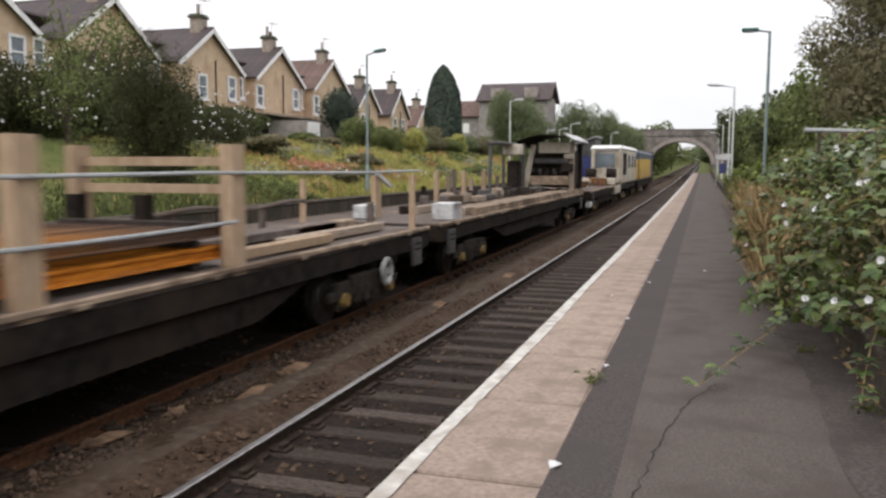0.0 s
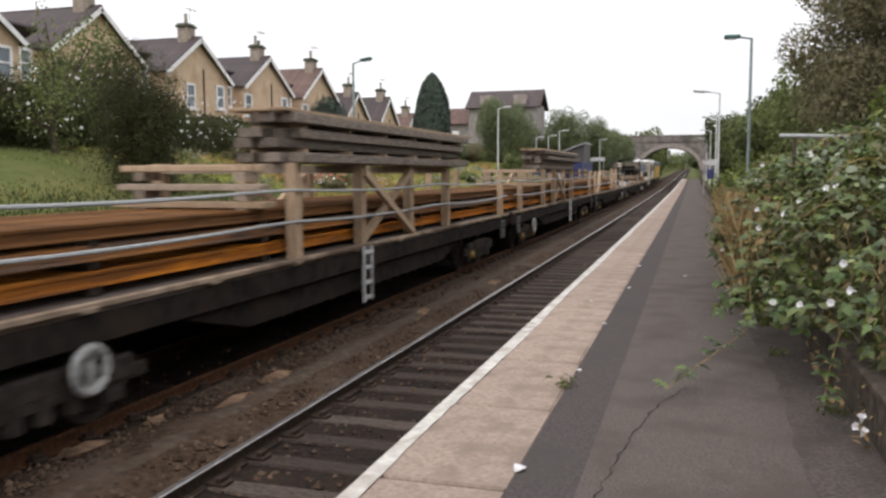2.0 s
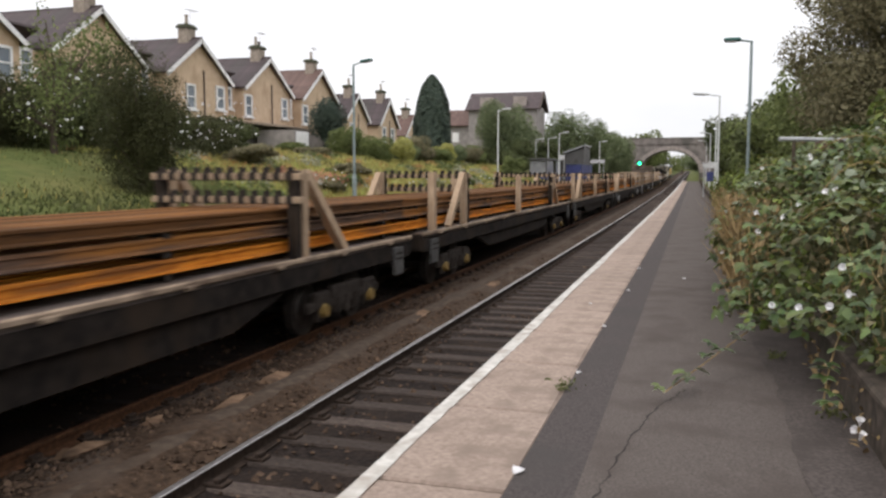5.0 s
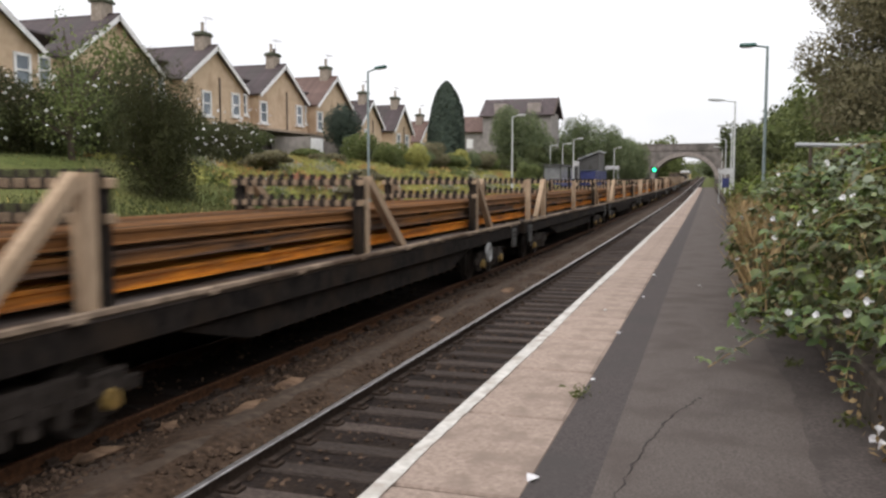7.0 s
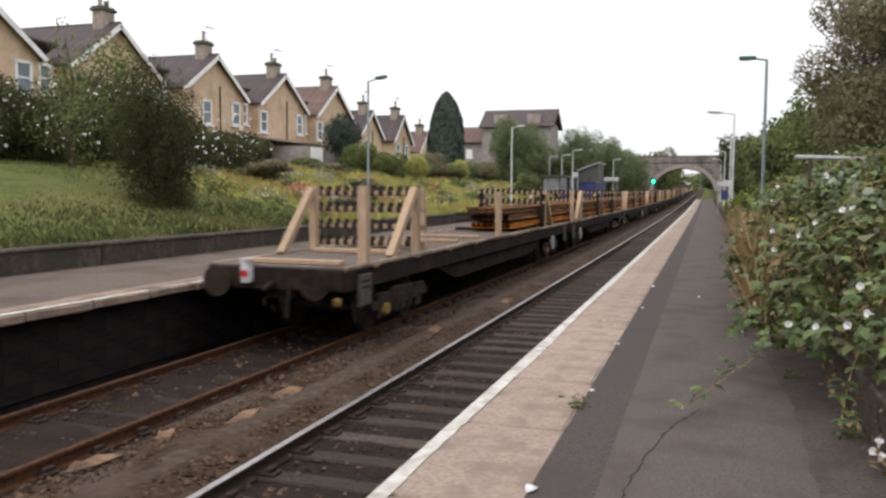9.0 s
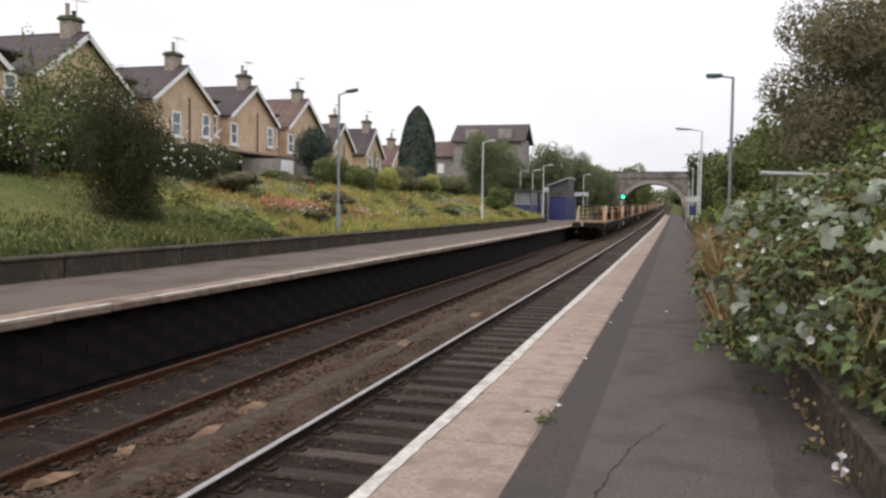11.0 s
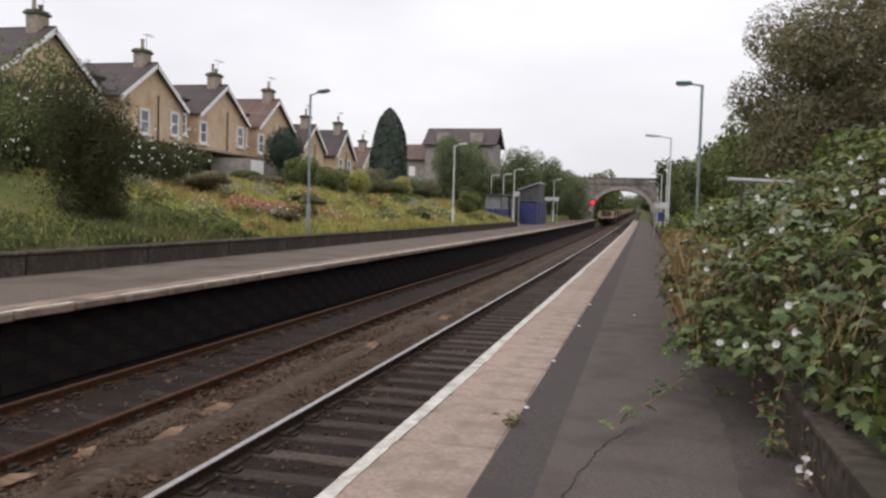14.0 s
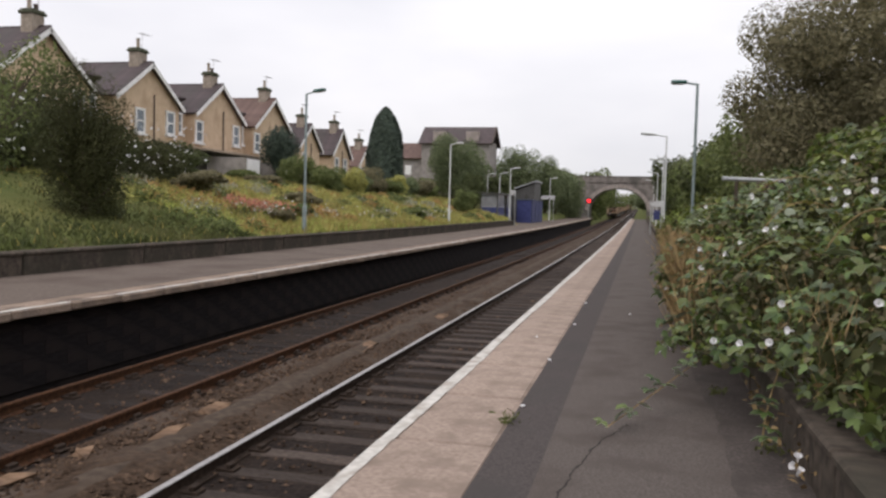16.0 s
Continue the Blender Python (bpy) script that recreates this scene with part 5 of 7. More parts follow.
def timber_stack(s, seed):
    """Pale timbers piled across the wagon in three tiers."""
    st = key_to(base("timber_stack", "stack of pale timbers piled across the wagon", "timbers", group="timber stacks on the train"), s)
    r = random.Random(seed)
    for row, z in enumerate((1.2, 1.44, 1.7)):
        for k in range(2):
            bm = bmesh.new()
            box(bm, r.uniform(-0.1, 0.05), -0.25 + k * 0.22, z, 2.45 - 0.2 * row, 0.16, 0.09, bevel=0.01)
            part("timber", bm, M_TIMBER if row != 1 else M_TIMBER_OLD, st)
            bm = bmesh.new()
            box(bm, -0.8 + 1.6 * k, -0.14, z - 0.11, 0.16, 0.4, 0.12)
            part("spacer", bm, M_TIMBER_OLD, st)
    return st


def ladder(s, parent):
    mid = s
    bm = bmesh.new()
    for sy in (-0.17, 0.17):
        box(bm, 1.3, mid + sy, -0.1, 0.04, 0.05, 0.95)
    for k in range(4):
        box(bm, 1.3, mid, -0.5 + k * 0.26, 0.08, 0.34, 0.05)
    part("steps", bm, M_WHITE_PLATE, parent, "pale side steps")


def cable(parent, y0, y1, z, sag=0.06):
    bm = bmesh.new()
    n = max(6, int((y1 - y0) / 0.9))
    tube(bm, [(1.24, y0 + (y1 - y0) * k / n, z - sag * abs(math.sin(math.pi * 3 * k / n))) for k in range(n + 1)], 0.022, 6)
    part("wire_rope", bm, M_STEEL_GREY, parent, "grey wire rope strung between stanchions")


def make_train():
    lab = "grimy flat wagon with pale timber stanchions and raking braces"
    for k in range(10):
        g = -1.35 + PITCH * k + 0.4
        mid = g + WAGON / 2
        wg = wagon_body(lab, mid, k)
        loc = lambda s: s - WAGON / 2
        if k <= 7:
            plain_posts(wg, loc(1.0), sides=(1.12,))
            goal_frame(wg, loc(3.6), loc(2.2), k > 0)
            if k in (1, 2):
                goal_frame(wg, loc(10.1), loc(11.9))
            else:
                plain_posts(wg, loc(10.4), 1.62)
            goal_frame(wg, loc(17.0), loc(18.5))
        if k == 8:
            for a in (1.7, 21.0):
                plain_posts(wg, loc(a))
            ladder(loc(10.1), wg)
        if k == 9:
            for a in (1.6, 20.8):
                plain_posts(wg, loc(a))
            ladder(loc(12.2), wg)
        if k >= 8:
            cable(wg, loc(0.2), loc(21.4), 1.4)
            cable(wg, loc(0.2), loc(21.4), 0.95)
        if k == 0:
            for a, w in ((0.4, 1.0), (3.0, 0.9), (4.6, 1.2), (6.9, 1.3), (8.9, 1.3)):
                bm = bmesh.new()
                box(bm, 0.1, loc(a), DECK + 0.045, 1.8, 0.16, 0.08, bevel=0.01)
                part("loose_batten", bm, M_TIMBER, wg, "pale loose batten on the deck")
            bm = bmesh.new()
            box(bm, -0.45, -WAGON / 2 - 0.12, DECK - 0.08, 0.17, 0.16, 0.4, bevel=0.02)
            part("tail_lamp", bm, M_WHITE_PLATE, wg, "white tail lamp box")
            bm = bmesh.new()
            rod(bm, (-0.45, -WAGON / 2 - 0.2, DECK - 0.12), (-0.45, -WAGON / 2 - 0.23, DECK - 0.12), 0.06, 0.06, 12)
            part("tail_lamp_lens", bm, M_RED_PLATE, wg, "red tail lamp lens")
            bm = bmesh.new()
            box(bm, 1.12, -WAGON / 2 - 0.06, -0.14, 0.13, 0.1, 0.13, bevel=0.02)
            part("bracket", bm, M_AXLE, wg, "yellow bracket")
        s0 = g - 0.4 if k else 11.4
        rail_load(s0, g + PITCH - 0.41, k)
    tall_stack(205.9, 215.6)
    tall_stack(185.3, 195.0)
    timber_stack(205.6, 3)
    timber_stack(185.0, 4)
    # wagon with the rail ends, loose beams and white box
    g = -0.95 + PITCH * 10
    wg = wagon_body("flat wagon half empty with loose beams and posts", g + WAGON / 2, 21)
    loc = lambda s: s - g - WAGON / 2
    plain_posts(wg, loc(223.7))
    goal_frame(wg, loc(226.4), loc(225.0))
    for s in (233.9, 237.1):
        for sx in (-1.12, 1.12):
            timber(wg, (sx, loc(s), DECK - 0.1), (sx, loc(s), 1.86), 0.17, 0.27)
    for sx in (-1.0, 0.0):
        timber(wg, (sx, loc(236.9), DECK + 0.2), (sx, loc(236.9), 1.25), 0.16, 0.2, "clamp_post", M_UNDER)
    for z in (1.33, 1.66):
        timber(wg, (-1.2, loc(237.1), z), (1.2, loc(237.1), z), 0.09, 0.11, "cross_beam")
    cable(wg, loc(222.5), loc(243.6), 1.53, 0.02)
    cable(wg, loc(222.5), loc(237), 0.95, 0.03)
    rail_load(222.2, 237.2, 40, 3.6)
    for s0, s1, x, w, m in ((237.5, 240.1, 0.95, 0.16, M_TIMBER), (239.0, 242.8, 0.7, 0.2, M_TIMBER_OLD), (238.2, 242.5, -0.3, 0.5, M_DECK), (241.0, 243.4, -0.2, 0.3, M_DECK_EDGE)):
        bm = bmesh.new()
        box(bm, x, loc((s0 + s1) / 2), DECK + 0.1, w, s1 - s0, 0.14, bevel=0.015)
        part("loose_beam", bm, m, wg, "loose beam lying on the deck")
    bm = bmesh.new()
    tube(bm, [(-1.05, loc(s), DECK + 0.5 + 0.05 * math.sin(s * 2)) for s in np.linspace(237.3, 243.2, 14)], 0.035, 6)
    part("pipe", bm, M_DECK, wg, "grey pipe along the deck")
    for s, sx, top, w in ((238.4, -1.1, 0.72, 0.06), (241.6, -1.1, 0.9, 0.09), (243.2, -1.1, 1.35, 0.09), (243.5, 1.1, 1.45, 0.1), (242.6, 0.6, 0.95, 0.1)):
        timber(wg, (sx, loc(s), DECK), (sx, loc(s), top), 0.1, w, "short_post", M_TIMBER if top > 1.32 else M_DECK)
        # machine wagon
    g = -0.95 + PITCH * 11
    wg = wagon_body("flat wagon carrying rail beams and a gantry machine", g + WAGON / 2, 22)
    loc = lambda s: s - g - WAGON / 2
    bm = bmesh.new()
    box(bm, 0.9, loc(246.4), DECK + 0.2, 0.5, 0.7, 0.38, bevel=0.015)
    part("white_box", bm, M_WHITE_PLATE, wg, "white equipment box")
    for x, m in ((-0.8, M_UNDER), (-0.45, M_TIMBER_OLD), (0.1, M_UNDER), (0.5, M_DECK_EDGE), (0.8, M_TIMBER_OLD), (1.1, M_DECK_EDGE)):
        bm = bmesh.new()
        box(bm, x, loc(257.5), DECK + 0.1, 0.16, 19, 0.2, bevel=0.01)
        part("beam", bm, m, wg, "long rail beam")
    r = random.Random(8)
    for k in range(22):
        bm = bmesh.new()
        y, x = r.uniform(248.5, 262), r.uniform(-1.1, 0.3)
        box(bm, x, loc(y), DECK + 0.28, r.uniform(0.2, 0.5), r.uniform(0.3, 0.9), r.uniform(0.15, 0.4), Euler((0, 0, r.uniform(-0.3, 0.3))).to_matrix(), bevel=0.02)
        part("rail_fitting", bm, r.choice((M_BOGIE, M_TIMBER_OLD, M_GREY_PLATE, M_DECK)), wg, "grimy steel fitting on the deck")
    for s, sx, top, w, m in ((246.56, -0.9, 1.4, 0.34, M_TIMBER), (249.63, -1.1, 1.34, 0.1, M_DECK), (251.78, -1.1, 1.47, 0.17, M_TIMBER), (253.0, -1.1, 1.35, 0.1, M_TIMBER_OLD), (253.6, -1.1, 1.53, 0.14, M_DECK), (252.3, -0.4, 1.48, 0.2, M_TIMBER), (257.3, -1.1, 1.45, 0.24, M_TIMBER), (250.6, -1.1, 1.05, 0.12, M_UNDER), (255.6, -1.1, 1.2, 0.12, M_TIMBER_OLD), (259.4, -1.1, 1.25, 0.14, M_DECK)):
        timber(wg, (sx, loc(s), DECK), (sx, loc(s), top), 0.11, w, "short_post", m)
    timber(wg, (-0.82, loc(246.35), 1.46), (-0.82, loc(247.3), 1.12), 0.07, 0.09, "white_stick", M_WHITE_PLATE)
    bm = bmesh.new()
    box(bm, -1.0, loc(246.1), DECK + 0.17, 0.3, 0.75, 0.32, bevel=0.02)
    part("pale_block", bm, M_WHITE_PLATE, wg, "pale grubby block")
    # machine with a raking leg and curved canopy over a dark engine
    mc = key_to(base("gantry_machine", "grimy cream and dark grey gantry machine with a curved canopy", "machine"), 265.0)
    timber(mc, (-0.95, -1.2, DECK + 0.3), (-0.62, -1.0, 2.55), 0.16, 0.2, "raking_leg", M_CREAM)
    for sx, sy, m in ((1.05, -0.9, M_TIMBER_OLD), (1.05, 1.5, M_BOGIE), (-1.1, 1.5, M_BOGIE), (-1.15, -0.8, M_GREY_PLATE)):
        timber(mc, (sx, sy, DECK), (sx, sy, 2.65), 0.2, 0.26, "leg", m)
    for x, z, w, h, m, nm in ((0.33, 2.42, 1.35, 0.46, M_CREAM, "panel"), (0.2, 1.85, 1.5, 0.2, M_GREY_PLATE, "crossbar"), (0.1, 1.0, 1.7, 0.4, M_DECK_EDGE, "counterweight"), (0.9, 1.55, 0.5, 0.36, M_BOGIE, "gearbox"), (0.95, 2.05, 0.42, 0.2, M_CREAM, "panel")):
        bm = bmesh.new()
        box(bm, x, -1.12, z, w, 0.22, h, bevel=0.03)
        part(nm, bm, m, mc)
    bm = bmesh.new()
    box(bm, 0.05, 0.6, 1.5, 1.9, 2.6, 1.6, bevel=0.12)
    part("engine_body", bm, M_BOGIE, mc, "dark engine housing")
    for k in range(5):
        bm = bmesh.new()
        rod(bm, (-0.7 + 0.32 * k, -0.72, 1.45), (-0.62 + 0.32 * k, -0.98, 1.3), 0.1, 0.08, 10)
        part("hose_drum", bm, M_GREY_PLATE if k % 2 else M_BOGIE, mc)
    bm = bmesh.new()
    prev = None
    for k in range(11):
        a = math.pi * (0.86 - 0.62 * k / 10)
        row = [bm.verts.new((0.15 + 1.6 * math.cos(a), yy, 2.15 + 0.8 * math.sin(a))) for yy in (-2.2, 2.0)]
        if prev:
            bm.faces.new((prev[0], prev[1], row[1], row[0]))
        prev = row
    bmesh.ops.solidify(bm, geom=bm.faces[:], thickness=0.07)
    part("canopy", bm, M_UNDER, mc, "dark curved canopy")
    bm = bmesh.new()
    box(bm, 1.12, -0.2, 2.84, 0.62, 4.0, 0.06, Euler((0, radians(30), 0)).to_matrix(), bevel=0.02)
    part("canopy_flap", bm, M_WHITE_PLATE, mc, "whitish canopy flap")
    # smaller winch frame beside it
    for (sx, sy), tilt in (((-1.2, -6.5), 0.25), ((-1.2, -4.2), 0.0), ((-0.5, -3.6), 0.0)):
        timber(mc, (sx, sy, DECK), (sx, sy + tilt, 2.5), 0.1, 0.18, "winch_leg", M_GREY_PLATE)
    bm = bmesh.new()
    box(bm, -1.05, -4.9, 2.5, 0.5, 3.0, 0.12, bevel=0.03)
    part("winch_roof", bm, M_GREY_PLATE, mc)
    bm = bmesh.new()
    box(bm, -0.85, -3.9, 2.28, 0.7, 0.9, 0.42, bevel=0.04)
    part("winch_box", bm, M_CREAM, mc)
    bm = bmesh.new()
    box(bm, -0.95, -3.3, 1.3, 0.5, 0.6, 1.1, bevel=0.05)
    part("winch_motor", bm, M_BOGIE, mc)
    # low wagon and cream crew vehicle
    wg = wagon_body("flat wagon with rusty fittings and pale frames behind the cream vehicle", 276.9, 23, 15.5)
    r = random.Random(5)
    for k in range(16):
        bm = bmesh.new()
        box(bm, r.uniform(-0.9, 0.9), r.uniform(-6, 6.5), DECK + 0.25, r.uniform(0.4, 1.0), r.uniform(0.4, 1.2), r.uniform(0.25, 0.55), Euler((0, 0, r.uniform(-0.3, 0.3))).to_matrix(), bevel=0.03)
        part("deck_fitting", bm, (M_RUST_DARK, M_CREAM, M_BOGIE, M_DECK_EDGE)[k % 4], wg, "grimy fitting on the deck")
    for sx in (-0.55, 0.75):
        bm = bmesh.new()
        rod(bm, (sx - 0.3, 6.2, 1.05), (sx + 0.3, 6.2, 1.05), 0.42, 0.42, 16)
        part("cable_drum", bm, M_UNDER, wg, "dark cable drum")
    bm = bmesh.new()
    box(bm, 1.0, 5.2, 0.12, 0.6, 3.6, 0.5, bevel=0.05)
    part("pale_box", bm, M_CREAM, wg, "cream side box")
    bm = bmesh.new()
    rod(bm, (1.2, -8.3, -0.25), (1.2, -7.9, -0.25), 0.15, 0.15, 14)
    part("buffer", bm, M_WHITE_PLATE, wg, "whitish buffer")
    cv = key_to(base("crew_vehicle", "cream crew vehicle with white rounded roof and large rear window", "rail vehicle"), 291.7)
    bm = bmesh.new()
    box(bm, 0.15, 0, 1.55, 2.1, 12.2, 2.3, bevel=0.1)
    part("body", bm, M_CREAM, cv)
    bm = bmesh.new()
    box(bm, 0.15, 0, 2.82, 2.25, 12.6, 0.42, bevel=0.19)
    part("roof", bm, M_BARGE, cv, "white rounded roof")
    for x, y, z, wx, wy, h in ((0.05, -6.12, 2.0, 1.3, 0.05, 0.95), (1.21, -4.2, 1.75, 0.05, 2.4, 1.5), (1.21, -0.6, 1.95, 0.05, 1.6, 0.9), (1.21, 2.2, 1.95, 0.05, 1.6, 0.9), (1.21, 4.8, 1.95, 0.05, 1.4, 0.9)):
        bm = bmesh.new()
        box(bm, x, y, z, wx, wy, h, bevel=0.02)
        part("window", bm, M_GLASS if y != -4.2 else M_UNDER, cv)
    for sx in (-0.75, 1.08):
        bm = bmesh.new()
        box(bm, sx, -6.35, 1.7, 0.16, 0.22, 2.3, bevel=0.03)
        part("corner_post", bm, M_CREAM, cv)
    bm = bmesh.new()
    box(bm, 0, 0, 0.2, 2.3, 12.2, 0.4)
    part("underframe", bm, M_UNDER, cv)
    for sy in (-4.2, 4.2):
        add_bogie(cv, sy, 7)
    lc = key_to(base("locomotive", "grimy yellow and blue diesel locomotive", "locomotive"), 309.3)
    bm = bmesh.new()
    box(bm, 0, 0, 1.55, 2.6, 19.5, 2.7, bevel=0.2)
    part("body", bm, M_LOCO_BLUE, lc)
    bm = bmesh.new()
    box(bm, 0, -9.72, 1.3, 2.5, 0.14, 1.7, bevel=0.06)
    box(bm, 1.31, -2.0, 1.35, 0.03, 15.0, 1.7)
    part("yellow_end", bm, M_YELLOW, lc, "warning yellow end and side")
    bm = bmesh.new()
    box(bm, 0, -9.74, 2.4, 2.1, 0.1, 0.5, bevel=0.03)
    part("windscreen", bm, M_GLASS, lc)
    bm = bmesh.new()
    box(bm, 0, 0, 0.0, 2.4, 18, 0.5)
    part("underframe", bm, M_UNDER, lc)
    for sy in (-6.5, 6.5):
        add_bogie(lc, sy, 8)


make_train()

# ---- plants ----
def blades(name, roots, heights, rng, material, wide=1.0):
    """Grass blades as thin bent triangles."""
    n = len(roots)
    a = rng.uniform(0, 6.283, n)
    side = np.stack([np.cos(a), np.sin(a), np.zeros(n)], 1) * (0.02 + 0.06 * heights[:, None]) * wide
    lean = np.stack([rng.normal(0, 0.35, n), rng.normal(0, 0.35, n), np.ones(n)], 1) * heights[:, None]
    pts = np.stack([roots - side, roots + side, roots + lean], 1)
    me = bpy.data.meshes.new(name)
    me.vertices.add(n * 3)
    me.vertices.foreach_set("co", pts.reshape(-1))
    me.loops.add(n * 3)
    me.loops.foreach_set("vertex_index", np.arange(n * 3, dtype=np.int32))
    me.polygons.add(n)
    me.polygons.foreach_set("loop_start", (np.arange(n) * 3).astype(np.int32))
    me.update(calc_edges=True)
    me.materials.append(material)
    return new(name, me)


def leaflets(centres, normals, ahead, size, rng, count=3, lower=False, wide=0.3):
    """Vertices and faces of compound leaves: count leaflets spread fan-wise round each centre; lower gives a second sheet just beneath."""
    n = len(centres)
    nr = normals / (np.linalg.norm(normals, axis=1, keepdims=True) + 1e-9)
    u0 = ahead - nr * (ahead * nr).sum(1, keepdims=True)
    u0 /= np.linalg.norm(u0, axis=1, keepdims=True) + 1e-9
    v0 = np.cross(nr, u0)
    out = []
    for k in range(count):
        ang = ((k + 1) // 2) * (1 if k % 2 else -1) * (1.25 if count <= 3 else 1.0) + rng.normal(0, 0.15, n)
        c, si = np.cos(ang)[:, None], np.sin(ang)[:, None]
        u, v = u0 * c + v0 * si, v0 * c - u0 * si
        w = nr + u * rng.normal(0, 0.28, (n, 1)) + v * rng.normal(0, 0.28, (n, 1))
        ln = (size * rng.uniform(0.75, 1.15, n))[:, None]
        root = centres + u * 0.001
        q = [root, root + u * ln * 0.3 - v * ln * wide + w * ln * 0.07, root + u * ln * 0.68 - v * ln * wide * 0.85 + w * ln * 0.04, root + u * ln - w * ln * 0.16,
             root + u * ln * 0.68 + v * ln * wide * 0.85 + w * ln * 0.04, root + u * ln * 0.3 + v * ln * wide + w * ln * 0.07, root + u * ln * 0.45 - w * ln * 0.03]
        pts = np.stack(q, 1)
        out.append(pts - w[:, None] * 0.003 if lower else pts)
    return np.concatenate(out), np.array([[0, 1, 6], [1, 2, 6], [2, 3, 6], [3, 4, 6], [4, 5, 6], [5, 0, 6]])


def leaf_mesh(name, pts, faces, material, parent=None, weld=False):
    n, k = pts.shape[:2]
    all_faces = (faces[None] + (np.arange(n) * k)[:, None, None]).reshape(-1, 3)
    me = bpy.data.meshes.new(name)
    me.vertices.add(n * k)
    me.vertices.foreach_set("co", pts.reshape(-1))
    me.loops.add(all_faces.size)
    me.loops.foreach_set("vertex_index", all_faces.reshape(-1).astype(np.int32))
    me.polygons.add(len(all_faces))
    me.polygons.foreach_set("loop_start", (np.arange(len(all_faces)) * 3).astype(np.int32))
    me.polygons.foreach_set("use_smooth", np.ones(len(all_faces), dtype=bool))
    me.update(calc_edges=True)
    me.materials.append(material)
    if weld:
        bm = bmesh.new()
        bm.from_mesh(me)
        bmesh.ops.remove_doubles(bm, verts=bm.verts, dist=0.004)
        bm.to_mesh(me)
        bm.free()
    ob = new(name, me)
    ob.parent = parent
    return ob


def clear_of(p, lumps, depth=1.0):
    """Which of the points lie outside all the lumps, shrunk to depth."""
    ok = np.ones(len(p), bool)
    for x, y, z, rx, ry, rz in lumps:
        ok &= (((p - (x, y, z)) / (rx * depth, ry * depth, rz * depth)) ** 2).sum(1) > 1
    return ok


SPRIGS = []


def grow():
    # brambles along the back of the near platform
    rng = np.random.default_rng(11)
    br = base("bramble_thicket", "dense bramble thicket with white flowers overhanging the platform", "bramble", (0, 0, 0))
    lumps = []
    for y in np.arange(5.0, 44, 0.5):
        lift = rise(y)
        front = np.interp(y, (5.0, 5.5, 7, 8.5, 10, 14, 20, 44), (3.6, 3.45, 3.2, 2.95, 2.85, 2.9, 3.05, 3.2))
        drop = np.interp(y, (5, 8, 12), (0.3, 0.25, 0.0))
        for dx, z0, z1, r0, r1 in ((0.0, 0.62, 0.98, 0.38, 0.6), (0.35, 0.95, 1.35, 0.45, 0.7), (1.1, 1.25, 1.75, 0.55, 0.85), (2.1, 1.55, 2.2, 0.75, 1.05)):
            lumps.append((front + dx + rng.uniform(-0.28, 0.42) + 0.16 * math.sin(y * 2.1 + dx * 3), y + rng.uniform(-0.2, 0.2), lift - drop * min(dx, 1) + rng.uniform(z0, z1), rng.uniform(r0, r1), rng.uniform(r0, r1), rng.uniform(r0, r1) * 0.8))
    for y in np.arange(3.0, 5.6, 0.25):
        for x in (3.75, 4.3, 5.0, 5.8):
            lumps.append((x + rng.uniform(-0.15, 0.15), y, ground(x, y) + rng.uniform(0.05, 0.25), rng.uniform(0.26, 0.45), 0.35, rng.uniform(0.2, 0.35)))
    for x, y, z, r in ((2.72, 7.2, 0.52, 0.28), (2.3, 8.1, 0.46, 0.2), (2.26, 8.7, 0.42, 0.2), (2.42, 7.5, 0.42, 0.2), (2.12, 8.4, 0.36, 0.13), (2.56, 7.9, 0.5, 0.26), (2.46, 8.4, 0.55, 0.24), (2.6, 8.8, 0.66, 0.3), (2.62, 9.4, 0.7, 0.3), (2.85, 6.7, 0.62, 0.28), (3.12, 6.1, 0.4, 0.24), (3.18, 5.7, 0.38, 0.24), (3.3, 5.3, 0.45, 0.28), (3.1, 6.5, 0.5, 0.25)):
        lumps.append((x, y, z, r, r * 1.2, r * 0.6))
    near = [b for b in lumps if b[1] < 16]
    p, d = blobs(rng, near, 30000)
    keep = ~((p[:, 2] < 0.36) & (p[:, 1] < 8.0) & (p[:, 0] < 2.9)) & (p[:, 2] > 0.12) & clear_of(p, near, 0.8)
    p, d = p[keep], d[keep]
    flakes("near_leaves", p, d, rng.uniform(0.02, 0.05, len(p)), rng, M_LEAF_NEAR, br, 1.6, True)
    p, d = blobs(rng, near, 17000)
    keep = ~((p[:, 2] < 0.34) & (p[:, 1] < 8.0) & (p[:, 0] < 2.9)) & (p[:, 2] > 0.12) & clear_of(p, near, 0.88)
    p, d = p[keep] + np.array([-0.02, -0.02, 0.03]), d[keep]
    up = d * 0.45 + rng.normal(0, 0.25, d.shape) + np.array([-0.1, -0.1, 0.9])
    ahead = d * [1, 1, 0.3] + rng.normal(0, 0.4, d.shape) + np.array([-0.5, -0.3, -0.25])
    far_off = p[:, 1] > 11
    for sel, sz in ((~far_off, (0.06, 0.115)), (far_off, (0.08, 0.15))):
        pts, fc = leaflets(p[sel], up[sel], ahead[sel], rng.uniform(*sz, sel.sum()), rng, 3)
        leaf_mesh("bramble_leaves", pts, fc, M_LEAF_BRAMBLE, br)
    far = [b for b in lumps if b[1] >= 15]
    p, d = blobs(rng, far, 16000)
    flakes("coarse_leaves", p, d, rng.uniform(0.08, 0.16, len(p)), rng, M_LEAF_NEAR, br, 1.35)
    # paler leaves on upward sides only: highlights put into the leaf colour
    p, d = blobs(rng, near, 7000)
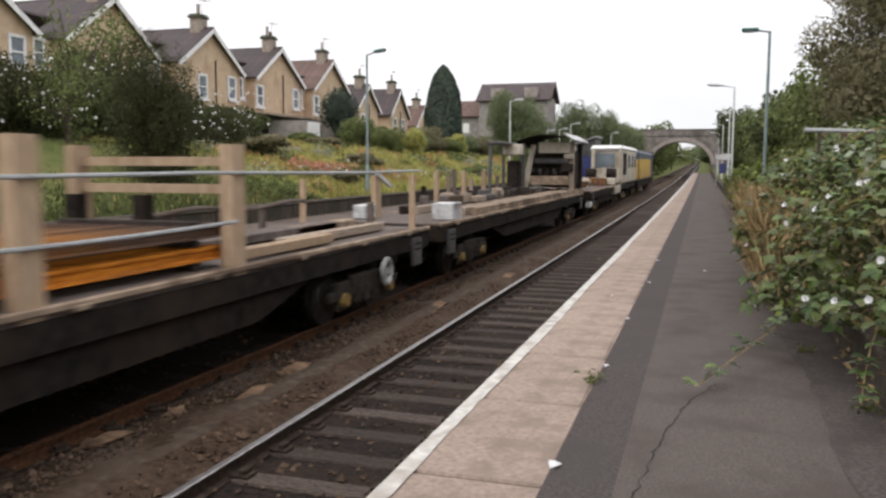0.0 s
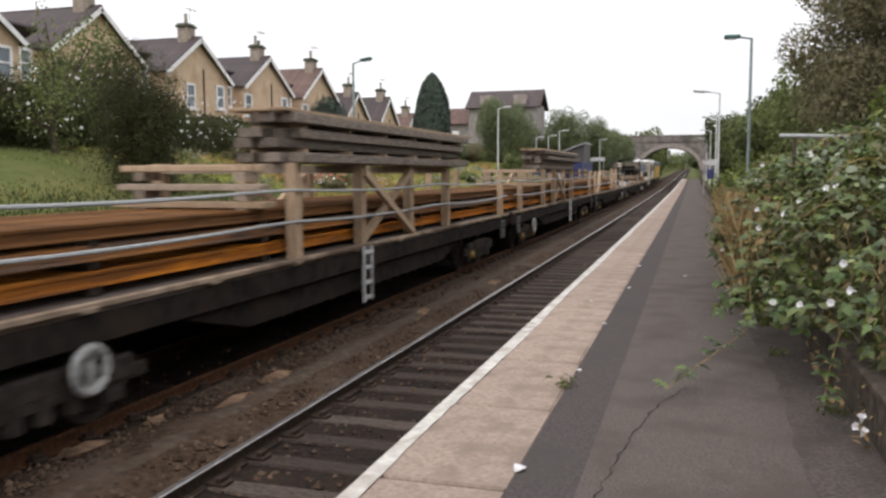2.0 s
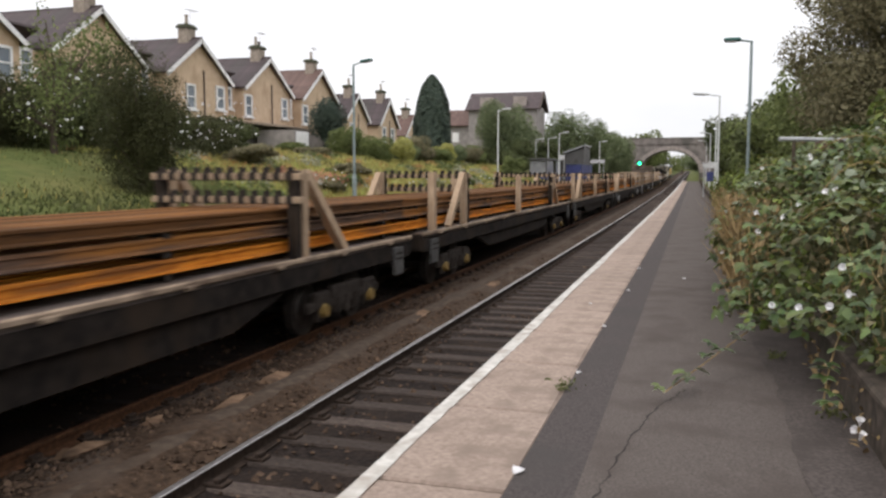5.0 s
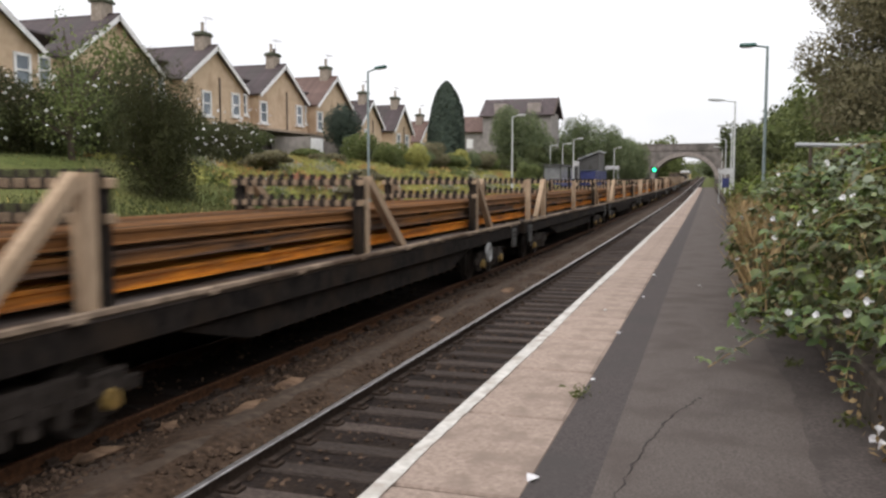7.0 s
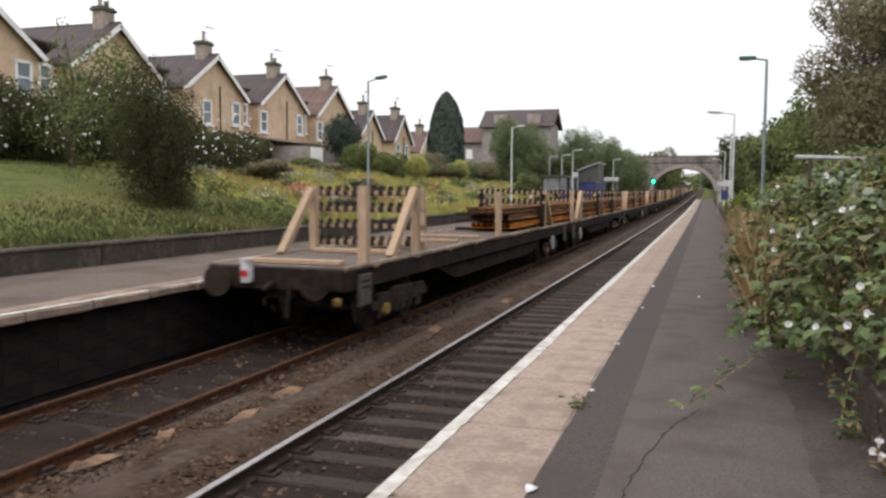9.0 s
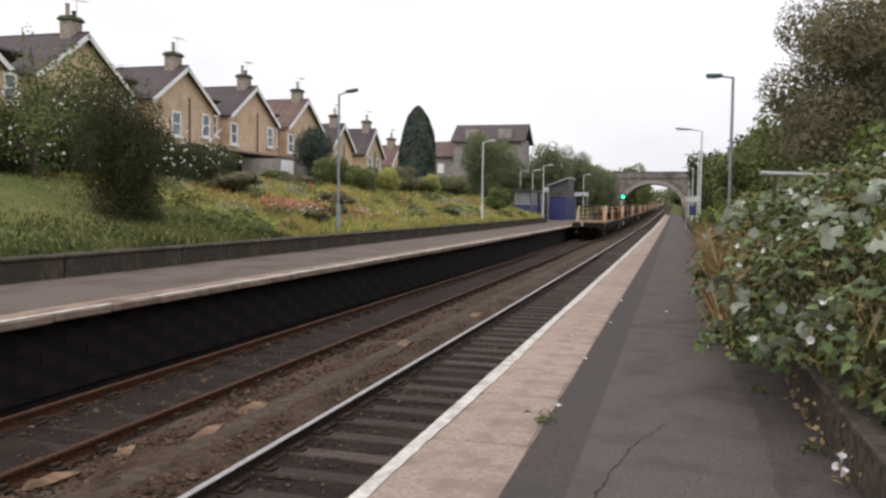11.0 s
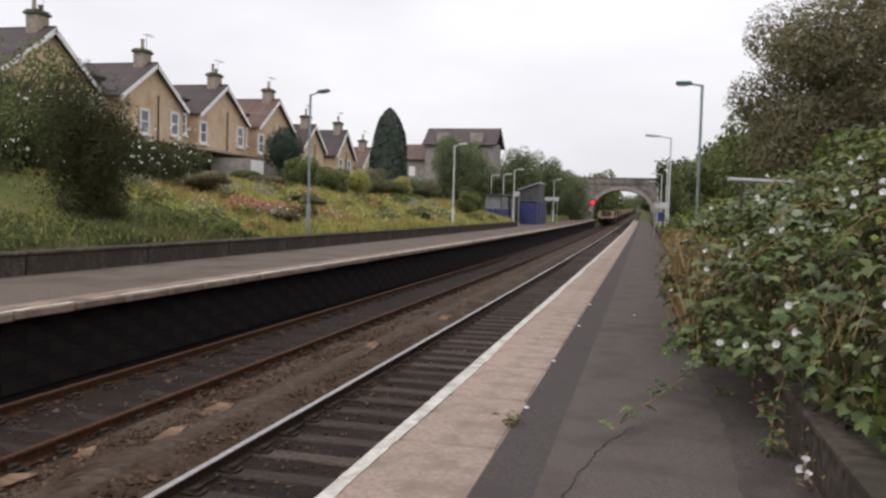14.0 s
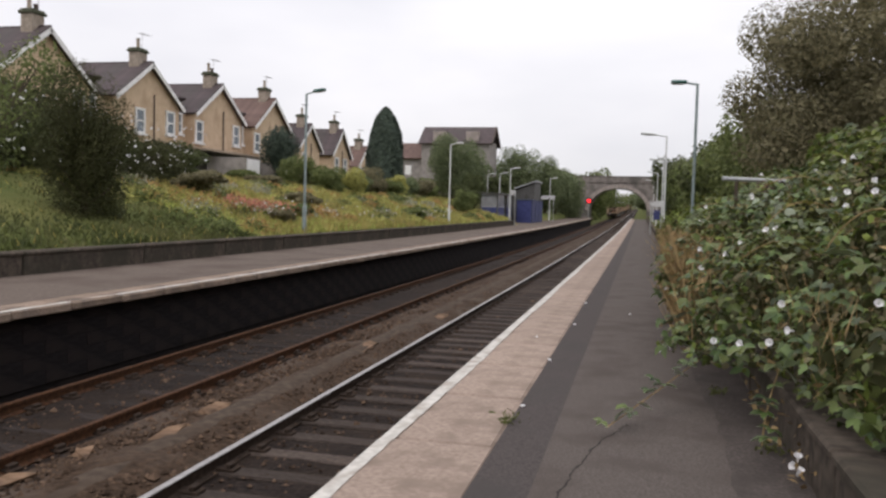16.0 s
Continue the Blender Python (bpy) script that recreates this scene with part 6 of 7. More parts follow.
    k = (d[:, 2] > 0.2) & clear_of(p, near, 0.9)
    flakes("highlight_leaves", p[k] + np.array([0, 0, 0.05]), d[k], rng.uniform(0.018, 0.05, k.sum()), rng, M_LEAF_PALE, br, 1.4, True)
    p, d = blobs(rng, near, 8000)
    flakes("withered_leaves", p, d + rng.normal(size=p.shape), rng.uniform(0.025, 0.06, len(p)), rng, M_LEAF_BROWN, br, 1.7, True)
    p, d = blobs(rng, near, 2200)
    flakes("yellow_leaves", p, d + rng.normal(size=p.shape), rng.uniform(0.015, 0.04, len(p)), rng, M_LEAF_DRY, br, 3.0)
    # darker leaves fill the core: the thicket's inner shade is put into colour
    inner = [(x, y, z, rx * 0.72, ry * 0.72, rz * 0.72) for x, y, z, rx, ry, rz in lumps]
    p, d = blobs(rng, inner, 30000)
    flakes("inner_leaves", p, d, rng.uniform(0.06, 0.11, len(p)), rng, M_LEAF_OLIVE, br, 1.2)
    # unseen thicket added behind the view to shade the near leaves and tarmac
    behind = [(rng.uniform(3.7, 6.2), y, rng.uniform(0.7, 1.9), rng.uniform(0.5, 0.9), rng.uniform(0.5, 0.9), rng.uniform(0.5, 0.8)) for y in np.repeat(np.arange(-3.0, 3.2, 0.5), 4)]
    behind += [(rng.uniform(3.9, 5.5), y, rng.uniform(1.4, 2.1), 0.6, 0.5, 0.5) for y in np.repeat(np.arange(3.2, 4.3, 0.4), 3)]
    p, d = blobs(rng, behind, 9000)
    flakes("coarse_leaves", p, d, rng.uniform(0.07, 0.14, len(p)), rng, M_LEAF_NEAR, br, 1.35)
    # arching runners that hang over the tarmac
    for k, (a, mid, b) in enumerate((((3.0, 8.5, 0.75), (2.3, 7.7, 0.3), (1.62, 6.42, 0.02)), ((3.2, 9.0, 1.0), (2.6, 8.6, 0.75), (2.05, 8.7, 0.5)), ((3.2, 7.2, 0.9), (2.75, 6.6, 0.6), (2.6, 5.8, 0.15)), ((3.3, 10.5, 1.0), (2.6, 10.3, 0.8), (2.35, 10.6, 0.35)))):
        cur = [Vector(a).lerp(Vector(mid), t).lerp(Vector(mid).lerp(Vector(b), t), t) for t in np.linspace(0, 1, 14)]
        hinge = Vector(a)
        run = new("runner")
        run.parent = br
        run.matrix_basis = pose(*a)
        bm = bmesh.new()
        tube(bm, [q - hinge for q in cur], 0.006, 4)
        part("stem", bm, M_LEAF_DRY, run, "thorny arching stem")
        n = 20 if k == 0 else 14
        at = np.array([cur[int(round(q))] for q in np.linspace(3, 13, n)]) + rng.normal(0, 0.03, (n, 3)) + np.array([0, 0, 0.04])
        at[:, 2] = np.maximum(at[:, 2], 0.0)
        up = rng.normal(0, 0.3, (n, 3)) + [0, 0, 1]
        ahead = rng.normal(0, 0.8, (n, 3)) + np.array(Vector(b) - hinge)
        for sheet, m in ((False, M_LEAF_BRAMBLE), (True, M_UNDERLEAF)):
            keep_rng = np.random.default_rng(40 + k)
            pts, fc = leaflets(at - np.array(a), up, ahead, keep_rng.uniform(0.065, 0.12, n), keep_rng, 3, sheet)
            tagged(leaf_mesh("leaf_underside" if sheet else "foliage", pts, fc, m, run), kind="stuff")
        rest = Vector(b) - hinge
        SPRIGS.append((run, a, [(7.0, rest.rotation_difference(Vector((1.81, 6.2, 0.33)) - hinge)), (11.5, rest.rotation_difference(Vector((2.35, 10.85, 0.1)) - hinge))] if k == 0 else
                       [(7.0, Euler((radians(-6), 0, 0)).to_quaternion()), (11.5, Euler((radians(-24), radians(8), 0)).to_quaternion())]))
    for k in range(34):
        y = rng.uniform(6.5, 22)
        x0 = np.interp(y, (6.5, 8.5, 10, 22), (3.1, 2.75, 2.65, 2.9)) + rng.uniform(0, 0.8)
        z0 = rng.uniform(0.8, 1.7) + 0.4 * (x0 - 2.8)
        a, out = Vector((x0 + 0.3, y, z0)), rng.uniform(0.25, 0.6)
        mid = a + Vector((-out * 0.6 - 0.1, rng.normal(0, 0.25), rng.uniform(0.15, 0.4)))
        b = a + Vector((-out - 0.2, rng.normal(0, 0.4), rng.uniform(-0.35, 0.15)))
        cur = [a.lerp(mid, t).lerp(mid.lerp(b, t), t) for t in np.linspace(0, 1, 9)]
        bm = bmesh.new()
        tube(bm, cur, 0.006, 4)
        part("runner", bm, M_LEAF_DRY, br)
        n = 46
        pts = np.array([cur[int(q * 8.9)] for q in rng.random(n)]) + rng.normal(0, 0.05, (n, 3))
        flakes("runner_leaves", pts, rng.normal(size=(n, 3)) * 0.6 + [-0.2, -0.2, 1], rng.uniform(0.03, 0.065, n), rng, M_LEAF_PALE if k % 4 == 0 else M_LEAF_NEAR, br, 1.5, True)
    # dry stalks
    stalk = bmesh.new()
    for _ in range(150):
        y = rng.choice([rng.normal(11.5, 1.3), rng.normal(7.0, 0.5), rng.uniform(9, 24)], p=[0.62, 0.03, 0.35])
        x = rng.normal(2.95 if y < 8.5 else 2.5, 0.13) if rng.random() < 0.75 else rng.normal(3.6, 0.3)
        z0 = rise(y) + rng.uniform(0.0, 0.7)
        hgt = rng.uniform(0.2, 0.55)
        lean = rng.normal(0, 0.16, 2)
        rod(stalk, (x, y, z0), (x + lean[0], y + lean[1], z0 + hgt), 0.004, 0.002, 3)
    tagged(part("dry_stalk", stalk, M_LEAF_DRY, br, "dry straw-brown stalks"), kind="stuff")
    n = 2600
    y = np.where(rng.random(n) < 0.6, rng.normal(11.8, 1.3, n), rng.uniform(6.3, 24, n))
    p = np.stack([rng.normal(0, 0.13, n) + np.interp(y, (8, 9.5), (2.95, 2.5)), y, rng.uniform(0.2, 1.35, n)], 1)
    p = p[y > 8.6]
    n = len(p)
    flakes("dry_leaves", p, rng.normal(size=(n, 3)), rng.uniform(0.02, 0.05, n), rng, M_LEAF_DRY, br, 2.6)
    # silvery round leaves, straw and a withered grass clump
    n = 46
    y = rng.uniform(6.6, 13.5, n)
    p = np.stack([3.0 + rng.normal(0, 0.12, n) + 0.06 * (y - 7), y, 1.52 + rng.normal(0, 0.1, n) + 0.04 * (y - 7)], 1)
    flakes("silvery_leaves", p, rng.normal(size=(n, 3)) * 0.5 + [-0.5, -1, 0.3], rng.uniform(0.035, 0.08, n), rng, M_LEAF_SILVER, br, 1.15, True)
    n = 110
    root = np.stack([rng.normal(2.98, 0.1, n), rng.uniform(5.4, 7.8, n), rng.uniform(0.55, 1.0, n)], 1)
    hang = blades("straw", root, rng.uniform(0.15, 0.4, n), rng, M_LEAF_DRY, 0.1)
    hang.parent = br
    n = 2600
    y = rng.normal(12.0, 1.2, n)
    root = np.stack([2.22 + 0.3 * rng.random(n), y, rng.uniform(0.25, 1.05, n)], 1)
    clump = blades("withered_grass", root, rng.uniform(0.2, 0.5, n), rng, M_LEAF_DRY, 0.28)
    clump.parent = br
    for ob in (hang, clump):
        tagged(ob, "straw-coloured withered grass", kind="stuff")
    # sprigs of large leaves, green above and pale beneath, that the train's wind turns over
    p, d = blobs(rng, near, 26000)
    k = clear_of(p, near, 0.97) & (d[:, 0] < 0.25) & (d[:, 1] < 0.4)
    p, d = p[k], d[k]
    belts = (((p[:, 1] > 5.2) & (p[:, 1] < 9.5) & (p[:, 2] > 1.25) & (p[:, 2] < 1.85) & (p[:, 0] < 4.2), 80), ((p[:, 1] >= 9.5) & (p[:, 1] < 13) & (p[:, 2] > 1.2) & (p[:, 2] < 1.7), 26),
             ((p[:, 1] > 6) & (p[:, 1] < 10.5) & (p[:, 2] > 0.25) & (p[:, 2] < 0.95) & (p[:, 0] < 3.5), 85))
    for sel, count in belts:
        q = p[sel][:count]
        for c in q:
            sp = new("sprig")
            sp.parent = br
            turn = rng.uniform(-55, 15)
            place = (float(c[0]) - 0.03, float(c[1]) - 0.02, float(c[2]) + 0.03, rng.uniform(-12, 22), rng.uniform(-15, 15), turn)
            sp.matrix_basis = pose(*place)
            seed = int(rng.integers(1, 9999))
            leaf_count = int(rng.choice([1, 1, 2, 3]))
            for sheet, m in ((False, M_LEAF_BRAMBLE), (True, M_UNDERLEAF)):
                r2 = np.random.default_rng(seed)
                pts, fc = leaflets(np.zeros((1, 3)), r2.normal(0, 0.2, (1, 3)) + [0, -0.1, 1], r2.normal(0, 0.3, (1, 3)) + [0, -1, -0.2], r2.uniform(0.08, 0.135, 1), r2, leaf_count, sheet, 0.42)
                leaf_mesh("underside" if sheet else "upper_side", pts, fc, m, sp, True)
            SPRIGS.append((sp, place, rng.uniform(-118, -74), rng.uniform(0.0, 1.0)))
    # white trumpet flowers
    bm = bmesh.new()
    ring = None
    for r, z in ((0.004, -0.04), (0.008, -0.015), (0.015, 0.006), (0.026, 0.014)):
        row = [bm.verts.new((r * (1 + 0.12 * (i % 2)) * math.cos(6.2832 * i / 10), r * (1 + 0.12 * (i % 2)) * math.sin(6.2832 * i / 10), z)) for i in range(10)]
        if ring:
            for i in range(10):
                bm.faces.new((ring[i], ring[(i + 1) % 10], row[(i + 1) % 10], row[i])).smooth = True
        ring = row
    bm.faces.new([v for v in bm.verts][:10][::-1])
    trumpet = mesh_of("flower", bm, M_PETAL)

    def front(y, z):
        xs = np.arange(2.2, 5.5, 0.04)
        q = np.stack([xs, np.full(len(xs), y), np.full(len(xs), z)], 1)
        inside = np.where(~clear_of(q, near, 1.0))[0]
        return xs[inside[0]] if len(inside) else None

    spots = [(7.76, 1.72), (7.5, 1.77), (7.16, 1.77), (6.9, 1.71), (8.05, 1.67), (6.02, 1.84), (7.43, 2.11), (7.24, 2.14), (7.02, 2.11), (5.99, 1.3), (5.86, 1.05), (10.4, 1.9), (11.5, 1.8), (5.98, 0.84), (9.4, 1.2), (8.8, 1.45), (10.6, 1.5), (12.2, 1.35)]
    for _ in range(26):
        spots.append((rng.uniform(5.6, 14), rng.uniform(0.5, 2.3)))
    for y, z in spots:
        x = front(y, z)
        if x is not None:
            shared("flower", trumpet, br, pose(x - 0.05, y - 0.05, z + 0.03, 62 + rng.normal(0, 16), 0, -35 + rng.normal(0, 22)), "white trumpet bindweed flower")
    for x, y, z in ((2.78, 5.75, 0.05), (2.8, 5.72, 0.12), (2.77, 5.5, 0.1), (2.76, 11.2, 0.62), (2.77, 11.3, 0.48), (2.12, 8.3, 0.36), (2.4, 7.1, 0.6)):
        shared("flower", trumpet, br, pose(x, y, z, 50 + rng.normal(0, 20), 0, -30 + rng.normal(0, 25)))
    n = 60
    pts = np.stack([rng.normal(2.8, 0.04, n), rng.uniform(5.3, 8.3, n), np.abs(rng.normal(0, 0.12, n)) - 0.03], 1)
    fw = flakes("foot_weed", pts, rng.normal(size=(n, 3)) + [0, 0, 0.6], rng.uniform(0.02, 0.05, n), rng, M_LEAF_DRY, br, 1.8)
    tagged(fw, kind="stuff")

    # tall trees and scrub behind the brambles
    def scrub(name, label, x, y, top, rx, ry, n, leaf, m, seed, clumps=22, group="", base_z=None, spread=0.8, lump=(0.3, 0.55), core=0):
        z0 = ground(x, y) if base_z is None else base_z
        h = top - z0
        r2 = np.random.default_rng(seed)
        ls = lumpy(r2, 0, 0, h * 0.52, rx, ry, h * 0.5, clumps, spread, lump)
        return tree(name, label, "tree" if h > 3 else "shrub", (x, y, z0), h * 0.5, 0.05 + h * 0.02, ls, n, leaf, m, seed, group=group, core=core)

    lab = "tall dark olive tree crowding over the platform brambles"
    scrub("tree", lab, 6.15, 17.6, 6.1, 3.1, 3.0, 130000, 0.042, M_LEAF_BROWN, 31, 150, base_z=1.0, spread=0.92, lump=(0.14, 0.28), core=9000)
    scrub("tree", lab, 9.3, 15.6, 7.2, 3.2, 3.0, 80000, 0.052, M_LEAF_BROWN, 32, 110, base_z=1.4, spread=0.92, lump=(0.15, 0.3), core=6000)
    scrub("tree", lab, 5.4, 25.0, 4.7, 1.9, 2.6, 9000, 0.11, M_LEAF_MID, 33, 30, base_z=0.7)
    scrub("tree", lab, 11.5, 22.0, 8.8, 4.0, 4.0, 9000, 0.17, M_LEAF_BROWN, 34, 26)
    scrub("shrub", "young green shrub under the olive trees", 5.2, 12.5, 3.1, 1.3, 2.2, 7000, 0.09, M_LEAF_NEAR, 35, 24, base_z=0.8)
    for k, (x, y, top, r) in enumerate(((5.6, 31, 4.6, 1.9), (5.8, 38, 4.9, 2.0), (5.6, 46, 5.0, 2.0), (5.8, 55, 5.6, 2.2), (5.9, 66, 6.0, 2.4), (6.2, 78, 6.6, 2.6))):
        scrub("shrub", "dark green scrub on the bank behind the platform", x, y, top, r, r * 1.7, 4500, 0.2, M_LEAF_DARK if k % 2 else M_LEAF_MID, 40 + k, 20)
    scrub("tree", "round dark tree near the bridge", 5.3, 104, 8.9, 2.6, 3.4, 5200, 0.28, M_LEAF_DARK, 47, 18)
    for k, (x, y, top, r) in enumerate(((9, 122, 9.5, 3.5), (7.5, 142, 9.0, 3.0))):
        scrub("tree", "dark tree near the bridge", x, y, top, r, r, 3500, 0.35, M_LEAF_DARK, 48 + k, 16)

    # far side: shrubs and hedges on the bank
    scrub("tree", "dark feathery tree standing on the grass bank", -12.9, 19.8, 4.85, 1.0, 1.15, 42000, 0.042, M_LEAF_OLIVE, 51, 80, base_z=0.45, spread=1.08)
    scrub("tree", "thin spindly shrub with sparse leaves and blossom", -17.0, 21.0, 5.4, 0.9, 1.3, 1500, 0.085, M_LEAF_MID, 52, 26, spread=1.1)
    for k, y in enumerate(np.arange(13, 34, 1.75)):
        top = np.interp(y, (13, 21, 23, 27.5, 30, 37), (5.2, 5.0, 5.4, 4.9, 4.4, 3.7)) + rng.uniform(-0.3, 0.35)
        scrub("hedge_shrub", "dark garden shrub with scattered white blossom", -19.5 + rng.uniform(-0.7, 0.7), y, top, 1.7, 1.9, 13000, 0.07, M_LEAF_OLIVE if k % 3 else M_LEAF_DARK, 60 + k, 30, "garden hedge above the bank", base_z=2.0, spread=1.0)
    for k, y in enumerate((42.5, 57.4)):
        scrub("hedge_shrub", "mixed green garden shrub along the bank top", -24 + rng.uniform(-0.6, 0.6), y, 3.5 + rng.uniform(-0.1, 0.2), 1.3, 1.6, 2600, 0.2, M_LEAF_MID if k % 2 else M_LEAF_DARK, 80 + k, 14, "garden hedge above the bank")
    for k, (x, y, top) in enumerate(((-21.5, 34.5, 4.5), (-22.5, 37.5, 4.7), (-23.2, 40.5, 4.8))):
        scrub("hedge_shrub", "dark green garden hedge shrub at the bank top", x, y, top, 1.5, 1.9, 8000, 0.1, M_LEAF_OLIVE if k % 2 else M_LEAF_DARK, 300 + k, 22, "garden hedge above the bank")
    n = 300
    p = np.stack([rng.uniform(-18.7, -17.2, n), rng.uniform(13, 34, n), rng.uniform(2.8, 5.0, n)], 1)
    tagged(flakes("white_blossom", p, rng.normal(size=(n, 3)) + [1, -1, 0], rng.uniform(0.07, 0.15, n), rng, M_PETAL, None, 1.0), "white blossom scattered over the garden hedge", "blossom", kind="stuff")
    # sparse bare-topped tree over the hedge
    scrub("tree", "thin tree with sparse leaves before the gabled house", -20.5, 27.0, 7.6, 1.3, 1.6, 1500, 0.13, M_LEAF_MID, 95, 16, spread=1.0)
    # tall clipped conifer
    r3 = np.random.default_rng(97)
    n = 15000
    z = r3.random(n) ** 1.15
    prof = np.interp(z, (0, 0.12, 0.45, 0.7, 0.88, 0.97, 1.0), (0.9, 1.0, 0.97, 0.8, 0.5, 0.22, 0.02))
    a = r3.uniform(0, 6.283, n)
    rad = prof * (1.7 + 0.09 * np.sin(a * 5 + z * 9)) * (1 - np.abs(r3.normal(0, 0.07, n)))
    cn = base("conifer", "tall dark clipped conifer with a rounded point", "tree", (-21, 71.7, ground(-21, 71.7)))
    bm = bmesh.new()
    rod(bm, (0, 0, -0.3), (0, 0, 6.5), 0.22, 0.05, 8)
    part("trunk", bm, M_BARK, cn)
    flakes("crown", np.stack([np.cos(a) * rad, np.sin(a) * rad, 0.3 + z * 7.5], 1), np.stack([np.cos(a), np.sin(a), np.full(n, 0.4)], 1) + r3.normal(0, 0.4, (n, 3)), r3.uniform(0.12, 0.28, n), r3, M_CONIFER, cn, 1.8)
    # clipped round bush in front of the houses
    scrub("shrub", "dark round clipped bush before the houses", -25.0, 58.3, 8.0, 1.5, 1.5, 12000, 0.12, M_CONIFER, 98, 16, spread=0.6, lump=(0.45, 0.65))
    for k, (x, y, top, r, m) in enumerate(((-22, 55.5, 5.2, 1.7, M_LEAF_MID), (-22.5, 61, 4.7, 1.8, M_LEAF_PALE), (-20.5, 46, 3.4, 1.2, M_LEAF_BROWN), (-24, 50, 3.9, 1.1, M_LEAF_MID), (-16, 31, 3.0, 1.0, M_LEAF_BROWN), (-14.5, 38, 2.3, 0.9, M_LEAF_BROWN), (-21, 66, 4.4, 1.8, M_LEAF_MID), (-20, 78, 4.6, 2.2, M_LEAF_MID), (-19, 86, 5.0, 2.4, M_LEAF_DARK),
                                           (-13, 68, 3.4, 1.3, M_LEAF_MID), (-13.5, 74, 3.8, 1.6, M_LEAF_DARK), (-11.5, 48.5, 1.6, 0.65, M_LEAF_MID), (-12.5, 33, 1.7, 0.7, M_LEAF_MID), (-11.8, 30, 1.4, 0.5, M_LEAF_BROWN))):
        scrub("shrub", "leafy green shrub on the grassy bank", x, y, top, r, r * 1.25, 6000, 0.1, m, 110 + k, 18, "shrubs on the far bank")
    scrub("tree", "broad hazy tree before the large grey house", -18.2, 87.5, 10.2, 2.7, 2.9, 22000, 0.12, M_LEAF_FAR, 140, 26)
    scrub("shrub", "dark dense bush on the bank by the shelter", -15.6, 86.0, 5.6, 1.6, 1.8, 12000, 0.1, M_LEAF_DARK, 141, 16)
    scrub("tree", "thin tree with sparse leaves by the gabled house", -19.2, 24.0, 7.6, 1.0, 1.2, 900, 0.11, M_LEAF_MID, 142, 16, spread=1.1)
    for k, y in enumerate(np.arange(51, 79, 3.4)):
        scrub("shrub", "leafy green shrub on the grassy bank", -18.0 + rng.uniform(-0.8, 0.8), y, 4.5 + rng.uniform(-0.5, 0.35), 1.1, 1.9, 7000, 0.085, (M_LEAF_MID, M_LEAF_YELLOW, M_LEAF_FAR, M_LEAF_BROWN)[k % 4], 200 + k, 16, "shrubs on the far bank")
    # trees by the big house and up to the bridge
    for k, (x, y, top, r, m) in enumerate(((-18.5, 96, 9.2, 3.4, M_LEAF_MID), (-16, 100, 5.8, 2.4, M_LEAF_DARK), (-15, 118, 11.6, 3.3, M_LEAF_DARK), (-12, 122, 9.8, 3.0, M_LEAF_MID), (-11.5, 132, 9.4, 3.0, M_LEAF_BROWN), (-9.8, 140, 9.2, 2.6, M_LEAF_MID), (-12, 150, 9.5, 3.4, M_LEAF_DARK), (-22, 128, 10, 4.5, M_LEAF_MID), (-30, 135, 11, 6, M_LEAF_DARK))):
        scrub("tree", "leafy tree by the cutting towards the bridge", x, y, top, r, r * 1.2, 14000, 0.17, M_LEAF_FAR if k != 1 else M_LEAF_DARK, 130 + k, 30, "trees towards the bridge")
    for k, (x, y, top, r) in enumerate(((-9, 192, 13.2, 4.2), (-16, 215, 12, 6), (-9.5, 235, 9, 4.5), (5.6, 184, 6.5, 2.2), (7, 215, 12, 5), (3.5, 250, 9, 3.2), (-8.5, 285, 11, 5), (4, 320, 12, 6), (-3, 420, 14, 12))):
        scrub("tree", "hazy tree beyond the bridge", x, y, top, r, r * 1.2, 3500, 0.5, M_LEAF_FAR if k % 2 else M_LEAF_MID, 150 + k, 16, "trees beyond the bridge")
    for k in range(14):
        x = 30 + 14 * k if k < 6 else -60 - 16 * (k - 6)
        scrub("tree", "distant tree on the skyline", x, 190 + 20 * (k % 3), 9.5 + 2 * (k % 3), 8, 8, 1600, 0.9, M_LEAF_DARK, 180 + k, 14, "skyline trees")

    # grass, seed heads and flowers on the bank
    n = 120000
    y = 9 + 75 * rng.random(n) ** 1.25
    x = -10.4 - 15 * rng.random(n) ** 1.2
    z = np.array([ground(a, b) for a, b in zip(x, y)])
    hgt = rng.uniform(0.06, 0.24, n) * np.interp(y, (9, 24, 32, 84), (0.6, 0.75, 1.2, 1.2))
    nr = rng.normal(size=(n, 3))
    nr[:, 2] *= 0.25
    dry = rng.random(n) < np.interp(y, (9, 24, 30, 80), (0.01, 0.03, 0.35, 0.3))
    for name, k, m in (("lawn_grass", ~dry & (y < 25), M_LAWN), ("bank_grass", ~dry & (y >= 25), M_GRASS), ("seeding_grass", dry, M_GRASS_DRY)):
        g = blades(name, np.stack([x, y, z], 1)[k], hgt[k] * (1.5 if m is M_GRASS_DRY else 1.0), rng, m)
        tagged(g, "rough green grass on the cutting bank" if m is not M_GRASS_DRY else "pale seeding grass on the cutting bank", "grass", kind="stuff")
    # drifts of wild plants
    for name, m, n, size in (("yellow_plants", M_LEAF_YELLOW, 9000, 0.075), ("brown_plants", M_LEAF_ORANGE, 6000, 0.07), ("grey_plants", M_LEAF_GREY, 5000, 0.07), ("green_plants", M_LEAF_MID, 11000, 0.085)):
        k = n // 160
        cy = 23 + 50 * rng.random(k) ** 1.2
        cx = -10.8 - 8.5 * rng.random(k)
        pick = rng.integers(0, k, n)
        d = rng.normal(size=(n, 3))
        d /= np.linalg.norm(d, axis=1, keepdims=True)
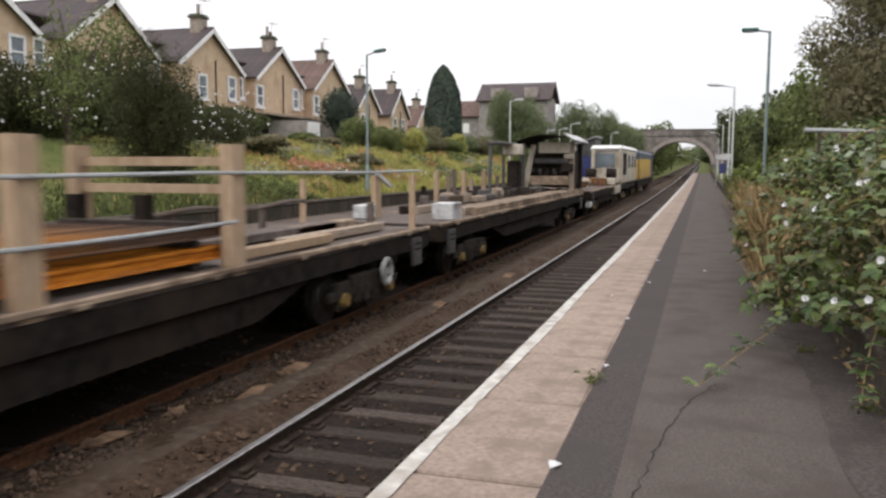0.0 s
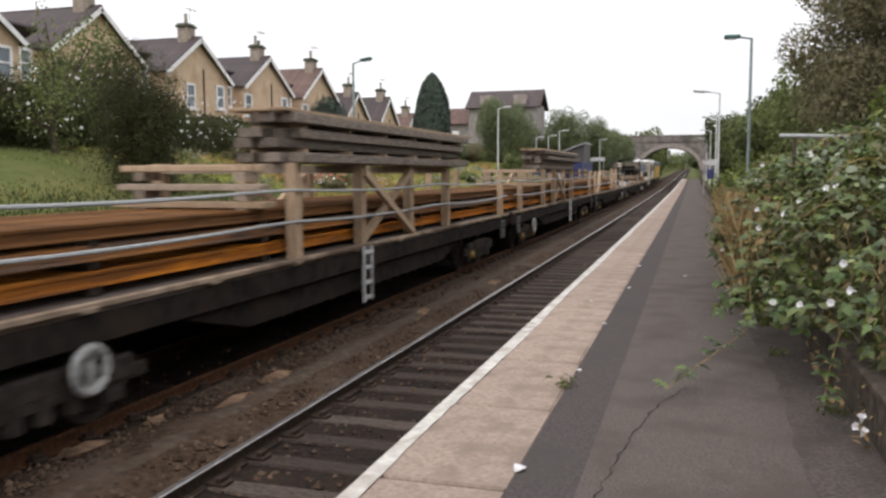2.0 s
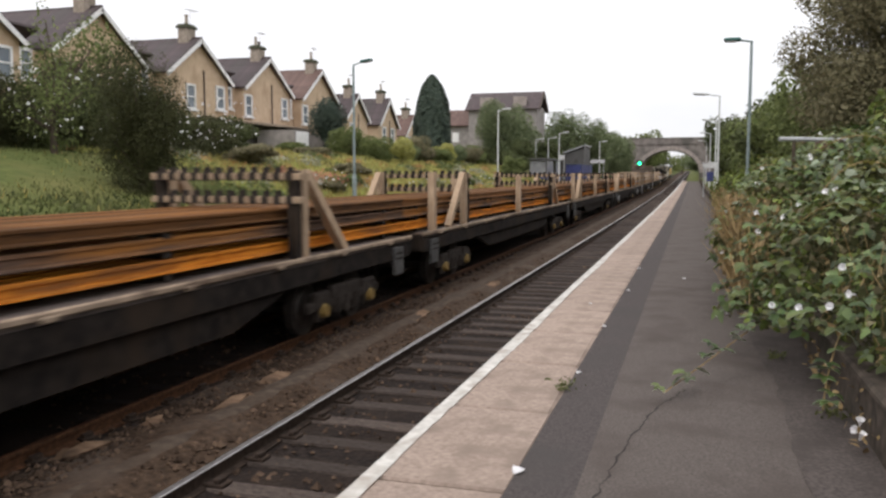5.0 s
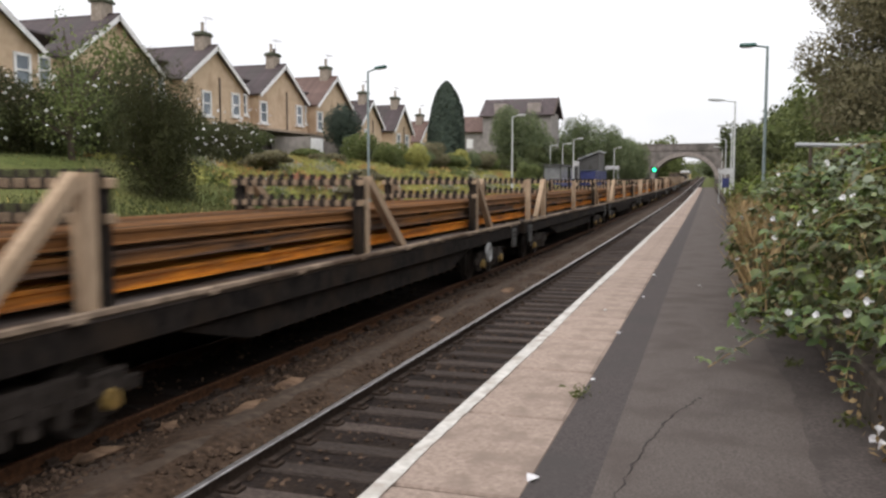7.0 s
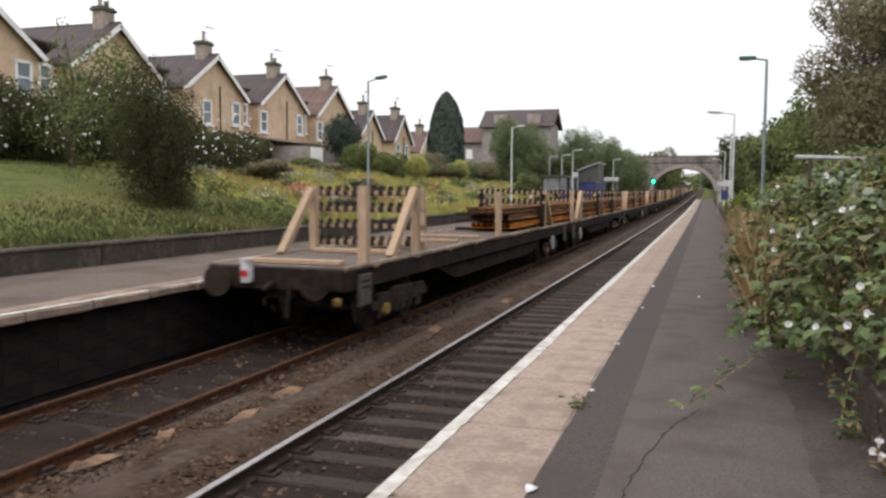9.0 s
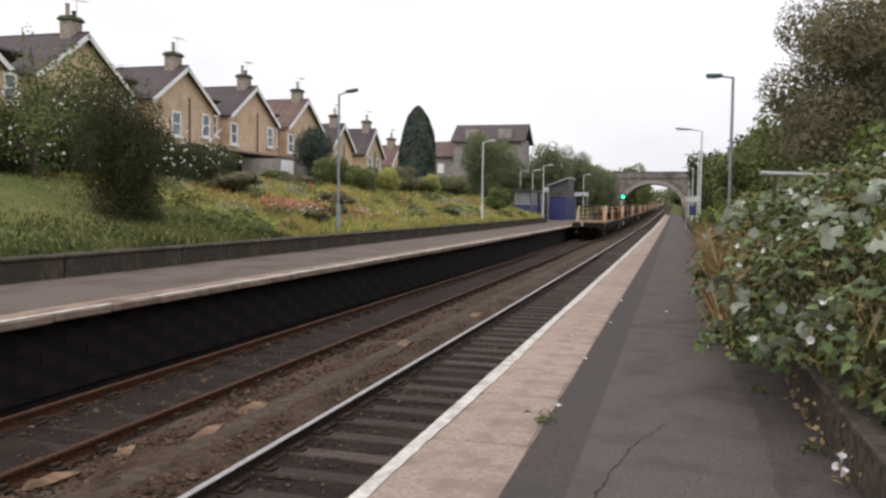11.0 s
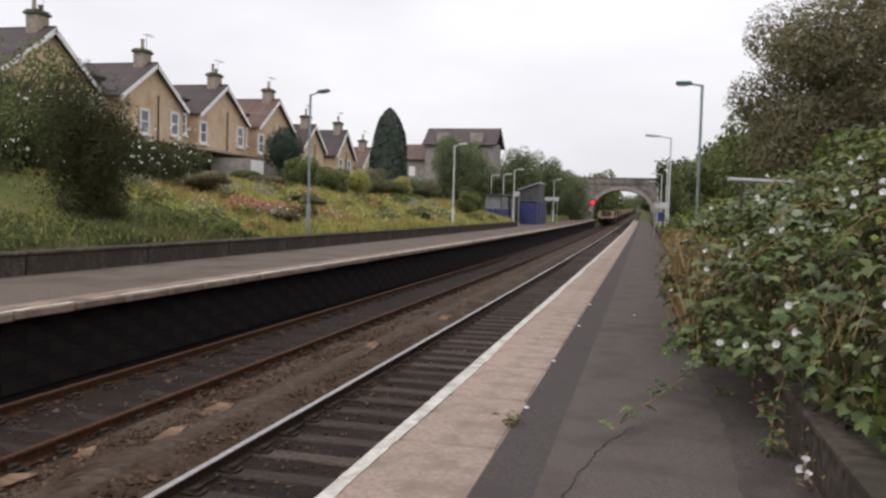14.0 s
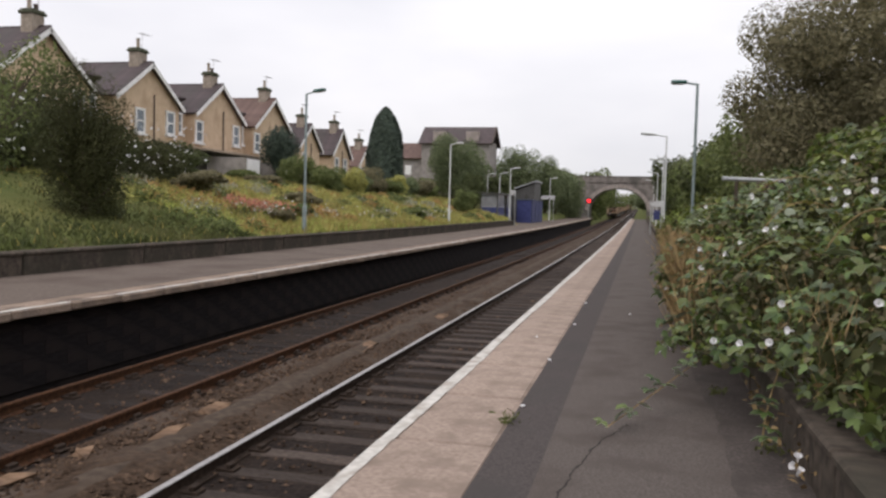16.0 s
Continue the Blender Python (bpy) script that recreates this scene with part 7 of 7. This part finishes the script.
        d[:, 2] = np.abs(d[:, 2])
        rad = rng.uniform(0.3, 0.75, k)[pick][:, None] * np.array([1.0, 1.7, 0.8]) * rng.uniform(0.6, 1.05, (n, 1))
        p = np.stack([cx[pick], cy[pick], np.zeros(n)], 1) + d * rad
        p[:, 0] = np.minimum(p[:, 0], -10.45)
        p[:, 2] += np.array([ground(a, b) for a, b in zip(p[:, 0], p[:, 1])])
        tagged(flakes(name, p, d + rng.normal(0, 0.6, (n, 3)), rng.uniform(0.6, 1.3, n) * size * np.interp(p[:, 1], (23, 70), (0.9, 2.0)), rng, m, None, 1.9), {"yellow_plants": "yellow-green wild plants on the grassy bank", "brown_plants": "orange-brown withered plants on the grassy bank", "grey_plants": "grey-green seeding weeds on the grassy bank", "green_plants": "green leafy weeds on the grassy bank"}[name], "plants", kind="stuff")
    n = 1000
    x, y = rng.normal(0, 1, n), rng.normal(0, 1, n)
    u = rng.random(n)
    y = 29.0 + u * 4.2 + y * 0.6
    x = -13.3 + u * 0.7 + x * 0.4
    p = np.stack([x, y, np.array([ground(a, b) for a, b in zip(x, y)]) + rng.uniform(0.2, 0.55, n)], 1)
    tagged(flakes("red_flowers", p, rng.normal(size=(n, 3)) * 0.6 + [0.4, -0.4, 1], rng.uniform(0.05, 0.11, n), rng, M_RED_PETAL, None, 1.2), "patch of red flowers on the grassy bank", "flowers", kind="stuff")
    n = 170
    x, y = rng.uniform(-13, -11, n), rng.uniform(23, 60, n)
    p = np.stack([x, y, np.array([ground(a, b) for a, b in zip(x, y)]) + rng.uniform(0.3, 0.7, n)], 1)
    tagged(flakes("white_weeds", p, rng.normal(size=(n, 3)) + [0, 0, 1], rng.uniform(0.05, 0.1, n), rng, M_PETAL, None, 1.0), "white flowering weeds on the bank", "flowers", kind="stuff")


grow()


def gust_rows(place, lift, phase):
    """A sprig that lies still, stirs as the wagons pass, is blown over by the wind behind the train and sinks back."""
    rows = []
    for t, k in ((0, 0), (2.0, 0.04), (4.5, 0.0), (6.9, 0.07), (8.2, 0.02), (9.3 + 0.2 * phase, 0.05), (9.75 + 0.2 * phase, 0.55), (10.3 + 0.2 * phase, 1.0), (11.0, 0.9), (11.5, 1.04), (12.0, 0.92),
                 (12.35 + 0.25 * phase, 0.97), (12.7 + 0.3 * phase, 0.45), (13.05 + 0.4 * phase, 0.06), (13.8 + 0.2 * phase, 0.0), (16, 0)):
        rows.append((t, pose(*place[:3]) @ pose(0, 0, 0, lift * k, 0, 0) @ pose(0, 0, 0, *place[3:])))
    return rows


def runner_rows(place, lifts):
    (_, low), (_, high) = lifts
    still, rows = Matrix().to_quaternion(), []
    for t, q, k in ((0, still, 0), (2.2, low, 0.06), (6.4, low, 0.0), (6.85, low, 1.0), (7.4, low, 0.9), (7.9, low, 0.95), (8.4, low, 0.1), (9.4, low, 0.1), (9.75, high, 0.45), (10.2, high, 0.9), (11.2, high, 1.0), (11.8, high, 0.93),
                    (12.4, high, 1.0), (12.75, high, 0.5), (13.1, high, 0.05), (14, still, 0), (16, still, 0)):
        rows.append((t, pose(*place) @ still.slerp(q, k).to_matrix().to_4x4()))
    return rows


def motions():
    for thing, s in MOVING:
        walk(thing, train_rows(s))
    for sprig, place, lift, *phase in SPRIGS:
        walk(sprig, gust_rows(place, lift, phase[0]) if phase else runner_rows(place, lift))
    shut = pose(0, -0.25, 3.05)
    walk(DRUM, [(0, shut), (13.434, shut), (13.467, shut @ pose(0, 0, 0, 0, 0, 60)), (13.5, shut @ pose(0, 0, 0, 0, 0, 120)),
                (13.534, shut @ pose(0, 0, 0, 0, 0, 180)), (16, shut @ pose(0, 0, 0, 0, 0, 180))])


motions()
